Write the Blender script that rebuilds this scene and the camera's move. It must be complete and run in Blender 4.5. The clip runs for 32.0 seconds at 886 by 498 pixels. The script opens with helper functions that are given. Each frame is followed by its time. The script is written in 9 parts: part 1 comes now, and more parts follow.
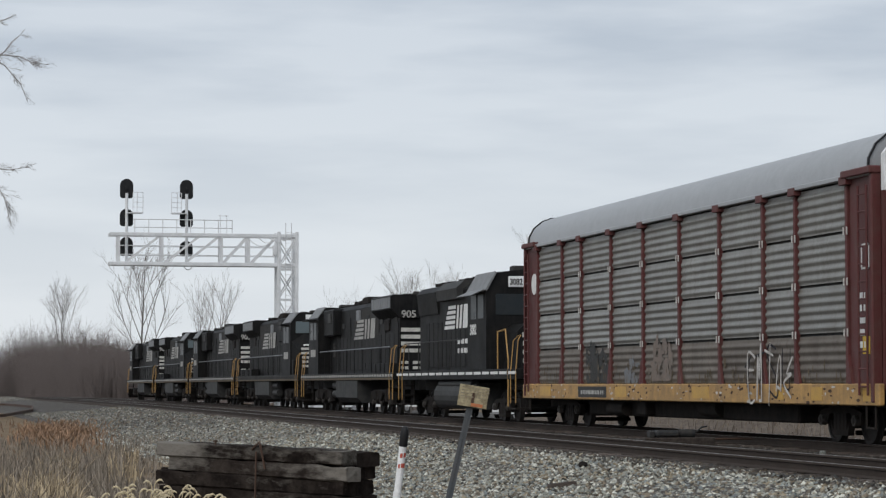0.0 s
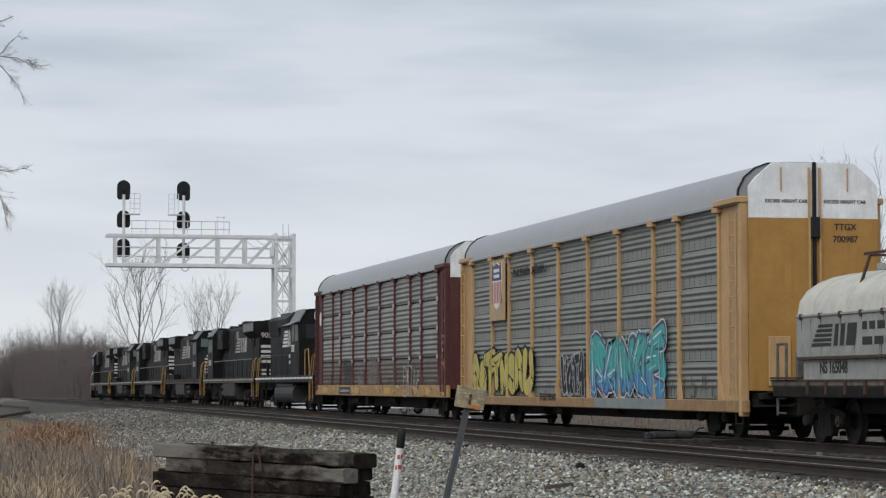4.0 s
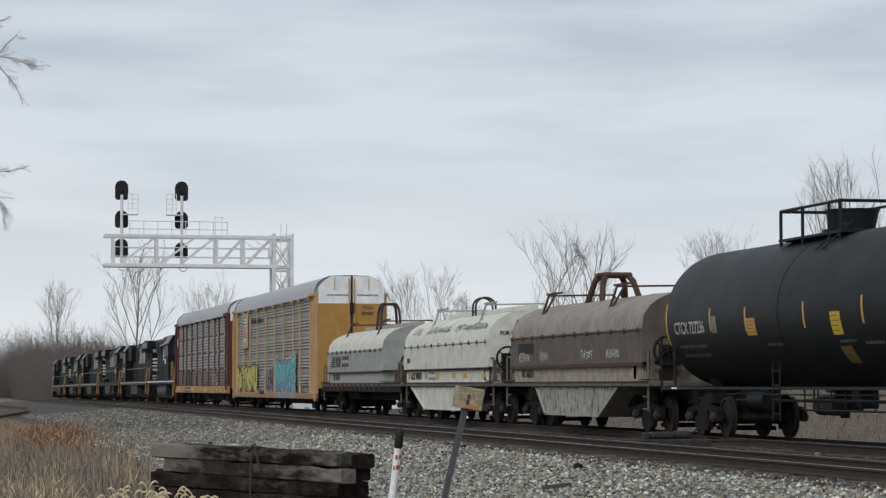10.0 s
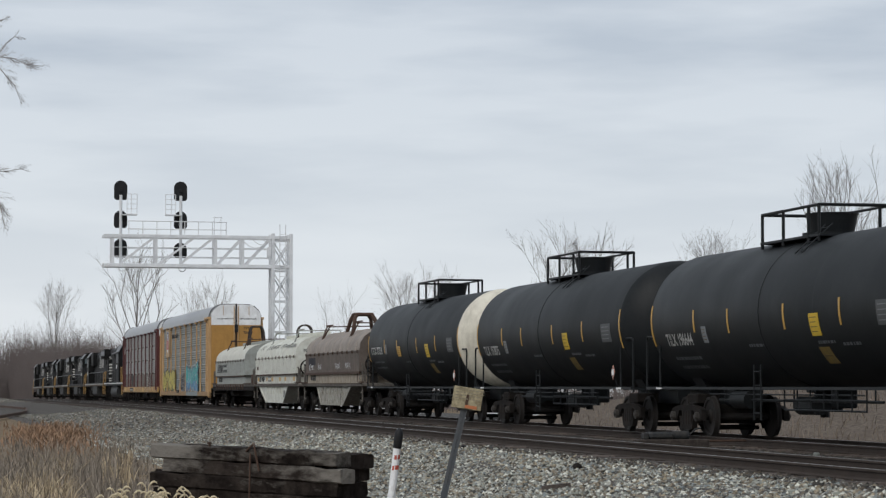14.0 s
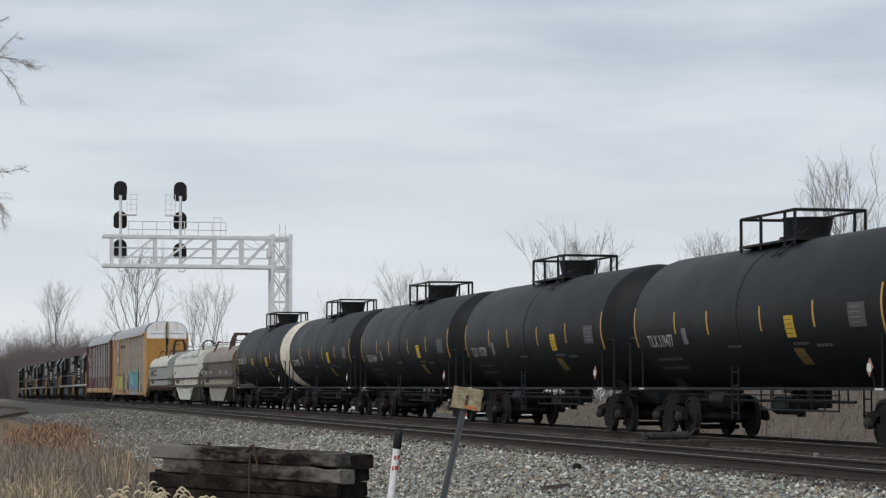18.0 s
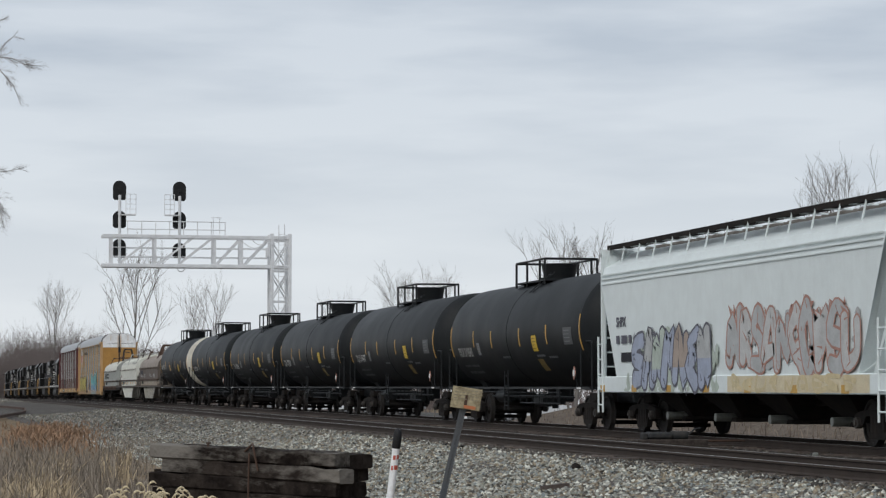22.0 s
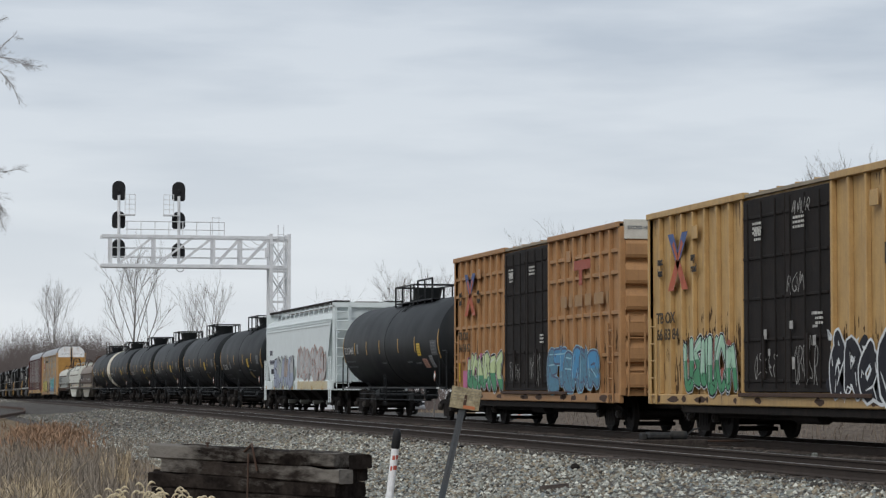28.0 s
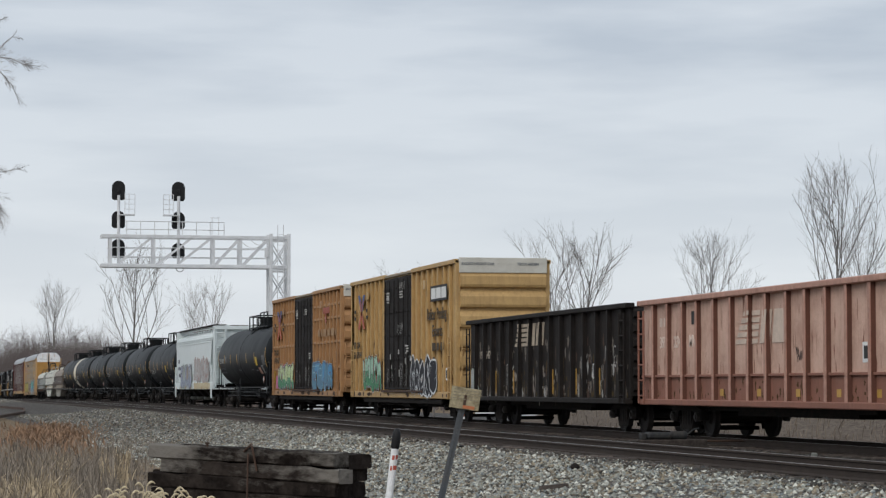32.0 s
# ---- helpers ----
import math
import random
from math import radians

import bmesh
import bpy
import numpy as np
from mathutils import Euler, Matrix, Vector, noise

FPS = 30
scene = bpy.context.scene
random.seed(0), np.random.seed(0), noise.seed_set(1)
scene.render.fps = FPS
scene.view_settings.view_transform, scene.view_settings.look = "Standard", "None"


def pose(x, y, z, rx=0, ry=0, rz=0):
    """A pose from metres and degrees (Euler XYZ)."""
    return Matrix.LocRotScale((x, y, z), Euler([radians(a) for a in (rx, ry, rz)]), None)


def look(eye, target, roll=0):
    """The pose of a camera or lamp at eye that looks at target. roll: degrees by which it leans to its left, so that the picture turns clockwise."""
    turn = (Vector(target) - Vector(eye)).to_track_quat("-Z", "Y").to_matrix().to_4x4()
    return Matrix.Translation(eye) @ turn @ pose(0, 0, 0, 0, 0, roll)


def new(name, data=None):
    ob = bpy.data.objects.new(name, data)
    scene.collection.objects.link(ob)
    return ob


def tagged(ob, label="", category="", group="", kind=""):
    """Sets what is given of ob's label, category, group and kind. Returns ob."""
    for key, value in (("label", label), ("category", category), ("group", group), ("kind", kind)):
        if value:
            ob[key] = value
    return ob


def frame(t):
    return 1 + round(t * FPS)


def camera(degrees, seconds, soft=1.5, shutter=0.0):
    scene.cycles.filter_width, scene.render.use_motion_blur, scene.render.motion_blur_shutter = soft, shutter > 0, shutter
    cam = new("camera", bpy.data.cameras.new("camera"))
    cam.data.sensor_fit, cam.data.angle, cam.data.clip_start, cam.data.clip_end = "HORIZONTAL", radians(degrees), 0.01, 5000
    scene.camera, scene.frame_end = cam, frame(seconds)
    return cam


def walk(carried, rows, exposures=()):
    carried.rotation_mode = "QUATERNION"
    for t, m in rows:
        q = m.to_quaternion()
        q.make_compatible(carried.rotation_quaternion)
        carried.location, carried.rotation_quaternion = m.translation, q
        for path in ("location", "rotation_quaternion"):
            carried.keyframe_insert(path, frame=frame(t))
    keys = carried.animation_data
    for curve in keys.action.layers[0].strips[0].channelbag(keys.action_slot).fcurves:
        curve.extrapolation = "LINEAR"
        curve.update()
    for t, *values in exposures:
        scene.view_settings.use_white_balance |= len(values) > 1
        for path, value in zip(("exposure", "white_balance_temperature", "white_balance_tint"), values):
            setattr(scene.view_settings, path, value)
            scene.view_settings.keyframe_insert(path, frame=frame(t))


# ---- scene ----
# Railway line under an overcast winter sky: a freight train runs away along +Y.
# Rail top near the camera is z = 0; the train's track lies at x = 18.87.

# ---------- camera ----------
cam = camera(20.26, 32.0, soft=1.3)
EYE = Vector((0.0, 0.0, 1.159))


def sight(turn, rise):
    """Camera pose from its turn to the right of the track's direction and its rise, in degrees."""
    a, b = radians(turn), radians(rise)
    way = Vector((math.sin(a) * math.cos(b), math.cos(a) * math.cos(b), math.sin(b)))
    return look(EYE, EYE + way * 100)


walk(cam, [(0.0, sight(12.110, 3.121)), (1.5, sight(12.140, 3.140)), (3.0, sight(12.163, 3.150)), (5.5, sight(12.196, 3.155)), (7.5, sight(12.212, 3.157)),
           (10.5, sight(12.225, 3.160)), (13.5, sight(12.243, 3.162)), (18.0, sight(12.252, 3.170)),
           (21.0, sight(12.268, 3.166)), (24.0, sight(12.273, 3.164)), (28.5, sight(12.290, 3.169)),
           (32.0, sight(12.295, 3.168))])

# ---------- world and sun ----------
SUN_TURN, SUN_RISE = radians(222), radians(40)
world = bpy.data.worlds.new("world")
scene.world = world
world.use_nodes = True
wn, wl = world.node_tree.nodes, world.node_tree.links
wn.clear()
w_out, w_bg = wn.new("ShaderNodeOutputWorld"), wn.new("ShaderNodeBackground")
w_sky = wn.new("ShaderNodeTexSky")
w_sky.sky_type, w_sky.sun_disc, w_sky.sun_elevation, w_sky.sun_rotation = "NISHITA", False, SUN_RISE, SUN_TURN
w_dim = wn.new("ShaderNodeMix")
w_dim.data_type, w_dim.blend_type = "RGBA", "MULTIPLY"
w_dim.inputs[0].default_value, w_dim.inputs[7].default_value = 1.0, (0.1, 0.1, 0.1, 1)
w_co, w_map = wn.new("ShaderNodeTexCoord"), wn.new("ShaderNodeMapping")
w_map.inputs["Scale"].default_value = (5.0, 5.0, 30.0)
w_no, w_ramp = wn.new("ShaderNodeTexNoise"), wn.new("ShaderNodeValToRGB")
w_no.inputs["Scale"].default_value, w_no.inputs["Detail"].default_value, w_no.inputs["Roughness"].default_value = 1.3, 5.0, 0.5
w_ramp.color_ramp.elements[0].position, w_ramp.color_ramp.elements[1].position = 0.38, 0.62
w_ramp.color_ramp.elements[0].color, w_ramp.color_ramp.elements[1].color = (0.565, 0.632, 0.722, 1), (0.735, 0.795, 0.868, 1)
# the cloud deck brightens towards the horizon
w_sep, w_hor = wn.new("ShaderNodeSeparateXYZ"), wn.new("ShaderNodeValToRGB")
w_hor.color_ramp.elements[0].position, w_hor.color_ramp.elements[1].position = 0.0, 0.14
w_hor.color_ramp.elements[0].color, w_hor.color_ramp.elements[1].color = (0.9, 0.9, 0.9, 1), (0, 0, 0, 1)
w_low = wn.new("ShaderNodeMix")
w_low.data_type = "RGBA"
w_low.inputs[7].default_value = (0.90, 0.945, 0.99, 1)
w_mix = wn.new("ShaderNodeMix")
w_mix.data_type = "RGBA"
w_mix.inputs[0].default_value = 0.92
for a, b in ((w_co.outputs["Generated"], w_map.inputs["Vector"]), (w_map.outputs[0], w_no.inputs["Vector"]),
             (w_no.outputs[0], w_ramp.inputs[0]), (w_co.outputs["Generated"], w_sep.inputs[0]), (w_sep.outputs[2], w_hor.inputs[0]),
             (w_hor.outputs[0], w_low.inputs[0]), (w_ramp.outputs[0], w_low.inputs[6]),
             (w_sky.outputs[0], w_dim.inputs[6]), (w_dim.outputs[2], w_mix.inputs[6]), (w_low.outputs[2], w_mix.inputs[7]),
             (w_mix.outputs[2], w_bg.inputs["Color"]), (w_bg.outputs[0], w_out.inputs[0])):
    wl.new(a, b)
w_bg.inputs["Strength"].default_value = 0.9
sun = new("sun", bpy.data.lights.new("sun", "SUN"))
sun.data.energy, sun.data.angle, sun.data.color = 1.5, radians(40), (1.0, 0.97, 0.93)
sun.matrix_world = look((-26, -29, 33), (0, 0, 0))


# ---------- materials ----------
def paint(name, color, rough=0.55, metal=0.0, vary=0.18, scale=1.5, dirt=(0.10, 0.085, 0.07), dirty=0.3, streak=0.0, bump=0.1, fine=40.0, spread=0.0, gloss=0.3):
    """A weathered surface: base colour with broad and fine variation, dirt blotches, rain streaks and fine relief."""
    m = bpy.data.materials.new(name)
    m.use_nodes = True
    n, l = m.node_tree.nodes, m.node_tree.links
    b = n["Principled BSDF"]
    co = n.new("ShaderNodeTexCoord")
    inf = n.new("ShaderNodeObjectInfo")
    sh = n.new("ShaderNodeVectorMath")
    sh.operation = "MULTIPLY_ADD"
    sh.inputs[1].default_value = (1, 1, 1)
    r3 = n.new("ShaderNodeVectorMath")
    r3.operation = "SCALE"
    r3.inputs[0].default_value = (37, 53, 71)
    l.new(inf.outputs["Random"], r3.inputs["Scale"])
    l.new(co.outputs["Object"], sh.inputs[0])
    l.new(r3.outputs[0], sh.inputs[2])
    big, small = n.new("ShaderNodeTexNoise"), n.new("ShaderNodeTexNoise")
    big.inputs["Scale"].default_value, big.inputs["Detail"].default_value = scale, 4
    small.inputs["Scale"].default_value, small.inputs["Detail"].default_value = fine, 3
    for q in (big, small):
        l.new(sh.outputs[0], q.inputs["Vector"])
    hsv = n.new("ShaderNodeHueSaturation")
    hsv.inputs["Color"].default_value = (*color, 1)
    add = n.new("ShaderNodeMath")
    add.operation = "ADD"
    l.new(big.outputs[0], add.inputs[0])
    l.new(small.outputs[0], add.inputs[1])
    rng = n.new("ShaderNodeMapRange")
    rng.inputs[1].default_value, rng.inputs[2].default_value = 0.6, 1.4
    rng.inputs[3].default_value, rng.inputs[4].default_value = 1 - vary, 1 + vary
    l.new(add.outputs[0], rng.inputs[0])
    if spread:
        per = n.new("ShaderNodeMapRange")
        per.inputs[3].default_value, per.inputs[4].default_value = 1 - spread, 1 + spread
        l.new(inf.outputs["Random"], per.inputs[0])
        mu = n.new("ShaderNodeMath")
        mu.operation = "MULTIPLY"
        l.new(rng.outputs[0], mu.inputs[0])
        l.new(per.outputs[0], mu.inputs[1])
        l.new(mu.outputs[0], hsv.inputs["Value"])
    else:
        l.new(rng.outputs[0], hsv.inputs["Value"])
    last = hsv.outputs[0]
    if dirty:
        d = n.new("ShaderNodeTexNoise")
        d.inputs["Scale"].default_value, d.inputs["Detail"].default_value, d.inputs["Roughness"].default_value = scale * 2.3, 6, 0.65
        l.new(sh.outputs[0], d.inputs["Vector"])
        dr = n.new("ShaderNodeMapRange")
        dr.inputs[1].default_value, dr.inputs[2].default_value, dr.inputs[4].default_value = 0.42, 0.75, dirty
        l.new(d.outputs[0], dr.inputs[0])
        mx = n.new("ShaderNodeMix")
        mx.data_type = "RGBA"
        mx.inputs[7].default_value = (*dirt, 1)
        l.new(dr.outputs[0], mx.inputs[0])
        l.new(last, mx.inputs[6])
        last = mx.outputs[2]
    if streak:
        mp = n.new("ShaderNodeMapping")
        mp.inputs["Scale"].default_value = (6, 6, 0.5)
        l.new(sh.outputs[0], mp.inputs[0])
        st = n.new("ShaderNodeTexNoise")
        st.inputs["Scale"].default_value, st.inputs["Detail"].default_value = 1.6, 5
        l.new(mp.outputs[0], st.inputs["Vector"])
        sr = n.new("ShaderNodeMapRange")
        sr.inputs[1].default_value, sr.inputs[2].default_value, sr.inputs[4].default_value = 0.5, 0.72, streak
        l.new(st.outputs[0], sr.inputs[0])
        mx = n.new("ShaderNodeMix")
        mx.data_type = "RGBA"
        mx.inputs[7].default_value = (*dirt, 1)
        l.new(sr.outputs[0], mx.inputs[0])
        l.new(last, mx.inputs[6])
        last = mx.outputs[2]
    l.new(last, b.inputs["Base Color"])
    rr = n.new("ShaderNodeMapRange")
    rr.inputs[3].default_value, rr.inputs[4].default_value = max(0.05, rough - 0.12), min(1, rough + 0.12)
    l.new(big.outputs[0], rr.inputs[0])
    l.new(rr.outputs[0], b.inputs["Roughness"])
    b.inputs["Metallic"].default_value = metal
    b.inputs["Specular IOR Level"].default_value = gloss
    if bump:
        bp = n.new("ShaderNodeBump")
        bp.inputs["Strength"].default_value, bp.inputs["Distance"].default_value = bump, 0.02
        l.new(small.outputs[0], bp.inputs["Height"])
        l.new(bp.outputs[0], b.inputs["Normal"])
    return m


BLACK = paint("locomotive_black", (0.0082, 0.0084, 0.0088), 0.6, vary=0.5, scale=0.9, dirty=0.5, dirt=(0.026, 0.024, 0.022), streak=0.35, gloss=0.12)
LOCODOOR = paint("locomotive_door_black", (0.0095, 0.0095, 0.0098), 0.6, vary=0.5, dirty=0.5, dirt=(0.032, 0.029, 0.026), streak=0.4, spread=0.6, gloss=0.1)
GRIME = paint("running_gear_grime", (0.019, 0.0172, 0.0162), 0.9, vary=0.4, dirty=0.55, dirt=(0.043, 0.033, 0.027), gloss=0.1)
WHITE = paint("weathered_white", (0.77, 0.78, 0.785), 0.5, dirty=0.25, dirt=(0.25, 0.22, 0.18), streak=0.15)
LETTER = paint("white_lettering", (0.72, 0.72, 0.70), 0.6, dirty=0.2, dirt=(0.3, 0.28, 0.25), bump=0)
YELLOW = paint("handrail_yellow", (0.40, 0.235, 0.075), 0.5, dirty=0.25)
GLASS = paint("dark_glass", (0.03, 0.036, 0.04), 0.3, vary=0.05, dirty=0.1, bump=0, gloss=0.05)
FUEL = paint("fuel_tank_grey", (0.033, 0.033, 0.033), 0.6, dirty=0.6, dirt=(0.07, 0.066, 0.06), gloss=0.15)
OXIDE = paint("oxide_red", (0.098, 0.028, 0.027), 0.6, dirty=0.3, streak=0.2)
GALV = paint("galvanised_panel", (0.235, 0.233, 0.216), 0.42, metal=0.25, scale=0.7, vary=0.2, dirty=0.55, dirt=(0.115, 0.10, 0.083), streak=0.4, spread=0.12, bump=0.03, gloss=0.35)
GALV2 = paint("galvanised_panel_clean", (0.198, 0.21, 0.19), 0.42, metal=0.25, gloss=0.35, scale=0.8, vary=0.18, dirty=0.5, dirt=(0.12, 0.113, 0.097), streak=0.35, spread=0.07, bump=0.03)
ROOF = paint("galvanised_roof", (0.38, 0.39, 0.40), 0.5, metal=0.35, vary=0.12, dirty=0.2, dirt=(0.2, 0.2, 0.2))
RACKYEL = paint("rack_yellow", (0.49, 0.315, 0.155), 0.55, dirty=0.3, dirt=(0.28, 0.17, 0.08), streak=0.35)
BOXYEL = paint("boxcar_yellow", (0.47, 0.305, 0.128), 0.55, dirty=0.35, dirt=(0.25, 0.15, 0.07), streak=0.4)
BOXTAN = paint("boxcar_faded_orange", (0.375, 0.205, 0.092), 0.6, dirty=0.4, dirt=(0.22, 0.13, 0.07), streak=0.4)
COILGREY = paint("coil_grey", (0.315, 0.33, 0.305), 0.65, dirty=0.45, dirt=(0.13, 0.105, 0.08), streak=0.15, gloss=0.25)
COILTOP = paint("coil_cover_pale", (0.55, 0.54, 0.475), 0.5, dirty=0.35, dirt=(0.24, 0.21, 0.17), streak=0.1)
COILWHITE = paint("coil_white", (0.59, 0.595, 0.53), 0.6, dirty=0.4, dirt=(0.27, 0.21, 0.145), streak=0.12, gloss=0.3)
COILBROWN = paint("coil_brown", (0.255, 0.222, 0.195), 0.65, scale=0.9, vary=0.3, dirty=0.65, dirt=(0.11, 0.078, 0.058), streak=0.1, gloss=0.25)
TANK = paint("tank_black", (0.0104, 0.0120, 0.0132), 0.52, scale=0.6, vary=0.3, dirty=0.45, dirt=(0.023, 0.0245, 0.0245), streak=0.2, bump=0.04, gloss=0.16)
TANKBAND = paint("tank_cream_end", (0.66, 0.62, 0.52), 0.5, dirty=0.35, dirt=(0.3, 0.26, 0.2), streak=0.3)
HOPGREY = paint("hopper_pale_grey", (0.68, 0.735, 0.73), 0.5, vary=0.08, dirty=0.12, dirt=(0.40, 0.41, 0.39), streak=0.05, gloss=0.3)
GONBLACK = paint("gondola_black", (0.0185, 0.0165, 0.0158), 0.65, dirty=0.4, dirt=(0.04, 0.03, 0.024), streak=0.3, gloss=0.08)
GONRED = paint("gondola_faded_red", (0.59, 0.39, 0.305), 0.65, scale=0.8, dirty=0.6, dirt=(0.29, 0.145, 0.10), streak=0.2)
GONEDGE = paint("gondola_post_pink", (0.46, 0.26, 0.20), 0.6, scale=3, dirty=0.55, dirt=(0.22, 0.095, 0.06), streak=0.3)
# rusty red darkened further to put shade on the sides of the ribs
GONWEB = paint("gondola_web_rust_shade", (0.13, 0.055, 0.038), 0.7, dirty=0.5, dirt=(0.08, 0.04, 0.028), streak=0.4)
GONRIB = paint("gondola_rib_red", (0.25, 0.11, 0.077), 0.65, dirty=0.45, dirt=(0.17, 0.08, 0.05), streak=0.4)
RUST = paint("rust", (0.075, 0.045, 0.032), 0.85, dirty=0.5, dirt=(0.035, 0.024, 0.02))
RAILRUST = paint("rail_side_rust", (0.052, 0.041, 0.035), 0.85, dirty=0.5, dirt=(0.028, 0.023, 0.02), gloss=0.15)
RAILTOP = paint("rail_steel", (0.30, 0.285, 0.27), 0.35, metal=0.6, dirty=0.3, dirt=(0.1, 0.07, 0.05))
TIEWOOD = paint("old_tie_wood", (0.075, 0.06, 0.052), 0.9, scale=3, vary=0.45, dirty=0.6, dirt=(0.135, 0.112, 0.096), bump=0.6, spread=0.6)
SIGNAL = paint("signal_silver", (0.70, 0.71, 0.72), 0.45, metal=0.1, dirty=0.2, dirt=(0.42, 0.42, 0.42))
SIGBLACK = paint("signal_black", (0.009, 0.0095, 0.011), 0.6, dirty=0.1, gloss=0.3)
BARK = paint("bare_bark", (0.155, 0.142, 0.132), 0.9, scale=3, dirty=0.4, dirt=(0.07, 0.06, 0.05), bump=0.4, spread=0.15)
REED = paint("pale_reed", (0.55, 0.45, 0.28), 0.9, dirty=0.25, dirt=(0.3, 0.22, 0.12), bump=0)
BRUSH = paint("brown_brush", (0.122, 0.102, 0.096), 0.95, scale=0.6, dirty=0.4, dirt=(0.09, 0.073, 0.064), bump=0, spread=0.2)


def spots(name, colors, scale, rough=0.95, soil=None, bump=0.8):
    """Loose stones or soil: cells of several tones over a broad noise."""
    m = bpy.data.materials.new(name)
    m.use_nodes = True
    n, l = m.node_tree.nodes, m.node_tree.links
    b = n["Principled BSDF"]
    co = n.new("ShaderNodeTexCoord")
    vo, no = n.new("ShaderNodeTexVoronoi"), n.new("ShaderNodeTexNoise")
    vo.inputs["Scale"].default_value = scale
    no.inputs["Scale"].default_value, no.inputs["Detail"].default_value = 0.35, 6
    l.new(co.outputs["Object"], vo.inputs["Vector"])
    l.new(co.outputs["Object"], no.inputs["Vector"])
    sep = n.new("ShaderNodeSeparateColor")
    l.new(vo.outputs["Color"], sep.inputs[0])
    ramp = n.new("ShaderNodeValToRGB")
    while len(ramp.color_ramp.elements) < len(colors):
        ramp.color_ramp.elements.new(0.5)
    for i, c in enumerate(colors):
        ramp.color_ramp.elements[i].position, ramp.color_ramp.elements[i].color = i / (len(colors) - 1), (*c, 1)
    l.new(sep.outputs[0], ramp.inputs[0])
    mx = n.new("ShaderNodeMix")
    mx.data_type = "RGBA"
    rg = n.new("ShaderNodeMapRange")
    rg.inputs[1].default_value, rg.inputs[2].default_value, rg.inputs[4].default_value = 0.45, 0.75, 0.7
    l.new(no.outputs[0], rg.inputs[0])
    l.new(rg.outputs[0], mx.inputs[0])
    l.new(ramp.outputs[0], mx.inputs[6])
    mx.inputs[7].default_value = (*(soil or colors[0]), 1)
    l.new(mx.outputs[2], b.inputs["Base Color"])
    b.inputs["Roughness"].default_value = rough
    b.inputs["Specular IOR Level"].default_value = 0.08
    bp = n.new("ShaderNodeBump")
    bp.inputs["Strength"].default_value, bp.inputs["Distance"].default_value = bump, 0.05
    l.new(vo.outputs["Distance"], bp.inputs["Height"])
    l.new(bp.outputs[0], b.inputs["Normal"])
    return m


GRAVEL = spots("limestone_ballast", [(0.03, 0.027, 0.025), (0.072, 0.066, 0.06), (0.106, 0.096, 0.086), (0.12, 0.113, 0.106), (0.19, 0.18, 0.165)], 16, soil=(0.07, 0.062, 0.056))
OILY = spots("dark_track_ballast", [(0.018, 0.016, 0.015), (0.042, 0.037, 0.034), (0.095, 0.084, 0.077)], 16, soil=(0.03, 0.025, 0.022))
EARTH = spots("winter_ground", [(0.10, 0.075, 0.05), (0.17, 0.125, 0.08), (0.24, 0.18, 0.115)], 6, soil=(0.13, 0.10, 0.075), bump=0.3)


def stones_mat(name="ballast_stone", shade=1.0, warm=0.95):
    m = paint(name, (0.30, 0.305, 0.305), 0.9, vary=0.2, dirty=0.3, dirt=(0.16, 0.15, 0.13), bump=0.2)
    n, l = m.node_tree.nodes, m.node_tree.links
    g, r = n.new("ShaderNodeNewGeometry"), n.new("ShaderNodeValToRGB")
    r.color_ramp.interpolation = "CONSTANT"
    tones = [(0.045, 0.043, 0.04), (0.20, 0.205, 0.195), (0.27, 0.225, 0.165), (0.17, 0.19, 0.20), (0.33, 0.32, 0.29), (0.12, 0.10, 0.08), (0.24, 0.245, 0.22), (0.55, 0.54, 0.50), (0.19, 0.155, 0.12), (0.30, 0.30, 0.285)]
    while len(r.color_ramp.elements) < len(tones):
        r.color_ramp.elements.new(0.5)
    for i, tone in enumerate(tones):
        r.color_ramp.elements[i].position, r.color_ramp.elements[i].color = i / len(tones), (tone[0] * shade * warm, tone[1] * shade, tone[2] * shade * 0.95, 1)
    l.new(g.outputs["Random Per Island"], r.inputs[0])
    hs = next(k for k in n if k.bl_idname == "ShaderNodeHueSaturation")
    l.new(r.outputs[0], hs.inputs["Color"])
    return m


STONE = stones_mat("ballast_stone", 1.14, 0.99)
DUSTY_STONE = stones_mat("dusty_ballast_stone", 0.66, 1.02)


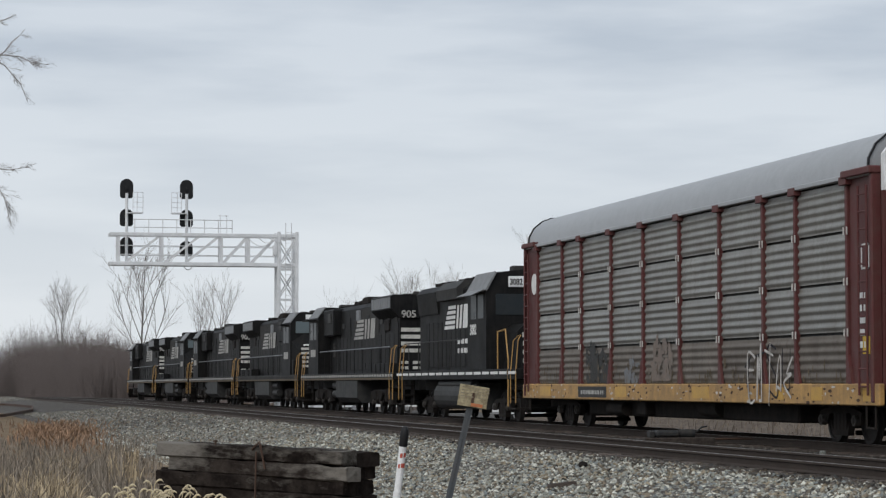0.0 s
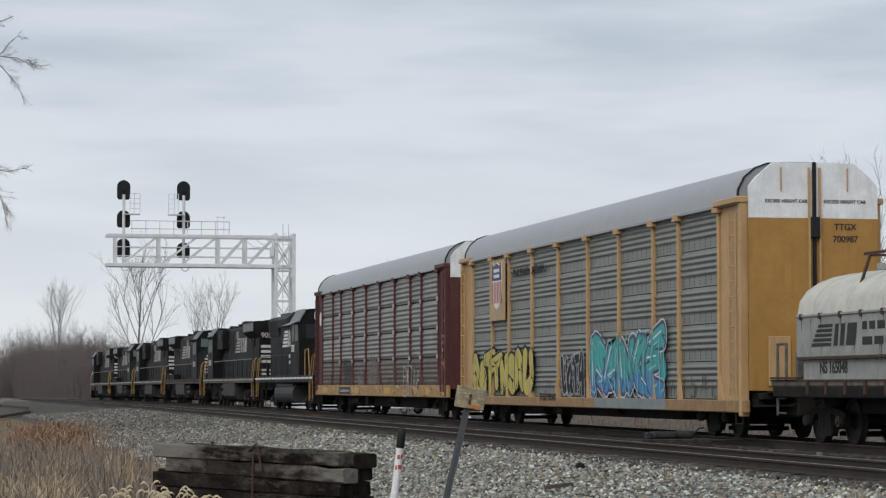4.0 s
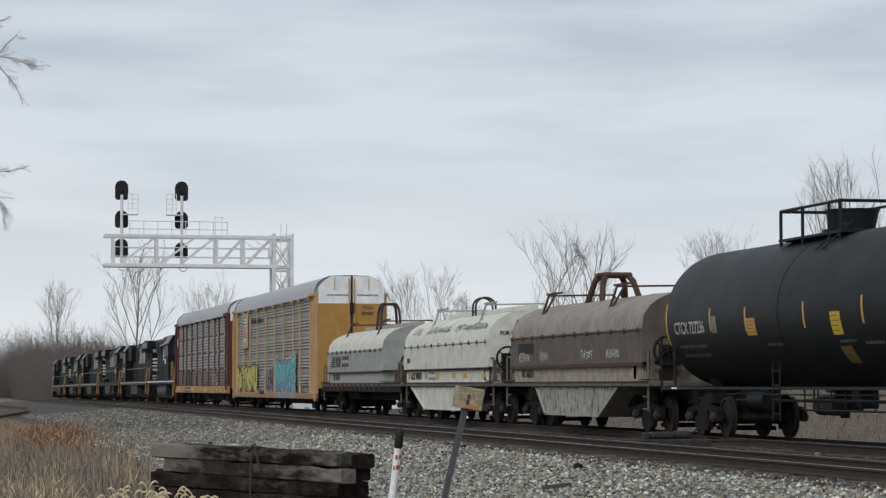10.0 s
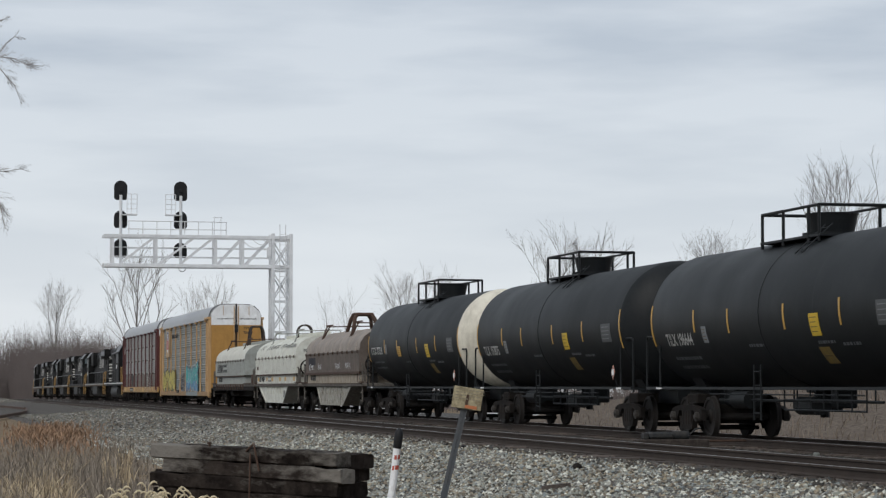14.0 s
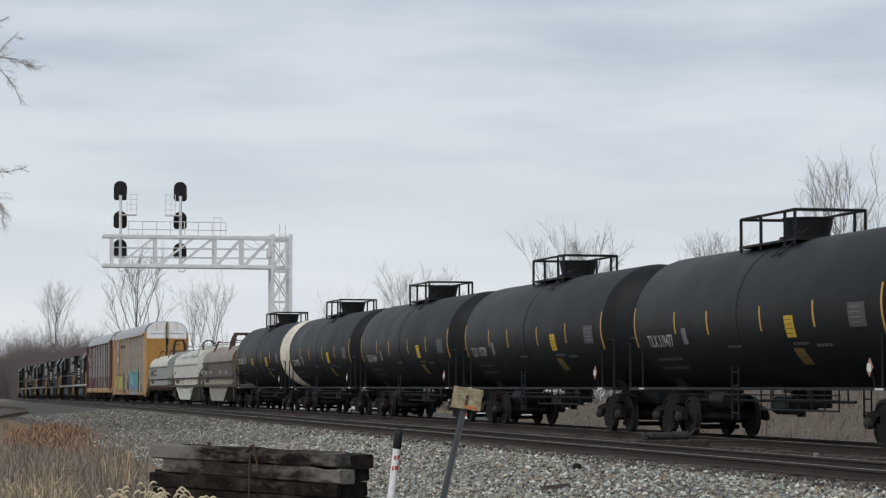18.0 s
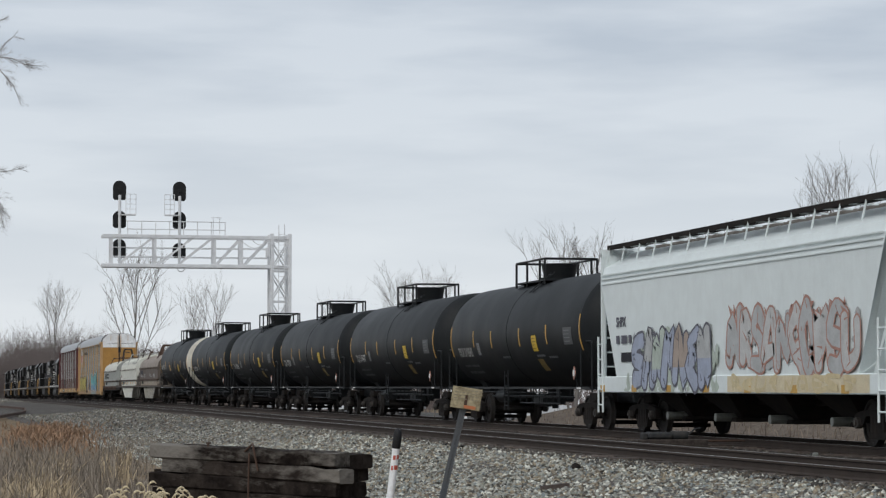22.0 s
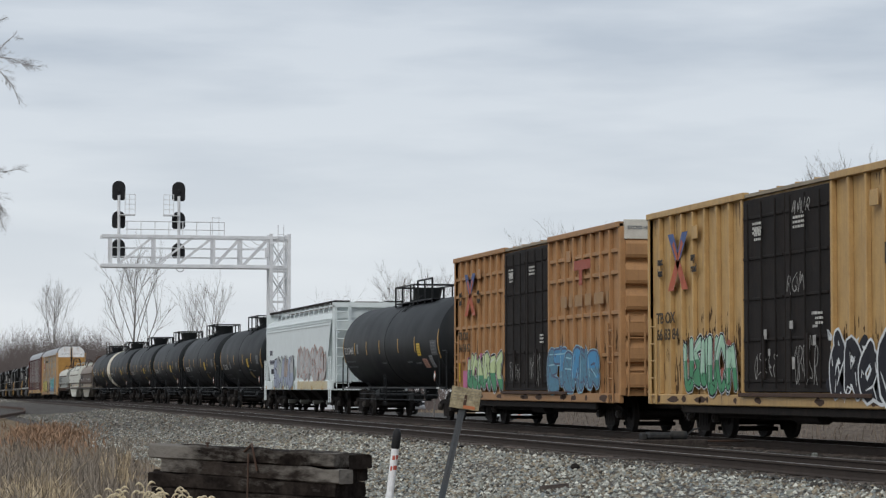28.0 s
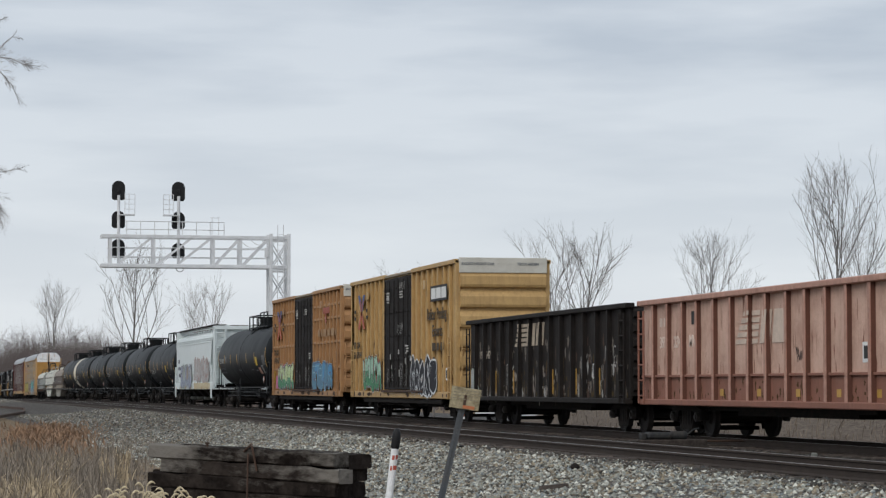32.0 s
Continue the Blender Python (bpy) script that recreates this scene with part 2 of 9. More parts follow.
# ---------- mesh building ----------
class Mesh:
    """Collects vertices and faces of one part."""

    def __init__(self):
        self.v, self.f = [], []

    def add(self, verts, faces):
        k = len(self.v)
        self.v += [tuple(p) for p in verts]
        self.f += [tuple(i + k for i in f) for f in faces]
        return self

    def box(self, x0, x1, y0, y1, z0, z1, c=0.0):
        """A box, its edges chamfered by c."""
        if c <= 0:
            vs = [(x, y, z) for x in (x0, x1) for y in (y0, y1) for z in (z0, z1)]
            return self.add(vs, [(0, 1, 3, 2), (4, 6, 7, 5), (0, 4, 5, 1), (2, 3, 7, 6), (0, 2, 6, 4), (1, 5, 7, 3)])
        c = min(c, (x1 - x0) * 0.45, (y1 - y0) * 0.45, (z1 - z0) * 0.45)
        xs, ys, zs = (x0, x1), (y0, y1), (z0, z1)
        vs, ids = [], {}
        for i in (0, 1):
            for j in (0, 1):
                for k in (0, 1):
                    sx, sy, sz = c * (1 - 2 * i), c * (1 - 2 * j), c * (1 - 2 * k)
                    for a, p in enumerate(((xs[i], ys[j] + sy, zs[k] + sz), (xs[i] + sx, ys[j], zs[k] + sz), (xs[i] + sx, ys[j] + sy, zs[k]))):
                        ids[i, j, k, a] = len(vs)
                        vs.append(p)
        fs = []
        for s in (0, 1):
            o = (lambda q: q) if s else (lambda q: q[::-1])
            fs.append(o([ids[s, 0, 0, 0], ids[s, 1, 0, 0], ids[s, 1, 1, 0], ids[s, 0, 1, 0]]))
            fs.append(o([ids[0, s, 0, 1], ids[0, s, 1, 1], ids[1, s, 1, 1], ids[1, s, 0, 1]]))
            fs.append(o([ids[0, 0, s, 2], ids[1, 0, s, 2], ids[1, 1, s, 2], ids[0, 1, s, 2]]))
        for i in (0, 1):
            for j in (0, 1):
                fs.append([ids[i, j, 0, 0], ids[i, j, 1, 0], ids[i, j, 1, 1], ids[i, j, 0, 1]])
                fs.append([ids[i, 0, j, 0], ids[i, 1, j, 0], ids[i, 1, j, 2], ids[i, 0, j, 2]])
                fs.append([ids[0, i, j, 1], ids[1, i, j, 1], ids[1, i, j, 2], ids[0, i, j, 2]])
                for k in (0, 1):
                    fs.append([ids[i, j, k, 0], ids[i, j, k, 1], ids[i, j, k, 2]])
        return self.add(vs, fs)

    def rod(self, a, b, r, n=8, r2=None, caps=True):
        """A round bar from a to b."""
        a, b = Vector(a), Vector(b)
        w = (b - a).normalized()
        u = w.orthogonal().normalized()
        s = w.cross(u)
        r2 = r if r2 is None else r2
        ring = [math.tau * i / n for i in range(n)]
        vs = [a + (u * math.cos(t) + s * math.sin(t)) * r for t in ring] + [b + (u * math.cos(t) + s * math.sin(t)) * r2 for t in ring]
        fs = [(i, (i + 1) % n, n + (i + 1) % n, n + i) for i in range(n)]
        if caps:
            fs += [tuple(range(n))[::-1], tuple(range(n, 2 * n))]
        return self.add(vs, fs)

    def path(self, pts, r, n=6):
        for a, b in zip(pts, pts[1:]):
            self.rod(a, b, r, n)
        return self

    def bar(self, a, b, w, h):
        """A square bar from a to b, w wide and h high."""
        a, b = Vector(a), Vector(b)
        d = (b - a).normalized()
        side = d.cross(Vector((0, 0, 1)))
        side = side.normalized() if side.length > 1e-4 else Vector((1, 0, 0))
        up = side.cross(d)
        vs = [p + side * (w / 2 * i) + up * (h / 2 * j) for p in (a, b) for i, j in ((-1, -1), (1, -1), (1, 1), (-1, 1))]
        return self.add(vs, [(0, 1, 2, 3)[::-1], (4, 5, 6, 7), (0, 1, 5, 4), (1, 2, 6, 5), (2, 3, 7, 6), (3, 0, 4, 7)])

    def prism(self, prof, y0, y1, axis="y", caps=True):
        """The closed profile prof extruded from y0 to y1 along the axis. Profile points are (x, z), (y, z) or (x, y)."""
        n = len(prof)
        put = {"y": lambda p, t: (p[0], t, p[1]), "x": lambda p, t: (t, p[0], p[1]), "z": lambda p, t: (p[0], p[1], t)}[axis]
        vs = [put(p, y0) for p in prof] + [put(p, y1) for p in prof]
        fs = [(i, (i + 1) % n, n + (i + 1) % n, n + i) for i in range(n)]
        if caps:
            fs += [tuple(range(n))[::-1], tuple(range(n, 2 * n))]
        return self.add(vs, fs)

    def loft(self, rings, caps=True):
        """Rings of equally many points, joined in turn."""
        n = len(rings[0])
        vs = [p for r in rings for p in r]
        fs = [(k * n + i, k * n + (i + 1) % n, (k + 1) * n + (i + 1) % n, (k + 1) * n + i) for k in range(len(rings) - 1) for i in range(n)]
        if caps:
            fs += [tuple(range(n))[::-1], tuple(range((len(rings) - 1) * n, len(rings) * n))]
        return self.add(vs, fs)

    def data(self, name, mat, smooth=False):
        me = bpy.data.meshes.new(name)
        me.from_pydata(self.v, [], self.f)
        bm = bmesh.new()
        bm.from_mesh(me)
        bmesh.ops.recalc_face_normals(bm, faces=bm.faces)
        bm.to_mesh(me)
        bm.free()
        if smooth:
            me.polygons.foreach_set("use_smooth", [True] * len(me.polygons))
            me.set_sharp_from_angle(angle=radians(35))
        me.materials.append(mat)
        return me


def part(name, shape, mat, parent, label="", at=(0, 0, 0), smooth=False):
    """One mesh object under a thing or a part. shape: a Mesh, or mesh data that is used again."""
    me = shape.data(name, mat, smooth) if isinstance(shape, Mesh) else shape
    ob = new(name, me)
    ob.parent = parent
    ob.location = at
    return tagged(ob, label)


def thing(name, label, category, at=(0, 0, 0), group="", kind="", shape=None, mat=None, smooth=False):
    ob = new(name, shape.data(name, mat, smooth) if shape else None)
    ob.location = at
    return tagged(ob, label, category, group, kind)


def lettering(text, size, mat, name="lettering", squeeze=1.0):
    """Flat letters standing in the plane x = 0, read from the -x side, their left end towards +y; origin at the lower left."""
    cu = bpy.data.curves.new(name, "FONT")
    cu.body, cu.size, cu.extrude, cu.offset = text, size * 1.35, 0.004, size * 0.028
    ob = bpy.data.objects.new(name, cu)
    scene.collection.objects.link(ob)
    me = bpy.data.meshes.new_from_object(ob.evaluated_get(bpy.context.evaluated_depsgraph_get()))
    bpy.data.objects.remove(ob)
    bpy.data.curves.remove(cu)
    for v in me.vertices:
        v.co = (-v.co.z, -v.co.x * squeeze, v.co.y)
    me.materials.clear()
    me.materials.append(mat)
    return me


def cross_lettering(text, size, mat, name="lettering", squeeze=1.0):
    """Flat letters on an end wall, read from behind (from -y), left end towards -x."""
    me = lettering(text, size, mat, name, squeeze)
    for v in me.vertices:
        v.co = (-v.co.y, v.co.x, v.co.z)
    return me


def marks(rows, size, mat, seed=1, width=1.0):
    """Unreadable small print as short bars in rows, in the plane x = 0."""
    rnd = random.Random(seed)
    m = Mesh()
    for i in range(rows):
        y, z = 0.0, -i * size * 1.9
        while y < width:
            w = rnd.uniform(1.0, 3.2) * size
            m.box(-0.004, 0, -min(y + w, width), -y, z, z + size)
            y += w + size * rnd.uniform(0.5, 1.0)
    return m


# ---------- track alignment ----------
TRACK_X, NEAR_X = 18.87, 13.97


def bend(y):
    """Sideways and downward drift of the line far ahead."""
    d = max(y - 100.0, 0.0)
    return -1.3e-5 * d * d, -1.0e-5 * d * d


# ---------- ground, ballast, track ----------
def strip(name, profile, y_list, mat, label, jitter=0.0, follow=True):
    """A ground sheet: the profile (x, z) swept along the line's alignment."""
    rnd = random.Random(7)
    n, vs, fs = len(profile), [], []
    for y in y_list:
        dx, dz = bend(y) if follow else (0, 0)
        for x, z in profile:
            vs.append((x + dx, y, z + dz + rnd.uniform(-jitter, jitter)))
    for k in range(len(y_list) - 1):
        for i in range(n - 1):
            fs.append((k * n + i, k * n + i + 1, (k + 1) * n + i + 1, (k + 1) * n + i))
    m = Mesh()
    m.v, m.f = vs, fs
    ob = new(name, m.data(name, mat, True))
    return tagged(ob, label, kind="structure")


YS = [-160 + 8 * i for i in range(20)] + [2 * i for i in range(150)] + [300 + 20 * i for i in range(60)]
ground_rows = [-1500, -600, -300, -160, -80, -40, 0, 40, 80, 120, 160, 200, 240, 280, 320, 360, 400, 450, 500, 600, 800, 1000, 1500, 2500]
strip("ground", [(-1800, -1.2), (-400, -0.9), (-80, -0.7), (-30, -0.62), (0, -0.58), (6, -0.58), (26, -1.0), (60, -1.0), (120, -1.1), (500, -1.2), (2500, -1.4)],
      ground_rows, EARTH, "brown winter ground with dry stubble")
strip("gravel_apron", [(5.0, -0.66), (5.8, -0.55), (8.0, -0.53), (9.6, -0.47), (10.6, -0.36), (11.6, -0.25), (12.3, -0.215), (12.75, -0.27), (13.0, -0.25)],
      YS, GRAVEL, "pale grey crushed limestone beside the track", 0.02)
strip("track_bed", [(12.6, -0.30), (13.0, -0.235), (13.4, -0.20), (15.2, -0.195), (16.2, -0.21), (17.6, -0.185), (20.3, -0.185), (21.0, -0.26), (22.4, -0.7), (24.5, -1.05)],
      YS, OILY, "dark oily ballast under two tracks", 0.012)


def rail(x, label):
    prof = [(-0.07, -0.172), (0.07, -0.172), (0.07, -0.155), (0.012, -0.13), (0.012, -0.045), (0.036, -0.035), (0.036, -0.008), (0.026, 0.0),
            (-0.026, 0.0), (-0.036, -0.008), (-0.036, -0.035), (-0.012, -0.045), (-0.012, -0.13), (-0.07, -0.155)]
    ys = [-160 + 40 * i for i in range(6)] + [60 + 10 * i for i in range(60)] + [700, 900, 1200]
    rings = []
    for y in ys:
        dx, dz = bend(y)
        rings.append([(x + dx + p, y, z + dz) for p, z in prof])
    m = Mesh().loft(rings)
    ob = new("rail", m.data("rail", RAILRUST, True))
    tagged(ob, label, "rail", "rails of the line", "structure")
    top = Mesh().loft([[(x + bend(y)[0] + p, y, z + bend(y)[1]) for p, z in ((-0.027, -0.003), (0.027, -0.003), (0.024, 0.002), (-0.024, 0.002))] for y in ys])
    part("running_surface", top, RAILTOP, ob, "worn bright rail head")


for c in (NEAR_X, TRACK_X):
    for s in (-0.755, 0.755):
        rail(c + s, "rusty steel rail with a worn bright head")
tie_mesh = Mesh().box(-1.3, 1.3, -0.115, 0.115, -0.34, -0.165, 0.015).data("railway_tie", TIEWOOD)
rnd_t = random.Random(3)
for c in (NEAR_X, TRACK_X):
    owner = tagged(new("tie_row"), "row of dark creosoted wooden ties", "track", kind="structure")
    far = Mesh()
    for i in range(560):
        y = 22 + 0.53 * i
        dx, dz = bend(y)
        if i < 240:
            ob = new("tie", tie_mesh)
            ob.parent = owner
            ob.matrix_basis = pose(c + dx + (rnd_t.uniform(-0.32, 0.05) if c == NEAR_X else rnd_t.uniform(-0.05, 0.05)), y, dz + rnd_t.uniform(-0.02, 0.012), rnd_t.uniform(-1.5, 1.5), rnd_t.uniform(-0.5, 0.5), rnd_t.uniform(-2, 2))
        else:
            far.box(c + dx - 1.3, c + dx + 1.3, y - 0.115, y + 0.115, dz - 0.34, dz - 0.165)
    tagged(part("far_ties", far, TIEWOOD, owner), kind="stuff")


# ---------- signal bridge ----------
def signal_bridge():
    t = thing("signal_bridge", "silver cantilever railway signal bridge with six black signal heads", "signal bridge", (0, 150, bend(150)[1]))
    x0, x1, zb, zt = 11.6, 21.9, 8.42, 10.2
    ya, yb = -0.55, 0.55
    m = Mesh()
    for y in (ya, yb):
        m.box(x0, 22.95, y - 0.09, y + 0.09, zb - 0.1, zb + 0.1, 0.01)
        m.box(x0, 22.95, y - 0.09, y + 0.09, zt - 0.1, zt + 0.1, 0.01)
    part("chord_frame", m, SIGNAL, t)
    posts = [12.15, 14.75, 18.35, 20.0, 21.9]
    for y in (ya, yb):
        for i, x in enumerate(posts):
            part("vertical", Mesh().box(x - 0.08, x + 0.08, y - 0.05, y + 0.05, zb + 0.1, zt - 0.1), SIGNAL, t)
        for a, b in ((12.6, 14.6), (14.95, 17.0), (16.2, 18.2), (18.5, 19.95), (20.2, 21.7)):
            part("diagonal", Mesh().bar((a, y, zb + 0.1), (b, y, zt - 0.1), 0.07, 0.12), SIGNAL, t)
        for z in (zb + 0.55, zb + 1.1):
            part("side_rail", Mesh().rod((x0 + 0.4, y, z), (x1, y, z), 0.025, 6), SIGNAL, t)
    deck = Mesh()
    for i in range(9):
        deck.box(x0, x1, -0.5 + i * 0.12, -0.44 + i * 0.12, zb + 0.1, zb + 0.13)
    part("walkway_grating", deck, SIGNAL, t)
    # mast of four legs with lacing
    for x in (21.85, 22.95):
        for y in (ya, yb):
            part("mast_leg", Mesh().box(x - 0.1, x + 0.1, y - 0.1, y + 0.1, -1.2, zt + 0.25, 0.015), SIGNAL, t)
    for k in range(6):
        z = -1.0 + k * 1.86
        for y in (ya, yb):
            part("brace", Mesh().bar((21.9, y, z), (22.9, y, z + 1.6), 0.05, 0.08).bar((21.9, y, z + 1.6), (22.9, y, z), 0.05, 0.08).bar((21.9, y, z + 1.75), (22.9, y, z + 1.75), 0.06, 0.1), SIGNAL, t)
    lad = Mesh()
    for x in (22.25, 22.6):
        lad.rod((x, -0.68, -1), (x, -0.68, zt + 0.8), 0.025)
    for k in range(36):
        lad.rod((22.25, -0.68, -0.8 + k * 0.32), (22.6, -0.68, -0.8 + k * 0.32), 0.015, 5)
    part("ladder", lad, SIGNAL, t)
    part("footing", Mesh().box(21.5, 23.3, -0.9, 0.9, -1.7, -1.05, 0.03), paint("footing_concrete", (0.4, 0.39, 0.37), 0.9), t)
    # guard rail along the top
    g = Mesh()
    for x in [13.1 + i * 0.84 for i in range(8)]:
        g.rod((x, -0.6, zt), (x, -0.6, zt + 0.9), 0.026, 6)
    for z in (0.42, 0.9):
        g.rod((13.0, -0.6, zt + z), (19.0, -0.6, zt + z), 0.028, 6)
    part("guard_rail", g, SIGNAL, t)
    g2 = Mesh()
    for x in (18.3, 18.7):
        g2.rod((x, -0.2, zt), (x, -0.2, zt + 1.25), 0.02, 6)
    g2.rod((18.2, -0.2, zt + 1.2), (18.8, -0.2, zt + 1.2), 0.02, 6)
    part("top_ladder_rail", g2, SIGNAL, t)
    for k, (xa, xb, dip) in enumerate(((19.9, 21.6, 0.5), (20.6, 21.6, 0.3), (21.2, 22.4, 0.22))):
        part("cable", Mesh().path([(xa + (xb - xa) * i / 8, -0.72, zt - 0.15 - dip * math.sin(math.pi * i / 8)) for i in range(9)], 0.022), SIGNAL, t, "pale looping signal cable")
    part("cable_box", Mesh().box(21.45, 21.7, -0.75, -0.6, 9.0, 9.6, 0.02), SIGNAL, t, "grey metal junction box")
    for x, side in ((12.66, 1), (16.28, -1)):
        part("head_mast", Mesh().rod((x, 0.0, zb - 0.1), (x, 0.0, 12.7), 0.09, 12).rod((x, 0, zb - 0.12), (x, 0, zb - 0.02), 0.2, 12), SIGNAL, t, smooth=True)
        for z, rz in ((13.0, 0), (11.24, 0), (9.5, 0)):
            if side < 0 and z < 10:
                z = 9.4
            tall = 1.18 if z > 12 else (1.05 if z > 10 else (1.12 if side > 0 else 0.92))
            pr = []
            for a in range(13):
                u = math.pi * a / 12
                pr.append((x - math.cos(u) * 0.4, z + tall / 2 - 0.4 + math.sin(u) * 0.4))
            pr += [(x + 0.4, z - tall / 2 + 0.12), (x + 0.3, z - tall / 2), (x - 0.3, z - tall / 2), (x - 0.4, z - tall / 2 + 0.12)]
            head = part("signal_head", Mesh().prism(pr, 0.16, 0.2), SIGBLACK, t, "black oval signal backboard")
            part("lamp_case", Mesh().box(x - 0.22, x + 0.22, 0.2, 0.46, z - 0.42, z + 0.42, 0.05), SIGBLACK, head)
            part("bracket", Mesh().box(x - 0.08, x + 0.08, 0.06, 0.17, z - 0.1, z + 0.1, 0.02), SIGBLACK, head)
            for dz in (-0.28, 0.0, 0.28):
                part("hood", Mesh().rod((x, 0.46, z + dz), (x, 0.72, z + dz), 0.11, 10), SIGBLACK, head)
        cage = Mesh()
        for k in range(5):
            z = 11.55 + k * 0.3
            cage.rod((x + side * 0.35, -0.3, z), (x + side * 0.95, -0.3, z), 0.018, 5)
        for xx in (0.35, 0.6, 0.95):
            cage.rod((x + side * xx, -0.3, 11.5), (x + side * xx, -0.3, 12.75), 0.02, 5)
        cage.box(min(x, x + side * 0.95), max(x, x + side * 0.95), -0.5, 0.1, 11.47, 11.52)
        part("service_cage", cage, SIGNAL, t)
        hoop = Mesh().path([(x + 0.1 + 0.22 * math.cos(u), 0, zb - 0.1 + 0.22 * math.sin(u)) for u in [math.pi + math.pi * k / 8 for k in range(9)]], 0.025)
        part("cable_loop", hoop, SIGNAL, t)
    return t


signal_bridge()


# ---------- rolling stock: shared running gear ----------
WHEEL_R = 0.457
TRAIN = []          # (thing, distance along the line of its middle at the start)
WHEELSETS = []


def wheel_data():
    m = Mesh()
    for s in (-1, 1):
        n = 28
        prof = [(0.0, 0.06), (0.62, 0.0), (0.63, 0.14), (0.66, 0.16), (0.665, 0.38), (0.675, 0.485), (0.70, 0.487), (0.715, 0.46), (0.80, 0.455), (0.805, 0.39),
                (0.77, 0.37), (0.765, 0.17), (0.80, 0.14), (0.82, 0.13), (0.82, 0.0)][1:]
        rings = [[(s * x, r * math.cos(math.tau * i / n), r * math.sin(math.tau * i / n)) for i in range(n)] for x, r in prof]
        m.loft(rings, False)
    m.rod((-1.0, 0, 0), (1.0, 0, 0), 0.085, 12)
    return m.data("wheelset", paint("wheel_steel", (0.021, 0.019, 0.018), 0.75, dirty=0.5, dirt=(0.038, 0.029, 0.024), gloss=0.25), True)


WHEEL_DATA = wheel_data()


def truck_data(base):
    """Side frames and bolster of a bogie with the given axle spacing (two axles)."""
    m = Mesh()
    h = base / 2
    for s in (-1, 1):
        x0, x1 = (s * 0.93, s * 1.06) if s > 0 else (s * 1.06, s * 0.93)
        m.prism([(-h - 0.22, 0.38), (-h - 0.22, 0.62), (-h + 0.05, 0.68), (-h + 0.45, 0.72), (h - 0.45, 0.72), (h - 0.05, 0.68), (h + 0.22, 0.62), (h + 0.22, 0.38),
                 (h - 0.2, 0.42), (h - 0.34, 0.58), (h - 0.45, 0.6), (0.34, 0.6), (0.34, 0.26), (h - 0.35, 0.46), (h - 0.42, 0.32), (0.4, 0.16), (-0.4, 0.16), (-h + 0.42, 0.32), (-h + 0.35, 0.46), (-0.34, 0.26), (-0.34, 0.6), (-h + 0.45, 0.6), (-h + 0.34, 0.58), (-h + 0.2, 0.42)], x0, x1, "x")
        for k in (-0.2, 0, 0.2):
            m.rod((s * 1.0, k, 0.27), (s * 1.0, k, 0.58), 0.075, 8)
    m.box(-0.95, 0.95, -0.2, 0.2, 0.5, 0.78, 0.03)
    m.box(-0.6, 0.6, -0.8, 0.8, 0.3, 0.74, 0.04).box(-0.92, 0.92, -0.34, 0.34, 0.74, 0.98, 0.03)
    for e in (-0.45, 0.45):
        m.rod((-0.55, e, 0.2), (0.55, e, 0.2), 0.05, 8)
    for e in (-1, 1):
        m.box(-0.9, 0.9, e * (h - 0.5) - 0.06, e * (h - 0.5) + 0.06, 0.3, 0.44)
    return m.data("truck", GRIME)


TRUCK_DATA = truck_data(1.78)
CAP_MAT = paint("bearing_cap_grey", (0.055, 0.05, 0.046), 0.7, dirty=0.5, gloss=0.2)
CAP_DATA = Mesh().rod((-0.06, 0, 0), (0.06, 0, 0), 0.11, 12).rod((-0.09, 0, 0), (0.09, 0, 0), 0.06, 8).data("bearing_cap", CAP_MAT)


def wheelset(owner, y):
    ob = new("wheelset", WHEEL_DATA)
    ob.parent = owner
    ob.matrix_parent_inverse = Matrix.Translation((0, y, WHEEL_R))
    WHEELSETS.append(ob)


def truck(owner, y):
    t = part("truck", TRUCK_DATA, None, owner, at=(0, y, 0))
    for s in (-0.89, 0.89):
        wheelset(t, s)
        for x in (-1.07, 1.07):
            part("bearing_cap", CAP_DATA, None, t, at=(x, s, WHEEL_R))
    return t


def coupler_data():
    m = Mesh().box(-0.09, 0.09, -0.55, 0.02, 0.72, 0.95, 0.02).box(-0.16, 0.16, -0.1, 0.2, 0.68, 0.98, 0.05)
    return m.data("coupler", GRIME)


COUPLER_DATA = coupler_data()
HOSE_DATA = Mesh().path([(0.25, 0, 0.75), (0.26, 0.15, 0.6), (0.22, 0.28, 0.42), (0.12, 0.4, 0.36)], 0.025).data("air_hose", GRIME)


def ends(owner, half):
    for s in (-1, 1):
        c = part("coupler", COUPLER_DATA, None, owner)
        c.matrix_basis = pose(0, s * half, 0, 0, 0, 0 if s > 0 else 180)
        h = part("air_hose", HOSE_DATA, None, owner)
        h.matrix_basis = pose(0, s * half, 0, 0, 0, 0 if s > 0 else 180)


def vehicle(name, label, category, y_front, y_rear, group=""):
    """An empty vehicle between two ends of its body; returns it and half its length."""
    t = thing(name, label, category, group=group)
    mid = (y_front + y_rear) / 2
    TRAIN.append((t, mid))
    return t, (y_front - y_rear) / 2


def ladder_data(w, h, n, r=0.016, mat=None):
    m = Mesh()
    for s in (-1, 1):
        m.rod((0, s * w / 2, 0), (0, s * w / 2, h), r * 1.3, 6)
    for i in range(n):
        z = h * (i + 0.5) / n
        m.rod((0, -w / 2, z), (0, w / 2, z), r, 6)
    return m


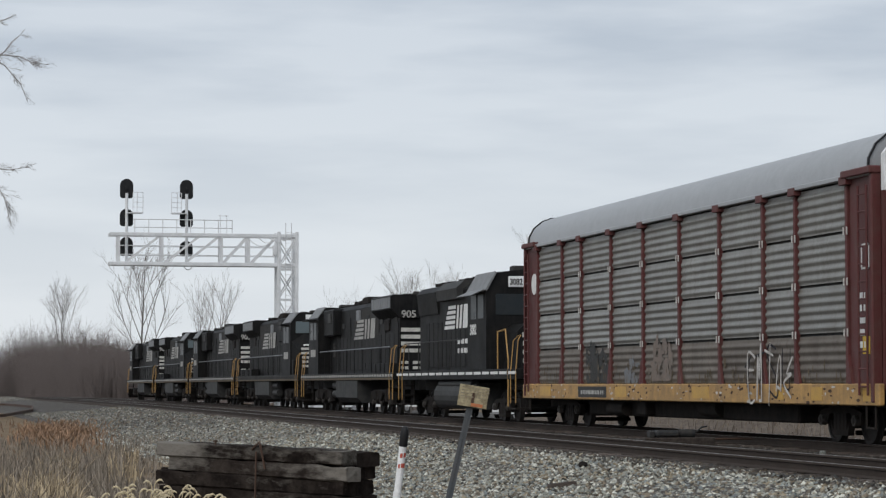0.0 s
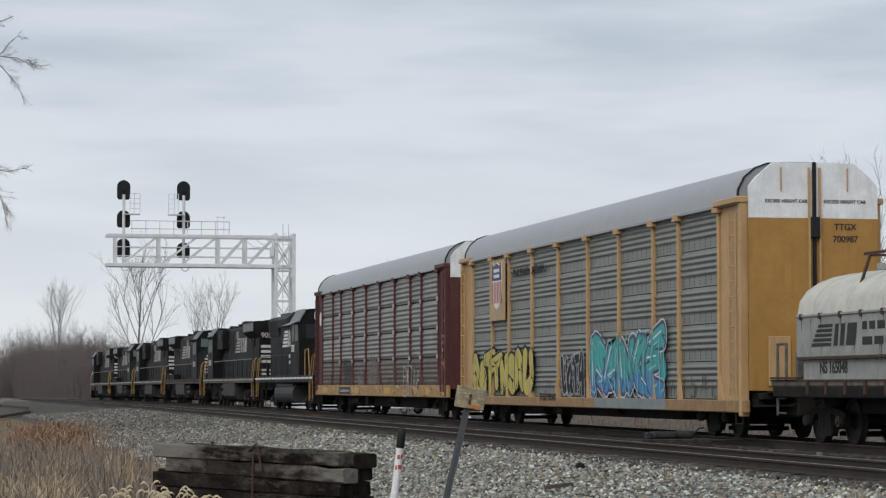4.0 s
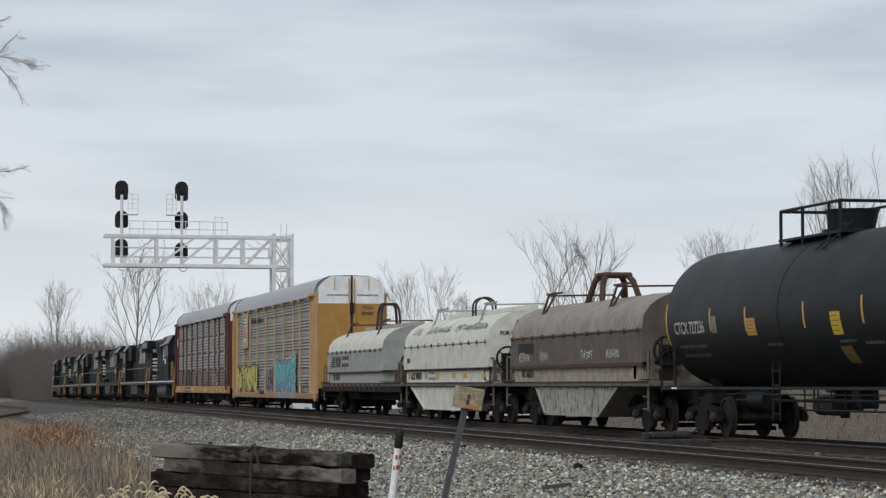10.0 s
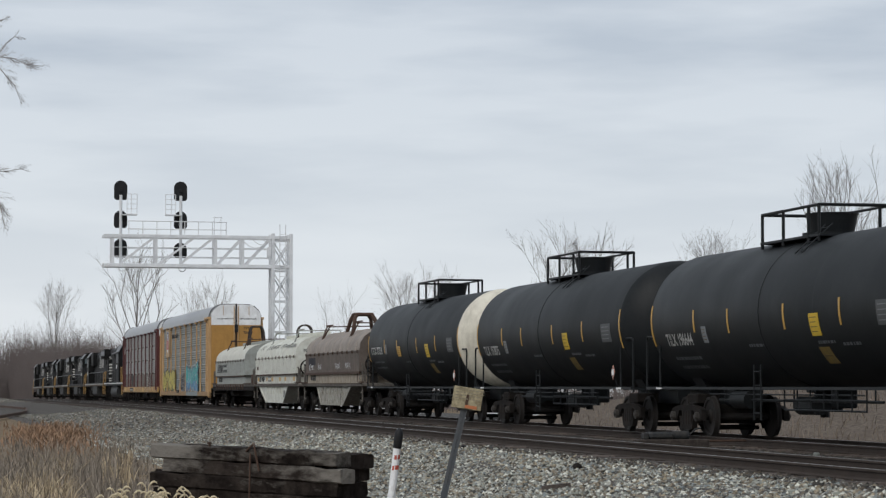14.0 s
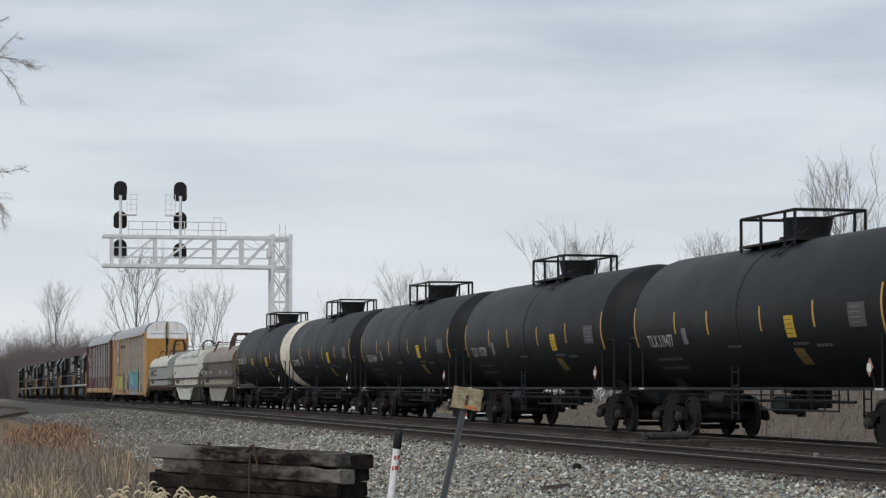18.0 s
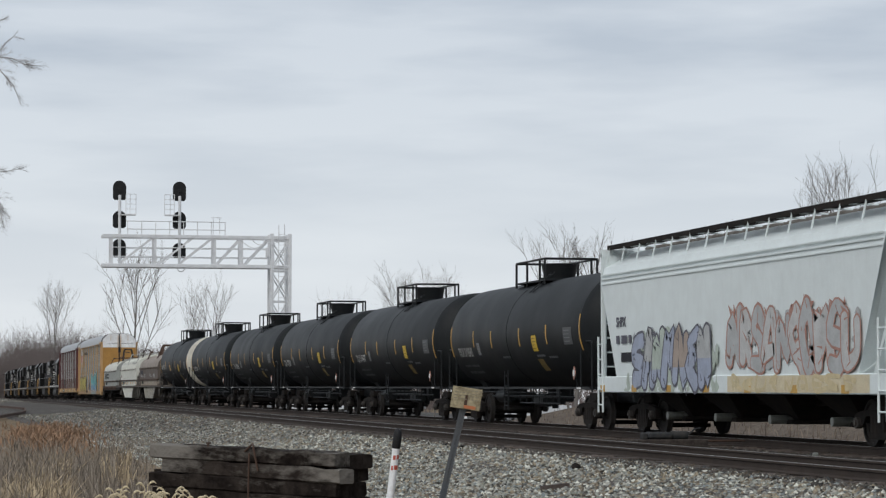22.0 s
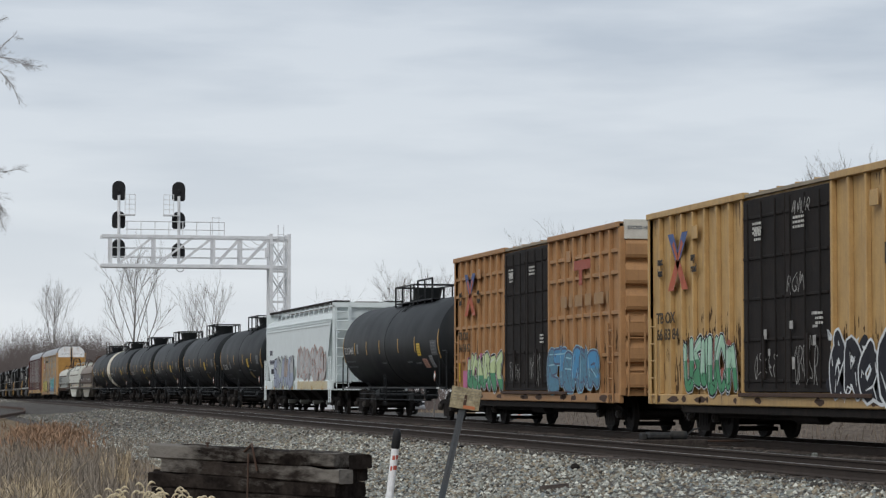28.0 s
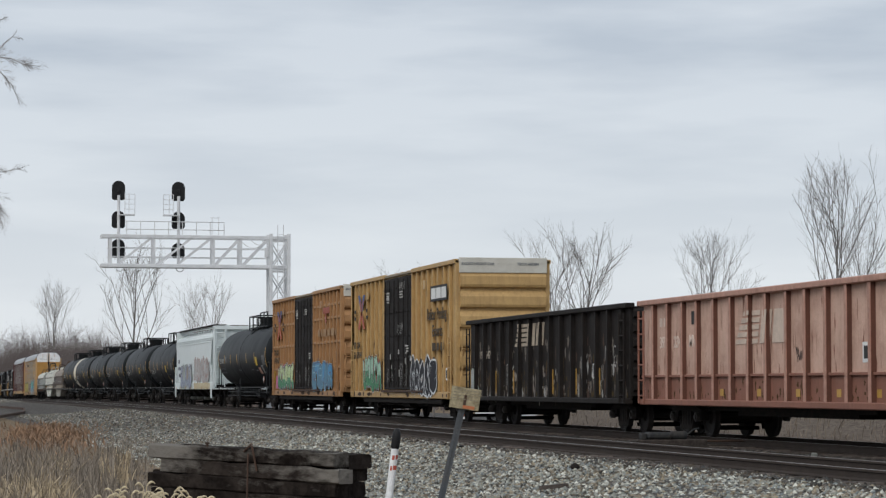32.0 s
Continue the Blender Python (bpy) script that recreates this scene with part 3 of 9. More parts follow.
# ---------- lettering and paintwork on the cars ----------
GLYPHS = ([[(0.0, 0.1), (0.25, 0.95), (0.45, 0.3), (0.7, 1.05), (1.0, 0.05)]],
          [[(0.9, 1.0), (0.15, 0.7), (0.85, 0.5), (0.1, 0.3), (0.9, 0.0)]],
          [[(0.5, 1.05), (0.05, 0.55), (0.5, 0.0), (0.95, 0.5), (0.55, 1.0)], [(0.7, 0.2), (1.1, -0.1)]],
          [[(0.1, 0.0), (0.15, 1.0), (0.85, 0.85), (0.75, 0.5), (0.2, 0.45)], [(0.45, 0.45), (0.95, -0.05)]],
          [[(-0.05, 0.92), (1.05, 1.05)], [(0.5, 1.0), (0.55, 0.0)]],
          [[(0.95, 0.85), (0.3, 1.0), (0.05, 0.65), (0.9, 0.4), (0.75, 0.02), (0.05, 0.1)]],
          [[(0.0, 0.0), (0.4, 1.0), (0.62, 0.95), (1.0, -0.05)], [(0.2, 0.32), (0.8, 0.36)]],
          [[(0.1, 0.0), (0.12, 1.0), (0.85, 0.05), (0.9, 1.05)]],
          [[(0.95, 1.0), (0.1, 0.9), (0.12, 0.05), (1.0, 0.0)], [(0.1, 0.5), (0.75, 0.55)]],
          [[(0.1, 1.05), (0.12, 0.15), (0.5, 0.0), (0.9, 0.2), (0.88, 0.98)]])


def sprayed(owner, x, y0, y1, z0, z1, letters, fills, rim, seed, thick=0.2, glint=None, name="graffiti", label="", lower=None, cloud=None):
    """Spray paint between y0 (seen first) and y1: crowded angular strokes, one glyph to a blob, over dark rims and an outer glow.
    fills colour the upper part, lower the part below; a small thick makes a thin scrawl of lines alone."""
    rnd = random.Random(seed)
    step, hgt = (y1 - y0) / letters, z1 - z0
    fat = thick > 0.12
    lab = label or "weathered spray-painted shapes"

    def smooth(line):
        """The polyline as a rounded curve."""
        out, n = [], len(line)
        for k in range(n - 1):
            p0, p1, p2, p3 = line[max(k - 1, 0)], line[k], line[k + 1], line[min(k + 2, n - 1)]
            for q in range(4):
                u = q / 4
                out.append(tuple(0.5 * (2 * b + (c - a) * u + (2 * a - 5 * b + 4 * c - d) * u * u + (3 * b - a - 3 * c + d) * u ** 3) for a, b, c, d in zip(p0, p1, p2, p3)))
        return out + [line[-1]]

    def ribbon(m, line, width, off, clip=None):
        """A rounded brush stroke; clip keeps only what lies above (+1) or below (-1) a height."""
        pts = smooth(line) if len(line) > 2 else line
        sides = []
        for k, (ya, za, wa) in enumerate(pts):
            (y0_, z0_, _), (y1_, z1_, _) = pts[max(k - 1, 0)], pts[min(k + 1, len(pts) - 1)]
            d = Vector((y1_ - y0_, z1_ - z0_))
            d = d.normalized() if d.length > 1e-5 else Vector((1, 0))
            nr, p = Vector((-d.y, d.x)) * (width * wa / 2), Vector((ya, za))
            sides.append((p + nr, p - nr, d, p, width * wa / 2))
        polys = [[a[0], b[0], b[1], a[1]] for a, b in zip(sides, sides[1:])]
        for e, sgn in ((sides[0], -1), (sides[-1], 1)):
            base = math.atan2(e[2].y * sgn, e[2].x * sgn)
            polys.append([e[3] + Vector((math.cos(base + v), math.sin(base + v))) * e[4] * (1 if abs(v) > 1 else 0.9) for v in [math.pi * (q / 6 - 0.5) for q in range(7)]])
        for k, q in enumerate(polys):
            if clip:
                s, zc = clip
                out = []
                for p0, p1 in zip(q, q[1:] + q[:1]):
                    i0, i1 = (p0.y - zc) * s >= 0, (p1.y - zc) * s >= 0
                    if i0:
                        out.append(p0)
                    if i0 != i1:
                        out.append(p0 + (p1 - p0) * ((zc - p0.y) / (p1.y - p0.y)))
                q = out
            if len(q) > 2:
                m.add([(x - off - k * 0.00003, p.x, p.y) for p in q], [tuple(range(len(q)))])
        return m

    wild = 0.15 if fat else 0.22

    def glyph(c, w, lo, hi, lean):
        out = []
        for line in rnd.choice(GLYPHS):
            out.append([(c + math.copysign(1, step) * (u - 0.5) * w + lean * (v - 0.5) + rnd.uniform(-wild, wild) * w, lo + min(1.08, max(-0.05, v + rnd.uniform(-wild, wild))) * (hi - lo), rnd.uniform(0.75, 1.25)) for u, v in line])
        return out

    if not fat:
        m = Mesh()
        for i in range(letters):
            c = y0 + step * (i + 0.5)
            for line in glyph(c, abs(step) * 0.75, z0 + rnd.uniform(0, 0.15) * hgt, z1 - rnd.uniform(0, 0.25) * hgt, rnd.uniform(-0.1, 0.1)):
                ribbon(m, line, max(thick, 0.022), i * 0.0004)
        return part(name, m, fills[0], owner, lab)
    zmid = z0 + hgt * rnd.uniform(0.40, 0.5)
    if cloud:
        m = Mesh()
        for k in range(letters * 9):
            cy, cz, r = y0 + (y1 - y0) * rnd.uniform(0.0, 1.0), z0 + hgt * rnd.uniform(0.14, 0.86), min(abs(step), hgt) * rnd.uniform(0.12, 0.36)
            ring = [(x + 0.001 - k * 0.00002, cy + r * rnd.uniform(0.8, 1.1) * math.cos(a), cz + r * 0.7 * rnd.uniform(0.8, 1.1) * math.sin(a)) for a in [math.tau * q / 12 for q in range(12)]]
            m.add(ring, [tuple(range(12))])
        tagged(part("cloud", m, cloud, owner, "hazy spray-paint cloud"), kind="stuff")
    for i in range(letters):
        c = y0 + step * (i + 0.5)
        w = abs(step) * rnd.uniform(0.92, 1.12)
        width = abs(step) * rnd.uniform(0.36, 0.48)
        lo, hi = z0 + width * 0.45 + rnd.uniform(0, 0.06) * hgt, z1 - width * 0.45 - rnd.uniform(0, 0.14) * hgt
        lines = glyph(c, w * 0.92, lo, hi, rnd.uniform(-0.16, 0.16) * abs(step))
        b = i * 0.0022
        edge = max(0.045, width * 0.17)
        g, f, low, inner, shine = Mesh(), Mesh(), Mesh(), Mesh(), Mesh()
        glow = Mesh()
        for k, line in enumerate(lines):
            ribbon(g, line, width + edge * 2, b + k * 0.0003)
            if glint:
                ribbon(glow, line, width + edge * 2.9, b - 0.0012 + k * 0.0002)
            o = b + 0.001 + k * 0.0003
            if lower:
                zc = zmid + rnd.uniform(-0.16, 0.16) * hgt
                ribbon(f, line, width, o, (1, zc))
                ribbon(low, line, width, o, (-1, zc))
            else:
                ribbon(f, line, width, o)
            for _ in range(3):
                p = rnd.choice(line[:-1])
                q = (p[0] + rnd.uniform(-0.4, 0.4) * w, p[1] + rnd.uniform(-0.3, 0.3) * hgt, 0.4)
                ribbon(inner, [p, q], edge * 0.8, b + 0.0018)
            sh = [(p + width * 0.22, q + width * 0.2, r) for p, q, r in line]
            ribbon(shine, sh[:2], edge * 0.6, b + 0.002)
        for _ in range(3):
            p = (c + rnd.uniform(-0.5, 0.5) * w, hi + rnd.uniform(-0.1, 0.1) * hgt, 1.0)
            ribbon(g, [p, (p[0] + rnd.uniform(-0.25, 0.25) * w, p[1] + rnd.uniform(0.03, 0.12) * hgt, 0.2)], edge * 2.2, b)
        gp = tagged(part(name, g, rim, owner, lab), kind="stuff")
        if glint:
            tagged(part("outer_edge", glow, glint, gp), kind="stuff")
        if f.f:
            tagged(part("fill", f, fills[i % len(fills)], gp), kind="stuff")
        if low.f:
            tagged(part("lower_fill", low, lower, gp), kind="stuff")
        tagged(part("outline", inner, rim, gp), kind="stuff")
        if glint:
            tagged(part("highlight", shine, glint, gp), kind="stuff")


def flat(y0, y1, z0, z1, t=0.006):
    """A thin plate on a side wall, in the plane x = 0."""
    return Mesh().box(-t, 0, min(y0, y1), max(y0, y1), z0, z1)


def striped_emblem(owner, x, y, z, w, h, mat, slant=0.25, name="emblem", blocks=((0.52, 0.60), (0.655, 0.745), (0.80, 1.0)), ribs=()):
    """A railway emblem as plain shapes: stacked bars beside two slanted blocks. y: its left end."""
    m = Mesh()

    def slab(pts, off):
        m.add([(x - off, y - w * u - slant * h * (v - 0.5), z + h * v) for u, v in pts], [tuple(range(len(pts)))])

    for i in range(5):
        v = i / 5
        slab([(0.03 * i, v), (0.46, v), (0.46, v + 0.135), (0.03 * i + 0.01, v + 0.135)], 0.006)
    for u0, u1 in blocks:
        slab([(u0, 0.0), (u1, 0.0), (u1, 0.93), (u0, 0.93)], 0.007)
    # the paint runs on over the ribs that stand before the sheet
    for rib in ribs:
        u = (y - rib) / w
        e = 0.07 / w
        if 0.08 < u < 0.44:
            for i in range(5):
                slab([(u - e, i / 5), (u + e, i / 5), (u + e, i / 5 + 0.135), (u - e, i / 5 + 0.135)], 0.1105)
        elif 0.5 < u < 1:
            slab([(u - e, 0.0), (u + e, 0.0), (u + e, 0.93), (u - e, 0.93)], 0.1105)
    return tagged(part(name, m, mat, owner, "striped emblem of bars and blocks"), kind="stuff")


INK = paint("black_stencil", (0.03, 0.03, 0.03), 0.7, dirty=0.1, bump=0)
G_YEL, G_TEAL, G_BLUE = paint("spray_yellow", (0.50, 0.42, 0.10), 0.6), paint("spray_teal", (0.04, 0.36, 0.34), 0.55), paint("spray_blue", (0.05, 0.24, 0.44), 0.55)
G_CYAN, G_WHITE, G_BLACK = paint("spray_pale_blue", (0.28, 0.50, 0.58), 0.55), paint("spray_white", (0.66, 0.68, 0.68), 0.6), paint("spray_black", (0.02, 0.02, 0.026), 0.6, dirty=0.12, gloss=0.1)
G_GREEN, G_MINT, G_RED = paint("spray_green", (0.06, 0.26, 0.12), 0.6), paint("spray_mint", (0.36, 0.58, 0.42), 0.6), paint("spray_brick_red", (0.33, 0.08, 0.05), 0.6)
G_GREY, G_RUST = paint("spray_grey", (0.42, 0.43, 0.43), 0.6), paint("spray_faded_red", (0.42, 0.22, 0.17), 0.6)
G_PERI, G_PALE, G_BUFF = paint("spray_pale_periwinkle", (0.34, 0.38, 0.48), 0.6), paint("spray_pale_grey", (0.50, 0.50, 0.49), 0.6), paint("spray_buff", (0.60, 0.50, 0.30), 0.6)
G_DULLBLUE = paint("spray_dull_blue", (0.09, 0.22, 0.31), 0.65, dirty=0.5, dirt=(0.06, 0.08, 0.09), scale=4)
LILACDARK = paint("spray_dark_violet_grey", (0.10, 0.10, 0.125), 0.65)
G_DUN, G_SAGE = paint("spray_dun_brown", (0.38, 0.31, 0.26), 0.65), paint("spray_sage", (0.44, 0.50, 0.44), 0.65)
G_ROSE = paint("spray_faded_rose", (0.40, 0.215, 0.17), 0.65)
G_PINK, G_LIME = paint("spray_pink", (0.45, 0.13, 0.25), 0.6), paint("spray_lime", (0.50, 0.60, 0.30), 0.6)
NAVY, SHIELDRED = paint("emblem_navy", (0.04, 0.05, 0.12), 0.5, bump=0), paint("emblem_red", (0.40, 0.12, 0.11), 0.5, bump=0)
PLACARD = paint("placard_yellow", (0.60, 0.40, 0.03), 0.5, dirty=0.2, bump=0)
LOWCARD = paint("low_placard_yellow", (0.20, 0.135, 0.035), 0.6, dirty=0.6, dirt=(0.06, 0.05, 0.04), scale=4, bump=0)
STRIPE = paint("reflective_stripe", (0.50, 0.29, 0.055), 0.45, dirty=0.25, bump=0)
GHOSTPRINT = paint("faded_placard_print", (0.14, 0.10, 0.04), 0.7, bump=0)
DATAGREY = paint("data_panel_grey", (0.075, 0.08, 0.082), 0.6, bump=0)
PALEGREY = paint("faded_grey_print", (0.20, 0.21, 0.22), 0.6, bump=0)


BARWHITE = paint("grimy_white_bar", (0.55, 0.54, 0.50), 0.7, scale=3, dirty=0.5, dirt=(0.2, 0.18, 0.15), bump=0)
DUSTYWHITE = paint("dusty_white_marking", (0.42, 0.41, 0.385), 0.7, scale=3, vary=0.3, dirty=0.7, dirt=(0.08, 0.075, 0.07), bump=0)
# glass with the sky's reflection put into its base colour
SHIELDGLASS = paint("windshield_glass_reflection", (0.13, 0.16, 0.17), 0.1, vary=0.05, dirty=0.1, bump=0)
# dusty grey made paler to carry the sky's sheen on the roof slopes
CABROOF = paint("dusty_cab_roof_sheen", (0.20, 0.205, 0.21), 0.6, dirty=0.5, dirt=(0.06, 0.06, 0.06))
SILLTAN_L = paint("dusty_tan_sill_line", (0.13, 0.10, 0.065), 0.8, scale=2.5, vary=0.4, dirty=0.8, dirt=(0.035, 0.03, 0.026), bump=0)
LOCOGREY = paint("dusty_locomotive_panel", (0.05, 0.048, 0.046), 0.75, dirty=0.5, dirt=(0.02, 0.019, 0.018), gloss=0.1)


# ---------- locomotives ----------
def six_axle_truck(owner, y):
    m = Mesh()
    for s in (-1, 1):
        m.prism([(-2.2, 0.45), (-2.2, 0.85), (-1.4, 0.95), (1.4, 0.95), (2.2, 0.85), (2.2, 0.45), (1.9, 0.4), (1.5, 0.6), (0.6, 0.6), (0.3, 0.38), (-0.3, 0.38), (-0.6, 0.6), (-1.5, 0.6), (-1.9, 0.4)],
                min(s * 1.0, s * 1.16), max(s * 1.0, s * 1.16), "x")
        for k in (-1.0, 1.0):
            m.rod((s * 1.1, k, 0.5), (s * 1.1, k, 0.9), 0.12, 8)
        m.rod((s * 1.2, -0.6, 0.8), (s * 1.2, -0.25, 0.55), 0.06, 8)
    m.box(-1.0, 1.0, -0.3, 0.3, 0.6, 1.0, 0.03)
    t = part("truck", m, GRIME, owner, at=(0, y, 0))
    for a in (-1.7, 0, 1.7):
        wheelset(t, a)
        for x in (-1.12, 1.12):
            part("bearing_cap", CAP_DATA, None, t, at=(x, a, WHEEL_R))


def steps_and_rails(t, y, s):
    """Corner steps, their yellow handrails and the end rail at the end y of the deck; s: +1 front, -1 rear."""
    for x in (-1, 1):
        m = Mesh()
        for k in range(4):
            m.box(min(x * 1.05, x * 1.5), max(x * 1.05, x * 1.5), y - 0.28, y + 0.28, 0.42 + 0.33 * k, 0.46 + 0.33 * k)
        m.box(min(x * 1.03, x * 1.06), max(x * 1.03, x * 1.06), y - 0.3, y + 0.3, 0.4, 1.5)
        part("step_well", m, GRIME, t)
        for e in (-0.32, 0.32):
            part("grab_rail", Mesh().path([(x * 1.5, y + e, 0.6), (x * 1.5, y + e, 1.5), (x * 1.42, y + e * 0.9, 2.45), (x * 1.3, y + e * 0.4, 2.6)], 0.017), YELLOW, t, "yellow-painted grab rail")
    part("end_rail", Mesh().path([(-1.3, y + s * 0.3, 1.5), (-1.3, y + s * 0.3, 2.5), (-0.5, y + s * 0.3, 2.5), (-0.5, y + s * 0.3, 1.5)], 0.022).path([(1.3, y + s * 0.3, 1.5), (1.3, y + s * 0.3, 2.5), (0.5, y + s * 0.3, 2.5), (0.5, y + s * 0.3, 1.5)], 0.022), BLACK, t)


def end_bars(t, y, s, z0, n, w, gap=0.2, checks=False):
    """White warning bars across a hood end or nose."""
    for k in range(n):
        z = z0 + gap * k
        spans = [(-w + 2 * w * q / 4, -w + 2 * w * q / 4 + w * 0.33) for q in range(4)] if checks else [(-w, w)]
        for a, b in spans:
            part("warning_bar", Mesh().box(a, b, min(y, y + s * 0.012), max(y, y + s * 0.012), z, z + gap * 0.55), BARWHITE, t, "white warning bar")


def dashes(t, half, z, mat, step=0.55, long=0.38, high=0.09):
    m = Mesh()
    y = -half
    while y < half - 0.2:
        for x in (-1.512, 1.512):
            m.box(min(x, x * 0.997), max(x, x * 0.997), y, y + long, z, z + high)
        y += step
    tagged(part("sill_marking", m, mat, t, "white dashes along the walkway sill"), kind="stuff")


def big_locomotive(y_front, y_rear, cab, look_seed, dashed=True):
    """A six-axle road diesel. cab: +1 with its cab at the front end, -1 at the rear."""
    rnd = random.Random(look_seed)
    t, h = vehicle("locomotive", "black six-axle diesel locomotive with its cab at the %s end" % ("leading" if cab > 0 else "trailing"), "locomotive", y_front - 0.35, y_rear + 0.35, "locomotives at the head of the train")
    h -= 0.25
    c = cab

    def span(a, b):
        return (min(a * c, b * c), max(a * c, b * c))

    part("deck", Mesh().box(-1.5, 1.5, -h, h, 1.32, 1.6, 0.02).box(-0.5, 0.5, -h, h, 0.95, 1.34), BLACK, t)
    for a, z, w, mat in ((-7.6, 3.2, 0.9, GONBLACK), (-1.2, 3.75, 0.7, PALEGREY), (3.9, 3.75, 0.8, FUEL)):
        part("vent_box", Mesh().box(-1.34 if a > 3 else -1.02, -0.9, *span(a, a + w), z, z + 0.42, 0.02), mat, t, "louvred vent box")
    for k in range(5):
        part("battery_box", Mesh().box(-1.42, -1.0, *span(-h + 1.2 + k * 0.9, -h + 1.95 + k * 0.9), 1.6, 1.95, 0.02), BLACK, t)
    if dashed:
        dashes(t, h, 1.44, DUSTYWHITE)
    else:
        part("sill_stripe", Mesh().box(-1.512, -1.505, -h, h, 1.53, 1.56), FUEL, t, "thin pale sill stripe")
    # fuel tank and air reservoirs under the deck
    part("fuel_tank", Mesh().prism([(-1.25, 0.42), (-1.48, 0.62), (-1.48, 1.3), (1.48, 1.3), (1.48, 0.62), (1.25, 0.42)], *span(-3.4, 1.6)), FUEL, t, "grimy grey fuel tank")
    res = Mesh()
    for z in (0.75, 1.1):
        res.rod((-1.2, c * 1.8, z), (-1.2, c * 3.4, z), 0.16, 10)
    part("air_reservoir", res, FUEL, t, smooth=True)
    for y in (-6.9, 6.9):
        six_axle_truck(t, y)
    # long hood
    hood = Mesh().prism([(-0.95, 1.6), (-0.95, 4.25), (-0.75, 4.42), (0.75, 4.42), (0.95, 4.25), (0.95, 1.6)], *span(-h + 1.45, 6.2))
    part("long_hood", hood, BLACK, t)
    short, tall = Mesh().box(-0.02, 0.005, -0.39, 0.39, 0, 1.35, 0.008).data("hood_door", LOCODOOR), Mesh().box(-0.02, 0.005, -0.39, 0.39, 0, 1.75, 0.008).data("hood_door", LOCODOOR)
    for k in range(17):
        y = -h + 1.6 + k * 0.86
        for x in (-1, 1):
            d = part("hood_door", short if k % 3 else tall, None, t)
            d.matrix_basis = pose(x * 0.955, c * (y + 0.39), 1.75, 0, 0, 0 if x < 0 else 180)
    rad = Mesh().prism([(-0.95, 3.65), (-1.32, 3.98), (-1.32, 4.45), (-1.2, 4.52), (1.2, 4.52), (1.32, 4.45), (1.32, 3.98), (0.95, 3.65)], *span(-h + 1.3, -h + 5.4))
    part("radiator_section", rad, BLACK, t, "flared radiator section")
    grl = Mesh()
    for k in range(8):
        grl.box(-1.335, -1.32, *span(-h + 1.45 + k * 0.48, -h + 1.85 + k * 0.48), 4.02, 4.42)
    part("radiator_grille", grl, PALEGREY, t, "pale dusty radiator shutters")
    inv = Mesh().box(-1.3, 1.3, *span(3.4, 6.0), 3.2, 4.35, 0.06)
    part("equipment_cabinet", inv, BLACK, t)
    part("exhaust_housing", Mesh().box(-0.6, 0.6, *span(-1.0, 0.4), 4.42, 4.74, 0.06), GRIME, t)
    part("blower_box", Mesh().box(-0.5, 0.5, *span(1.6, 2.6), 4.42, 4.6, 0.03), GRIME, t)
    for a in (-2.6, -1.7, 3.2):
        part("roof_fan", Mesh().rod((0, c * a, 4.4), (0, c * a, 4.66), 0.42, 14).rod((0, c * a, 4.66), (0, c * a, 4.72), 0.3, 12, 0.1), GRIME, t)
    part("roof_cap", Mesh().rod((0, c * 4.6, 4.3), (0, c * 4.6, 4.58), 0.3, 10), GRIME, t)
    # cab and nose
    cabm = Mesh().prism([(-1.5, 1.6), (-1.5, 4.05), (-1.15, 4.5), (1.15, 4.5), (1.5, 4.05), (1.5, 1.6)], *span(6.2, 8.7))
    cb = part("cab", cabm, BLACK, t)
    for x in (-1, 1):
        xa, xb = sorted((x * 1.5, x * 1.515))
        part("side_window", Mesh().box(xa, xb, *span(6.6, 7.35), 3.1, 3.85, 0.01).box(xa, xb, *span(7.5, 8.25), 3.1, 3.85, 0.01), GLASS, cb, "dark cab side window")
        xa, xb = sorted((x * 1.5, x * 1.9))
        part("window_awning", Mesh().box(xa, xb, *span(6.5, 8.3), 3.92, 3.96), BLACK, cb)
    nose = Mesh().loft([[(-1.45, c * 8.7, 1.6), (1.45, c * 8.7, 1.6), (1.45, c * 8.7, 3.15), (0.9, c * 8.7, 3.5), (-0.9, c * 8.7, 3.5), (-1.45, c * 8.7, 3.15)],
                        [(-1.2, c * 9.55, 1.6), (1.2, c * 9.55, 1.6), (1.2, c * 9.55, 2.7), (0.8, c * 9.55, 3.05), (-0.8, c * 9.55, 3.05), (-1.2, c * 9.55, 2.7)]])
    part("nose", nose, BLACK, t)
    for x in (-1, 1):
        xa, xb = sorted((x * 0.12, x * 1.25))
        part("windshield", Mesh().box(xa, xb, *span(8.7, 8.72), 3.55, 4.1, 0.008), SHIELDGLASS, cb, "windshield with a pale sky reflection painted in")
    for x in (-0.45, 0.45):
        part("number_board", Mesh().box(x - 0.33, x + 0.33, *span(8.72, 8.76), 4.2, 4.42), WHITE, cb)
    end_bars(t, c * 9.555, c, 1.95, 5, 1.12, 0.2)
    part("nose_plate", Mesh().box(-1.0, -0.45, *span(9.55, 9.56), 2.95, 3.02), LETTER, t)
    end_bars(t, -c * (h - 1.445), -c, 2.35, 4, 0.9, 0.26)
    end_bars(t, -c * (h - 1.445), -c, 1.72, 2, 0.9, 0.2, True)
    if c > 0:
        part("end_number", cross_lettering("905", 0.28, DUSTYWHITE), None, t, at=(-0.92, -h + 1.28, 3.66))
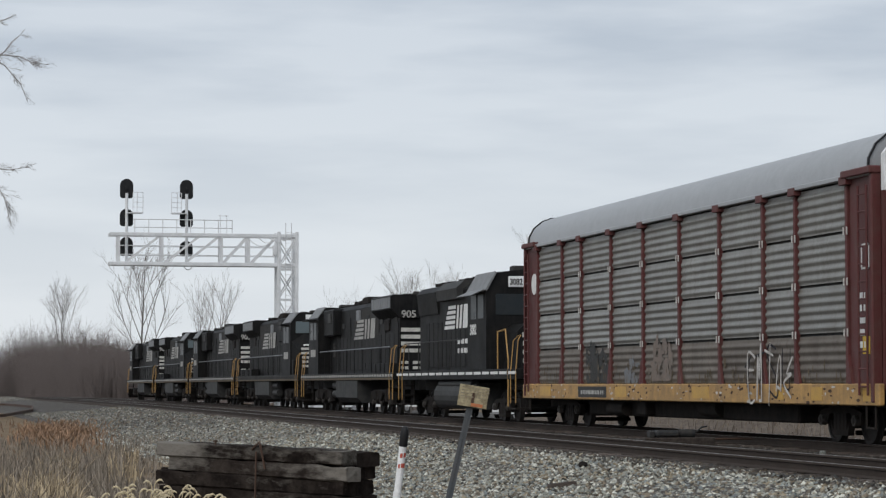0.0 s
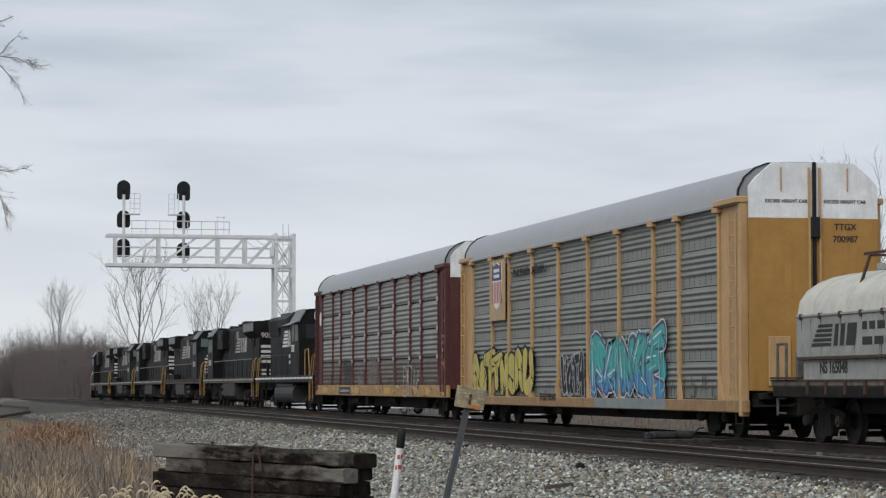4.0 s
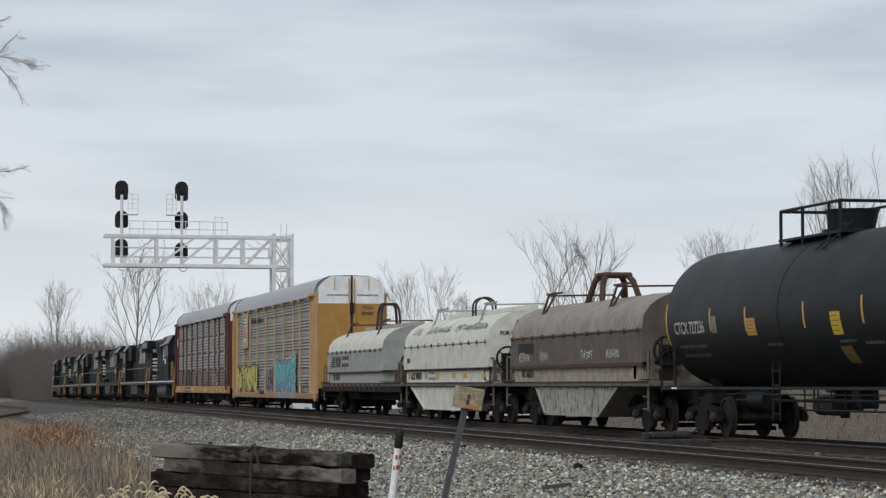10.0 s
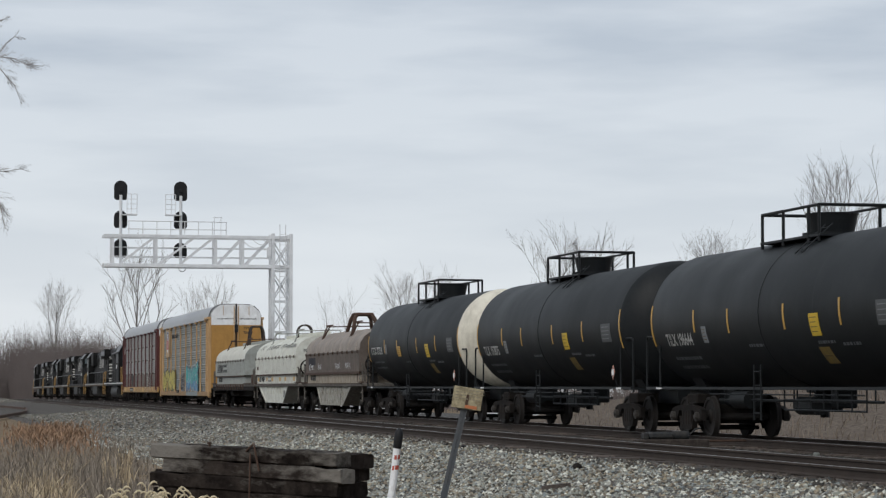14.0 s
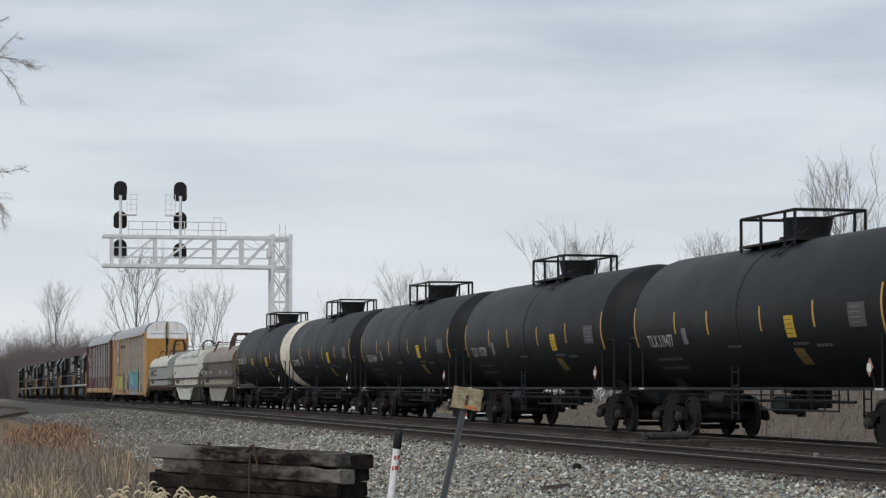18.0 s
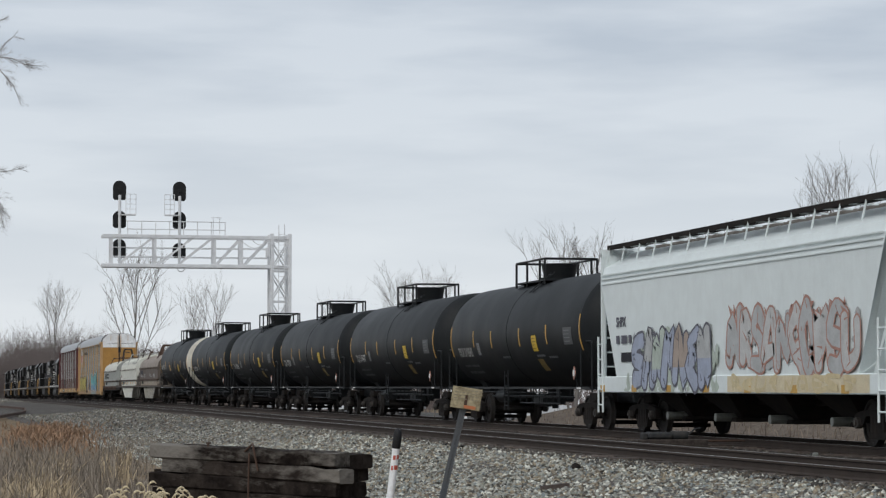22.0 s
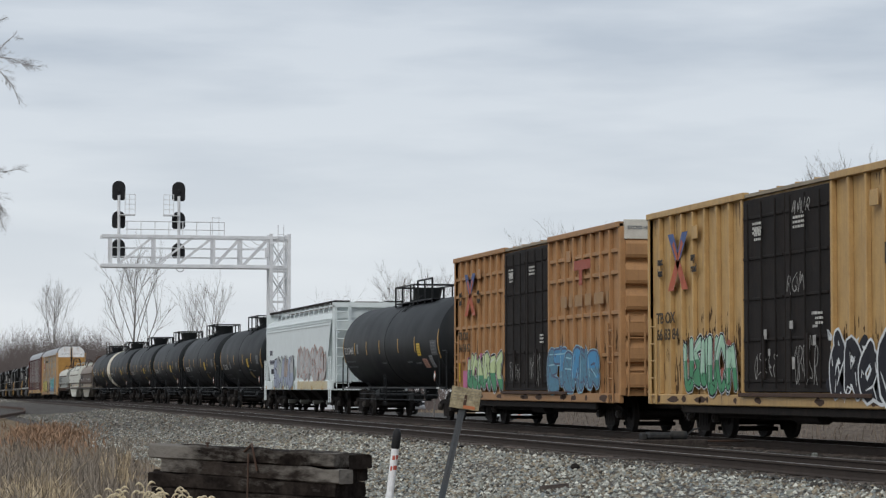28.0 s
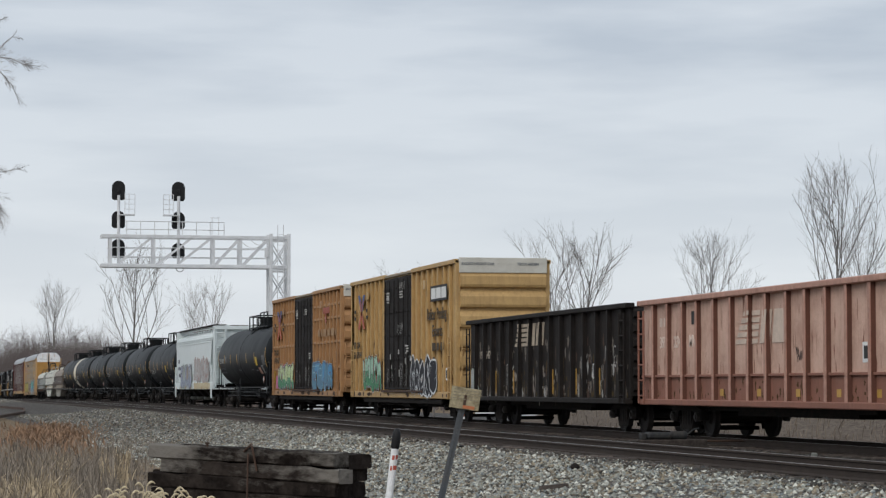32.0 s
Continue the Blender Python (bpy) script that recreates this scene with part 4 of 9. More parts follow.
    for x in (-1, 1):
        part("cab_roof_panel", Mesh().prism([(x * 1.53, 4.05), (x * 1.16, 4.53), (x * 1.12, 4.5), (x * 1.5, 4.02)], *span(6.3, 8.75)), CABROOF, t, "grey sloping cab roof panel with painted-in sky sheen")
        part("dusty_panel", Mesh().box(*sorted((x * 0.956, x * 0.972)), *span(-h + 5.6, -h + 9.2), 2.0, 4.2, 0.01), LOCOGREY, t, "dusty grey side panel")
    for k in range(9):
        a, w = -h + 2.0 + k * 1.75 + rnd.uniform(-0.3, 0.3), rnd.uniform(0.1, 0.35)
        zt = 4.52 if a < -h + 5.4 else 4.42
        part("roof_fitting", Mesh().box(rnd.uniform(-0.6, -0.2), rnd.uniform(0.0, 0.5), *span(a, a + w), zt - 0.01, zt + rnd.uniform(0.06, 0.2), 0.02), LOCOGREY if k % 3 == 0 else GRIME, t)
    part("horn", Mesh().rod((0.3, c * 5.0, 4.55), (0.3, c * 5.6, 4.6), 0.08, 8, 0.13), LOCOGREY, t)
    part("antenna_dome", Mesh().box(-0.35, 0.35, *span(7.0, 7.7), 4.5, 4.66, 0.05), LOCOGREY, t)
    striped_emblem(t, -0.985, (c * -0.8 if c > 0 else 3.4) + 0.8, 2.98, 4.6, 0.84, DUSTYWHITE)
    part("road_number", flat(0, -1.3, 0, 0.32), DUSTYWHITE, t, at=(-1.518, c * 7.45 + 0.65, 2.35))
    steps_and_rails(t, h - 0.35, 1)
    steps_and_rails(t, -h + 0.35, -1)
    rail_m, stanchions = Mesh(), Mesh()
    for x in (-1.45, 1.45):
        rail_m.rod((x, *span(-h + 0.8, 6.0)[:1], 2.55), (x, span(-h + 0.8, 6.0)[1], 2.55), 0.022, 6)
        for k in range(9):
            y = -h + 0.9 + k * 1.85
            stanchions.rod((x, c * y, 1.6), (x, c * y, 2.55), 0.016, 5)
    part("walkway_rail", rail_m, PALEGREY, t, "grey walkway handrail")
    tagged(part("rail_stanchion", stanchions, BLACK, t), kind="stuff")
    for k in range(10):
        a = -h + 1.8 + k * 1.45
        part("hood_louvre", Mesh().box(-0.985, -0.95, *span(a, a + 0.62), 3.5, 3.5 + (0.3, 0.42, 0.2)[k % 3], 0.01), (LOCOGREY, LOCODOOR, FUEL)[k % 3], t, "louvred vent on the hood side")
    part("handbrake_box", Mesh().box(-1.02, -0.95, *span(4.7, 5.1), 2.3, 2.9, 0.02), LOCOGREY, t)
    part("sand_fill", Mesh().box(-1.44, -1.0, *span(8.75, 9.3), 1.6, 2.3, 0.03), LOCODOOR, t)
    part("sill_line", Mesh().box(-1.514, -1.5, -h, h, 1.33, 1.40), SILLTAN_L, t, "dusty tan line along the walkway sill")
    part("plow", Mesh().prism([(-1.4, h * 1.0), (1.4, h * 1.0), (0.9, h + 0.3), (-0.9, h + 0.3)], 0.2, 0.9, "z"), GRIME, t)
    ends(t, h + 0.25)


def small_locomotive(y_front, y_rear):
    """The four-axle road switcher with its cab and low nose at the trailing end."""
    t, h = vehicle("locomotive", "black four-axle diesel locomotive with a low nose and white emblem", "locomotive", y_front - 0.35, y_rear + 0.35, "locomotives at the head of the train")
    h -= 0.2
    part("deck", Mesh().box(-1.5, 1.5, -h, h, 1.3, 1.62, 0.02).box(-0.5, 0.5, -h, h, 0.95, 1.34), BLACK, t)
    dashes(t, h, 1.46, LETTER, 1.15, 0.95, 0.085)
    part("fuel_tank", Mesh().prism([(-1.2 + 0.22 * math.cos(a) * 1.2, 0.78 + 0.42 * math.sin(a)) for a in [math.pi / 2 + math.pi * k / 8 for k in range(9)]] + [(1.2, 0.36), (1.2, 1.2)], -2.9, 2.9), FUEL, t, "dark grey fuel tank")
    part("air_reservoir", Mesh().rod((-1.25, -2.4, 1.16), (-1.25, 2.6, 1.16), 0.14, 12), FUEL, t, smooth=True)
    for y in (-5.4, 5.4):
        truck(t, y)
    part("long_hood", Mesh().prism([(-0.95, 1.62), (-0.95, 4.3), (-0.7, 4.5), (0.7, 4.5), (0.95, 4.3), (0.95, 1.62)], -2.5, h - 1.25), BLACK, t)
    door = Mesh().box(-0.02, 0.005, -0.33, 0.33, 0, 1.55, 0.008).data("hood_door", LOCODOOR)
    for k in range(11):
        for x in (-1, 1):
            d = part("hood_door", door, None, t)
            d.matrix_basis = pose(x * 0.955, -0.87 + k * 0.72, 1.75, 0, 0, 0 if x < 0 else 180)
    part("dynamic_brake_blister", Mesh().prism([(-1.15, 4.0), (-1.2, 4.35), (-0.9, 4.62), (0.9, 4.62), (1.2, 4.35), (1.15, 4.0)], 0.6, 3.9), FUEL, t, "dusty dynamic-brake blister")
    part("radiator_section", Mesh().prism([(-1.0, 3.6), (-1.1, 4.35), (-0.9, 4.55), (0.9, 4.55), (1.1, 4.35), (1.0, 3.6)], 4.4, h - 1.3), BLACK, t)
    for y in (1.2, 2.3, 3.3, 5.2, 6.3, 7.2):
        part("roof_fan", Mesh().rod((0, y, 4.5), (0, y, 4.75), 0.5, 16), GRIME, t)
    part("exhaust_stack", Mesh().box(-0.25, 0.25, -0.4, 0.3, 4.5, 4.8, 0.03), GRIME, t)
    cb = part("cab", Mesh().prism([(-1.5, 1.62), (-1.5, 4.15), (-1.2, 4.62), (0, 4.75), (1.2, 4.62), (1.5, 4.15), (1.5, 1.62)], -5.1, -2.5), BLACK, t)
    part("side_window", Mesh().box(-1.515, -1.5, -3.8, -3.0, 3.2, 3.95, 0.01).box(-1.515, -1.5, -4.8, -4.0, 3.2, 3.95, 0.01), GLASS, cb, "dark cab side window")
    part("window_awning", Mesh().prism([(-1.5, 4.12), (-1.95, 3.92), (-1.95, 3.9), (-1.5, 4.09)], -5.0, -2.9), CABROOF, cb, "grey window awning")
    for x in (-1, 1):
        part("cab_roof_panel", Mesh().prism([(x * 1.55, 4.08), (x * 1.22, 4.65), (x * 1.18, 4.61), (x * 1.5, 4.04)], -5.2, -2.5), CABROOF, cb, "dusty grey sloping cab roof panel with painted sky sheen")
        nb = part("number_board", Mesh().box(*sorted((x * 0.22, x * 0.80)), -5.18, -5.1, 4.16, 4.50, 0.02), WHITE, cb, "white number board")
        part("digits", cross_lettering("3082", 0.19, INK, squeeze=0.8), None, nb, at=(0.26 if x > 0 else -0.77, -5.19, 4.24))
        part("windshield", Mesh().box(*sorted((x * 0.25, x * 1.2)), -5.12, -5.1, 3.3, 3.95, 0.01), GLASS, cb, "dark windshield")
    part("roof_bell", Mesh().box(-0.62, -0.25, -5.0, -4.5, 4.62, 4.84, 0.04), LOCOGREY, cb, "dusty grey roof box")
    part("short_hood", Mesh().prism([(-0.95, 1.62), (-0.95, 2.75), (-0.7, 3.0), (0.7, 3.0), (0.95, 2.75), (0.95, 1.62)], -6.9, -5.1), BLACK, t, "low black nose")
    end_bars(t, -6.91, -1, 1.8, 4, 0.8, 0.26)
    striped_emblem(t, -0.985, 3.3, 3.02, 3.6, 0.84, LETTER)
    part("road_number", lettering("3082", 0.34, LETTER), None, t, at=(-1.52, -2.9, 2.72))
    part("small_print", marks(2, 0.16, LETTER, 5, 1.5), LETTER, t, at=(-0.985, 1.3, 2.5))
    steps_and_rails(t, h - 0.35, 1)
    steps_and_rails(t, -h + 0.35, -1)
    r = Mesh()
    for x in (-1.45, 1.45):
        r.rod((x, -1.4, 2.6), (x, h - 0.8, 2.6), 0.02, 6)
        for k in range(6):
            r.rod((x, -1.2 + k * 1.7, 1.6), (x, -1.2 + k * 1.7, 2.6), 0.018, 5)
    part("walkway_rail", r, FUEL, t)
    part("end_ladder_rail", Mesh().path([(-1.42, -6.3, 1.6), (-1.42, -6.3, 2.75), (-1.42, -7.3, 2.8), (-1.48, -7.9, 1.9), (-1.48, -7.9, 1.4), (-1.48, -7.9, 0.5)], 0.024), YELLOW, t, "yellow-painted handrail")
    ends(t, h + 0.2)


LOCO_ENDS = (203.0, 180.6, 158.1, 135.2, 112.2, 89.2, 70.2)
for i in range(5):
    big_locomotive(LOCO_ENDS[i], LOCO_ENDS[i + 1], (1, -1, 1, -1, 1)[i], i + 3, dashed=i != 3)
small_locomotive(LOCO_ENDS[5], LOCO_ENDS[6])


# ---------- autoracks ----------
SILLTAN = paint("grimy_sill_tan", (0.33, 0.205, 0.095), 0.65, scale=1.4, vary=0.3, dirty=0.8, dirt=(0.17, 0.105, 0.06), streak=0.4)
SILLYEL = paint("chipped_sill_yellow", (0.43, 0.255, 0.09), 0.6, scale=1.4, vary=0.3, dirty=0.8, dirt=(0.20, 0.13, 0.075), streak=0.4)


DOORYEL = paint("end_door_ochre", (0.40, 0.215, 0.06), 0.6, vary=0.15, dirty=0.4, dirt=(0.24, 0.125, 0.04), streak=0.3, gloss=0.25)
GALVLOW = paint("brown_lower_panel", (0.15, 0.132, 0.113), 0.6, scale=0.8, vary=0.25, dirty=0.7, dirt=(0.075, 0.06, 0.048), streak=0.45, spread=0.1, bump=0.03, gloss=0.25)
GHOSTROSE = paint("ghost_rose_paint", (0.19, 0.145, 0.12), 0.6, scale=2.5, vary=0.4, dirty=0.95, dirt=(0.12, 0.115, 0.095))
GHOSTBLUE = paint("ghost_blue_paint", (0.16, 0.17, 0.185), 0.6, scale=2.5, vary=0.4, dirty=0.8, dirt=(0.16, 0.14, 0.12))
CLIPGREY = paint("worn_clip_white", (0.55, 0.53, 0.50), 0.6, dirty=0.5)


def ribbed_panel(w, h, ribs, mat, reach, deep=0.032, holes=False):
    """A galvanised side panel w wide and h high with horizontal pressed ribs; its face looks to -x, its base is at z = 0."""
    prof = [(0.0, 0.0), (0.0, h * (0.93 - reach) * 0.9)]
    for k in range(ribs):
        z, s = h * (0.94 - reach + reach * (k + 0.5) / ribs), h * reach / ribs
        prof += [(-deep * 0.5 * (1 - math.cos(math.tau * q / 8)), z + s * (q / 8 - 0.5) * (0.96 if q < 8 else 0.95)) for q in range(9)]
    prof += [(0.0, h), (0.03, h), (0.03, 0.0)]
    m = Mesh().prism(prof, -w / 2, w / 2)
    solid = len(m.f)
    if holes:
        for z in (h * 0.08, h * 0.17, h * 0.26):
            for k in range(7):
                y = -w / 2 + w * (k + 0.5) / 7
                m.add([(-0.003, y - 0.022, z - 0.02), (-0.003, y + 0.022, z - 0.02), (-0.003, y + 0.022, z + 0.02), (-0.003, y - 0.022, z + 0.02)], [(0, 3, 2, 1)])
    me = m.data("side_panel", mat, True)
    me.materials.append(SIGBLACK)
    for f in me.polygons[solid:]:
        f.material_index = 1
    return me


def autorack(y_front, y_rear, posts, post_mat, panel_mat, label, sill_bottom, rows, ribs, roof_label, base, reach):
    t, h = vehicle("autorack", label, "freight car", y_front, y_rear, "autoracks")
    top = 5.03
    p0, p1 = posts[0], posts[-1]
    part("underframe", Mesh().box(-1.3, 1.3, -h + 0.2, h - 0.2, 0.72, 1.0).box(-0.35, 0.35, -h, h, 0.6, 1.0).box(-1.1, 1.1, -8.0, 8.0, 0.36, 0.75, 0.04), GRIME, t)
    for x in (-1, 1):
        xa, xb = sorted((x * 1.46, x * 1.57))
        part("side_sill", Mesh().box(xa, xb, -h + 0.2, h - 0.2, sill_bottom, base, 0.02), SILLYEL if rows == 4 else SILLTAN, t, "chipped yellow side sill" if x < 0 else "")
        xa, xb = sorted((x * 1.42, x * 1.6))
        part("eave_rail", Mesh().box(xa, xb, -h + 0.5, h - 0.5, top, top + 0.09, 0.01), ROOF, t)
    cache = {}
    for x in (-1, 1):
        for a, b in zip(posts, posts[1:]):
            w, rh = a - b - 0.16, (top - base) / rows
            for r in range(rows):
                # with four rows, the bottom row takes the darker, browner panel metal
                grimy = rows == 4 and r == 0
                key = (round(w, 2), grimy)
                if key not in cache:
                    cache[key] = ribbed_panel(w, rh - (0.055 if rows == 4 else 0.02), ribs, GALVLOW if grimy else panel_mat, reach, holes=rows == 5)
                ob = part("side_panel", cache[key], None, t)
                ob.matrix_basis = pose(x * 1.47, (a + b) / 2, base + rh * r + 0.02, 0, 0, 0 if x < 0 else 180)
        for y in posts:
            xa, xb = sorted((x * 1.44, x * 1.55))
            m = Mesh().box(xa, xb, y - 0.06, y + 0.06, base - 0.02, top, 0.012)
            ya, yb = sorted((x * 1.44, x * 1.62))
            m.box(ya, yb, y - 0.19, y + 0.19, top - 0.1, top + 0.06, 0.01)
            m.prism([(y - 0.075, base + 0.55), (y - 0.075, base - 0.1), (y - 0.3, base - 0.1)] if y < 0 else [(y + 0.075, base + 0.55), (y + 0.3, base - 0.1), (y + 0.075, base - 0.1)], min(x * 1.5, x * 1.56), max(x * 1.5, x * 1.56), "x")
            part("side_post", m, post_mat, t)
    # solid dark core behind the perforated panels, added for the shaded inside
    part("inner_deck", Mesh().box(-1.40, 1.40, -h + 0.75, h - 0.75, 1.0, 4.98), paint("rack_inside_shade", (0.05, 0.05, 0.05), 0.9), t)
    # roof with its seams
    prof = [(-1.52, top + 0.07), (-1.5, 5.35), (-1.36, 5.62), (-1.12, 5.82), (-0.85, 5.92), (0, 5.95), (0.85, 5.92), (1.12, 5.82), (1.36, 5.62), (1.5, 5.35), (1.52, top + 0.07)]
    roof = part("roof", Mesh().prism(prof, -h + 0.75, h - 0.75), ROOF, t, roof_label, smooth=True)
    for s in (-1, 1):
        m = Mesh()
        for (xa, za), (xb, zb) in zip(prof, prof[1:]):
            m.bar((xa * 1.01, s * (h - 0.76), za + 0.01), (xb * 1.01, s * (h - 0.76), zb + 0.01), 0.07, 0.03)
        part("end_seal", m, SIGBLACK, roof, "black rubber edge of the roof end")
    # ends: corner bays, doors, ladders
    for s in (-1, 1):
        edge = p1 if s < 0 else p0
        lo, hi = sorted((edge + s * 0.08, s * (h - 0.55)))
        for x in (-1, 1):
            xa, xb = sorted((x * 1.40, x * 1.5))
            part("corner_bay", Mesh().box(xa, xb, lo, hi, base - 0.25, top + 0.02, 0.02), post_mat, t)
            xa, xb = sorted((x * 1.40, x * 1.6))
            part("corner_post", Mesh().box(xa, xb, s * (h - 0.5) - 0.07, s * (h - 0.5) + 0.07, base - 0.35, top + 0.12, 0.02), post_mat, t)
            lad = part("ladder", ladder_data(0.42, 3.9, 12, 0.018), post_mat, t)
            lad.matrix_basis = pose(x * 1.62, s * (h - 0.85), 0.95)
            part("top_bracket", Mesh().box(*sorted((x * 1.4, x * 1.66)), *sorted((edge, s * (h - 0.4))), top + 0.02, top + 0.16, 0.02), post_mat, t)
        for x in (1, -1):
            lower = [(-1.44, 1.05), (-1.44, 4.72), (-0.04, 4.72), (-0.04, 1.05)]
            upper = [(-1.44, 4.724), (-1.44, 5.4), (-1.30, 5.58), (-0.92, 5.9), (-0.04, 5.92), (-0.04, 4.724)]
            ya, yb = sorted((s * (h - 0.35), s * (h - 0.22)))
            d = part("end_door", Mesh().prism([(x * p, z) for p, z in lower], ya, yb), DOORYEL if post_mat is RACKYEL else OXIDE, t, "tall end door leaf")
            part("upper_panel", Mesh().prism([(x * p, z) for p, z in upper], ya, yb), WHITE, d, "white upper door panel")
            yo = s * (h - 0.2)
            part("door_rib", Mesh().box(*sorted((x * 0.1, x * 0.14)), *sorted((yo - s * 0.02, yo + s * 0.04)), 1.1, 5.8).rod((x * 0.75, yo, 5.3), (x * 0.75, yo, 5.8), 0.015, 5), post_mat if post_mat is RACKYEL else OXIDE, d)
            part("lower_hatch", Mesh().box(*sorted((x * 0.55, x * 1.05)), *sorted((yo - s * 0.02, yo + s * 0.02)), 1.15, 2.2, 0.01), post_mat if post_mat is RACKYEL else OXIDE, d)
        part("lock_bar", Mesh().box(-0.035, 0.035, *sorted((s * (h - 0.34), s * (h - 0.17))), 1.1, 5.92).box(-0.1, 0.1, *sorted((s * (h - 0.3), s * (h - 0.1))), 4.3, 4.75, 0.02), SIGBLACK, t)
    for s in (-1, 1):
        part("draft_gear", Mesh().box(-0.6, 0.6, *sorted((s * (h - 2.2), s * (h + 0.35))), 0.5, 1.02, 0.04).box(-1.3, 1.3, *sorted((s * (h - 0.3), s * (h + 0.1))), 0.86, 1.0, 0.02), GRIME, t, "grimy cushioned draft gear")
        part("crossover_step", Mesh().box(-1.2, 1.2, *sorted((s * (h + 0.05), s * (h + 0.42))), 1.0, 1.05, 0.01), GRIME, t)
        part("cut_lever", Mesh().path([(-1.5, s * (h + 0.1), 0.72), (-0.7, s * (h + 0.25), 0.74), (-0.1, s * (h + 0.4), 0.95)], 0.02), GRIME, t)
        for x in (-1, 1):
            part("sill_step", Mesh().path([(x * 1.52, s * (h - 0.5), 0.8), (x * 1.52, s * (h - 0.5), 0.34), (x * 1.52, s * (h - 0.95), 0.34), (x * 1.52, s * (h - 0.95), 0.8)], 0.022), GRIME, t)
    part("brake_cylinder", Mesh().rod((-1.1, -3.2, 0.62), (-1.1, -1.9, 0.62), 0.2, 12), GRIME, t, smooth=True)
    part("brake_valve", Mesh().box(-1.35, -0.9, 2.0, 2.7, 0.4, 0.74, 0.03), GRIME, t)
    part("air_reservoir", Mesh().rod((-1.2, 4.0, 0.55), (-1.2, 5.4, 0.55), 0.18, 12), GRIME, t, smooth=True)
    for y in (-10.2, 10.2):
        truck(t, y)
    ends(t, h + 0.45)
    return t, h


POSTS1 = (11.93, 9.25, 7.28, 4.43, 1.61, -1.29, -4.20, -7.07, -9.02, -11.84)
rack1, _ = autorack(69.85, 42.45, POSTS1, OXIDE, GALV, "grimy galvanised autorack with oxide-red posts and yellow sill", 0.76, 4, 5, "silver-grey corrugated roof", 1.17, 0.92)
for y in POSTS1[2:]:
    for r in range(1, 4):
        for d in (-0.085, 0.085):
            part("clip", Mesh().box(-1.574, -1.55, y + d - 0.02, y + d + 0.02, 1.17 + 0.965 * r - 0.075, 1.17 + 0.965 * r + 0.075, 0.006), CLIPGREY, rack1)
part("warning_plate", flat(-12.55, -12.95, 1.72, 2.05, 0.01), PLACARD, rack1, "small yellow warning plate", at=(-1.5, 0, 0))
part("notice_frame", Mesh().box(-1.51, -1.5, -12.9, -12.5, 3.3, 3.34).box(-1.51, -1.5, -12.9, -12.5, 3.74, 3.78).box(-1.51, -1.5, -12.9, -12.86, 3.3, 3.78).box(-1.51, -1.5, -12.54, -12.5, 3.3, 3.78), LETTER, rack1)
part("number_panel", flat(7.4, 4.7, 0.82, 1.10, 0.008), FUEL, rack1, "black panel for the car number", at=(-1.57, 0, 0))
part("small_print", marks(1, 0.1, LETTER, 8, 2.2), DUSTYWHITE, rack1, at=(-1.58, 7.1, 0.9))
for a, b in ((11.5, 10.3), (3.9, 2.9), (-2.4, -3.6), (-7.9, -8.4), (-10.0, -10.6), (-12.7, -13.1)):
    part("orange_patch", flat(a, b, 0.84, 1.1, 0.006), STRIPE, rack1, at=(-1.571, 0, 0))
sprayed(rack1, -1.59, -6.2, -9.0, 0.76, 1.95, 5, [CLIPGREY], G_GREY, 5, 0.055, None, label="looping white scrawl")
sprayed(rack1, -1.585, -5.9, -8.9, 0.85, 1.9, 4, [G_BLACK], G_BLACK, 6, 0.05, None, label="dark scrawl under the white one")
part("roundel", Mesh().rod((-1.52, 12.35, 4.0), (-1.5, 12.35, 4.0), 0.3, 20), LETTER, rack1)
part("small_print", marks(5, 0.12, LETTER, 4, 0.3), LETTER, rack1, at=(-1.51, -12.4, 2.75))

rk_ = random.Random(31)
for mat, n in ((RUST, 90), (CLIPGREY, 60), (SILLTAN, 30)):
    m = Mesh()
    for k in range(n):
        y, z, w, hh = rk_.uniform(-13.2, 13.2), rk_.uniform(0.79, 1.14), rk_.uniform(0.03, 0.14), rk_.uniform(0.01, 0.045)
        m.add([(-1.5725 - n * 0.00002, y + w * math.cos(a) * rk_.uniform(0.5, 1.1), z + hh * math.sin(a) * rk_.uniform(0.5, 1.1)) for a in [math.tau * q / 9 for q in range(9)]], [tuple(range(9))])
    tagged(part("sill_chip", m, mat, rack1, "chipped and scuffed paint on the sill"), kind="stuff")

POSTS2 = (12.24, 9.58, 7.46, 4.68, 1.78, -1.24, -4.14, -7.07, -9.07, -11.98)
rack2, rh2 = autorack(40.95, 12.85, POSTS2, RACKYEL, GALV2, "galvanised autorack with yellow posts, yellow ends and bright graffiti", 0.58, 5, 4, "smooth grey roof", 0.85, 0.66)
sh = part("shield_board", Mesh().box(-1.62, -1.59, 7.55, 9.5, 3.1, 4.92, 0.005), paint("board_tan", (0.46, 0.31, 0.17), 0.6), rack2, "tan board bearing a shield emblem")
shp = [(8.5 + (y - 8.5) * 1.28, z) for y, z in ((8.92, 4.85), (8.77, 4.75), (8.5, 4.84), (8.23, 4.75), (8.08, 4.85), (8.0, 4.4), (8.08, 3.75), (8.27, 3.52), (8.5, 3.42), (8.73, 3.52), (8.92, 3.75), (9.0, 4.4))]
part("shield", Mesh().prism(shp, -1.632, -1.62, "x"), LETTER, sh, "white shield with red stripes")
part("shield_top", Mesh().prism([(8.5 + (y - 8.5) * 1.26, z) for y, z in ((8.92, 4.83), (8.77, 4.73), (8.5, 4.82), (8.23, 4.73), (8.08, 4.83), (8.015, 4.3), (8.985, 4.3))], -1.64, -1.633, "x"), NAVY, sh)
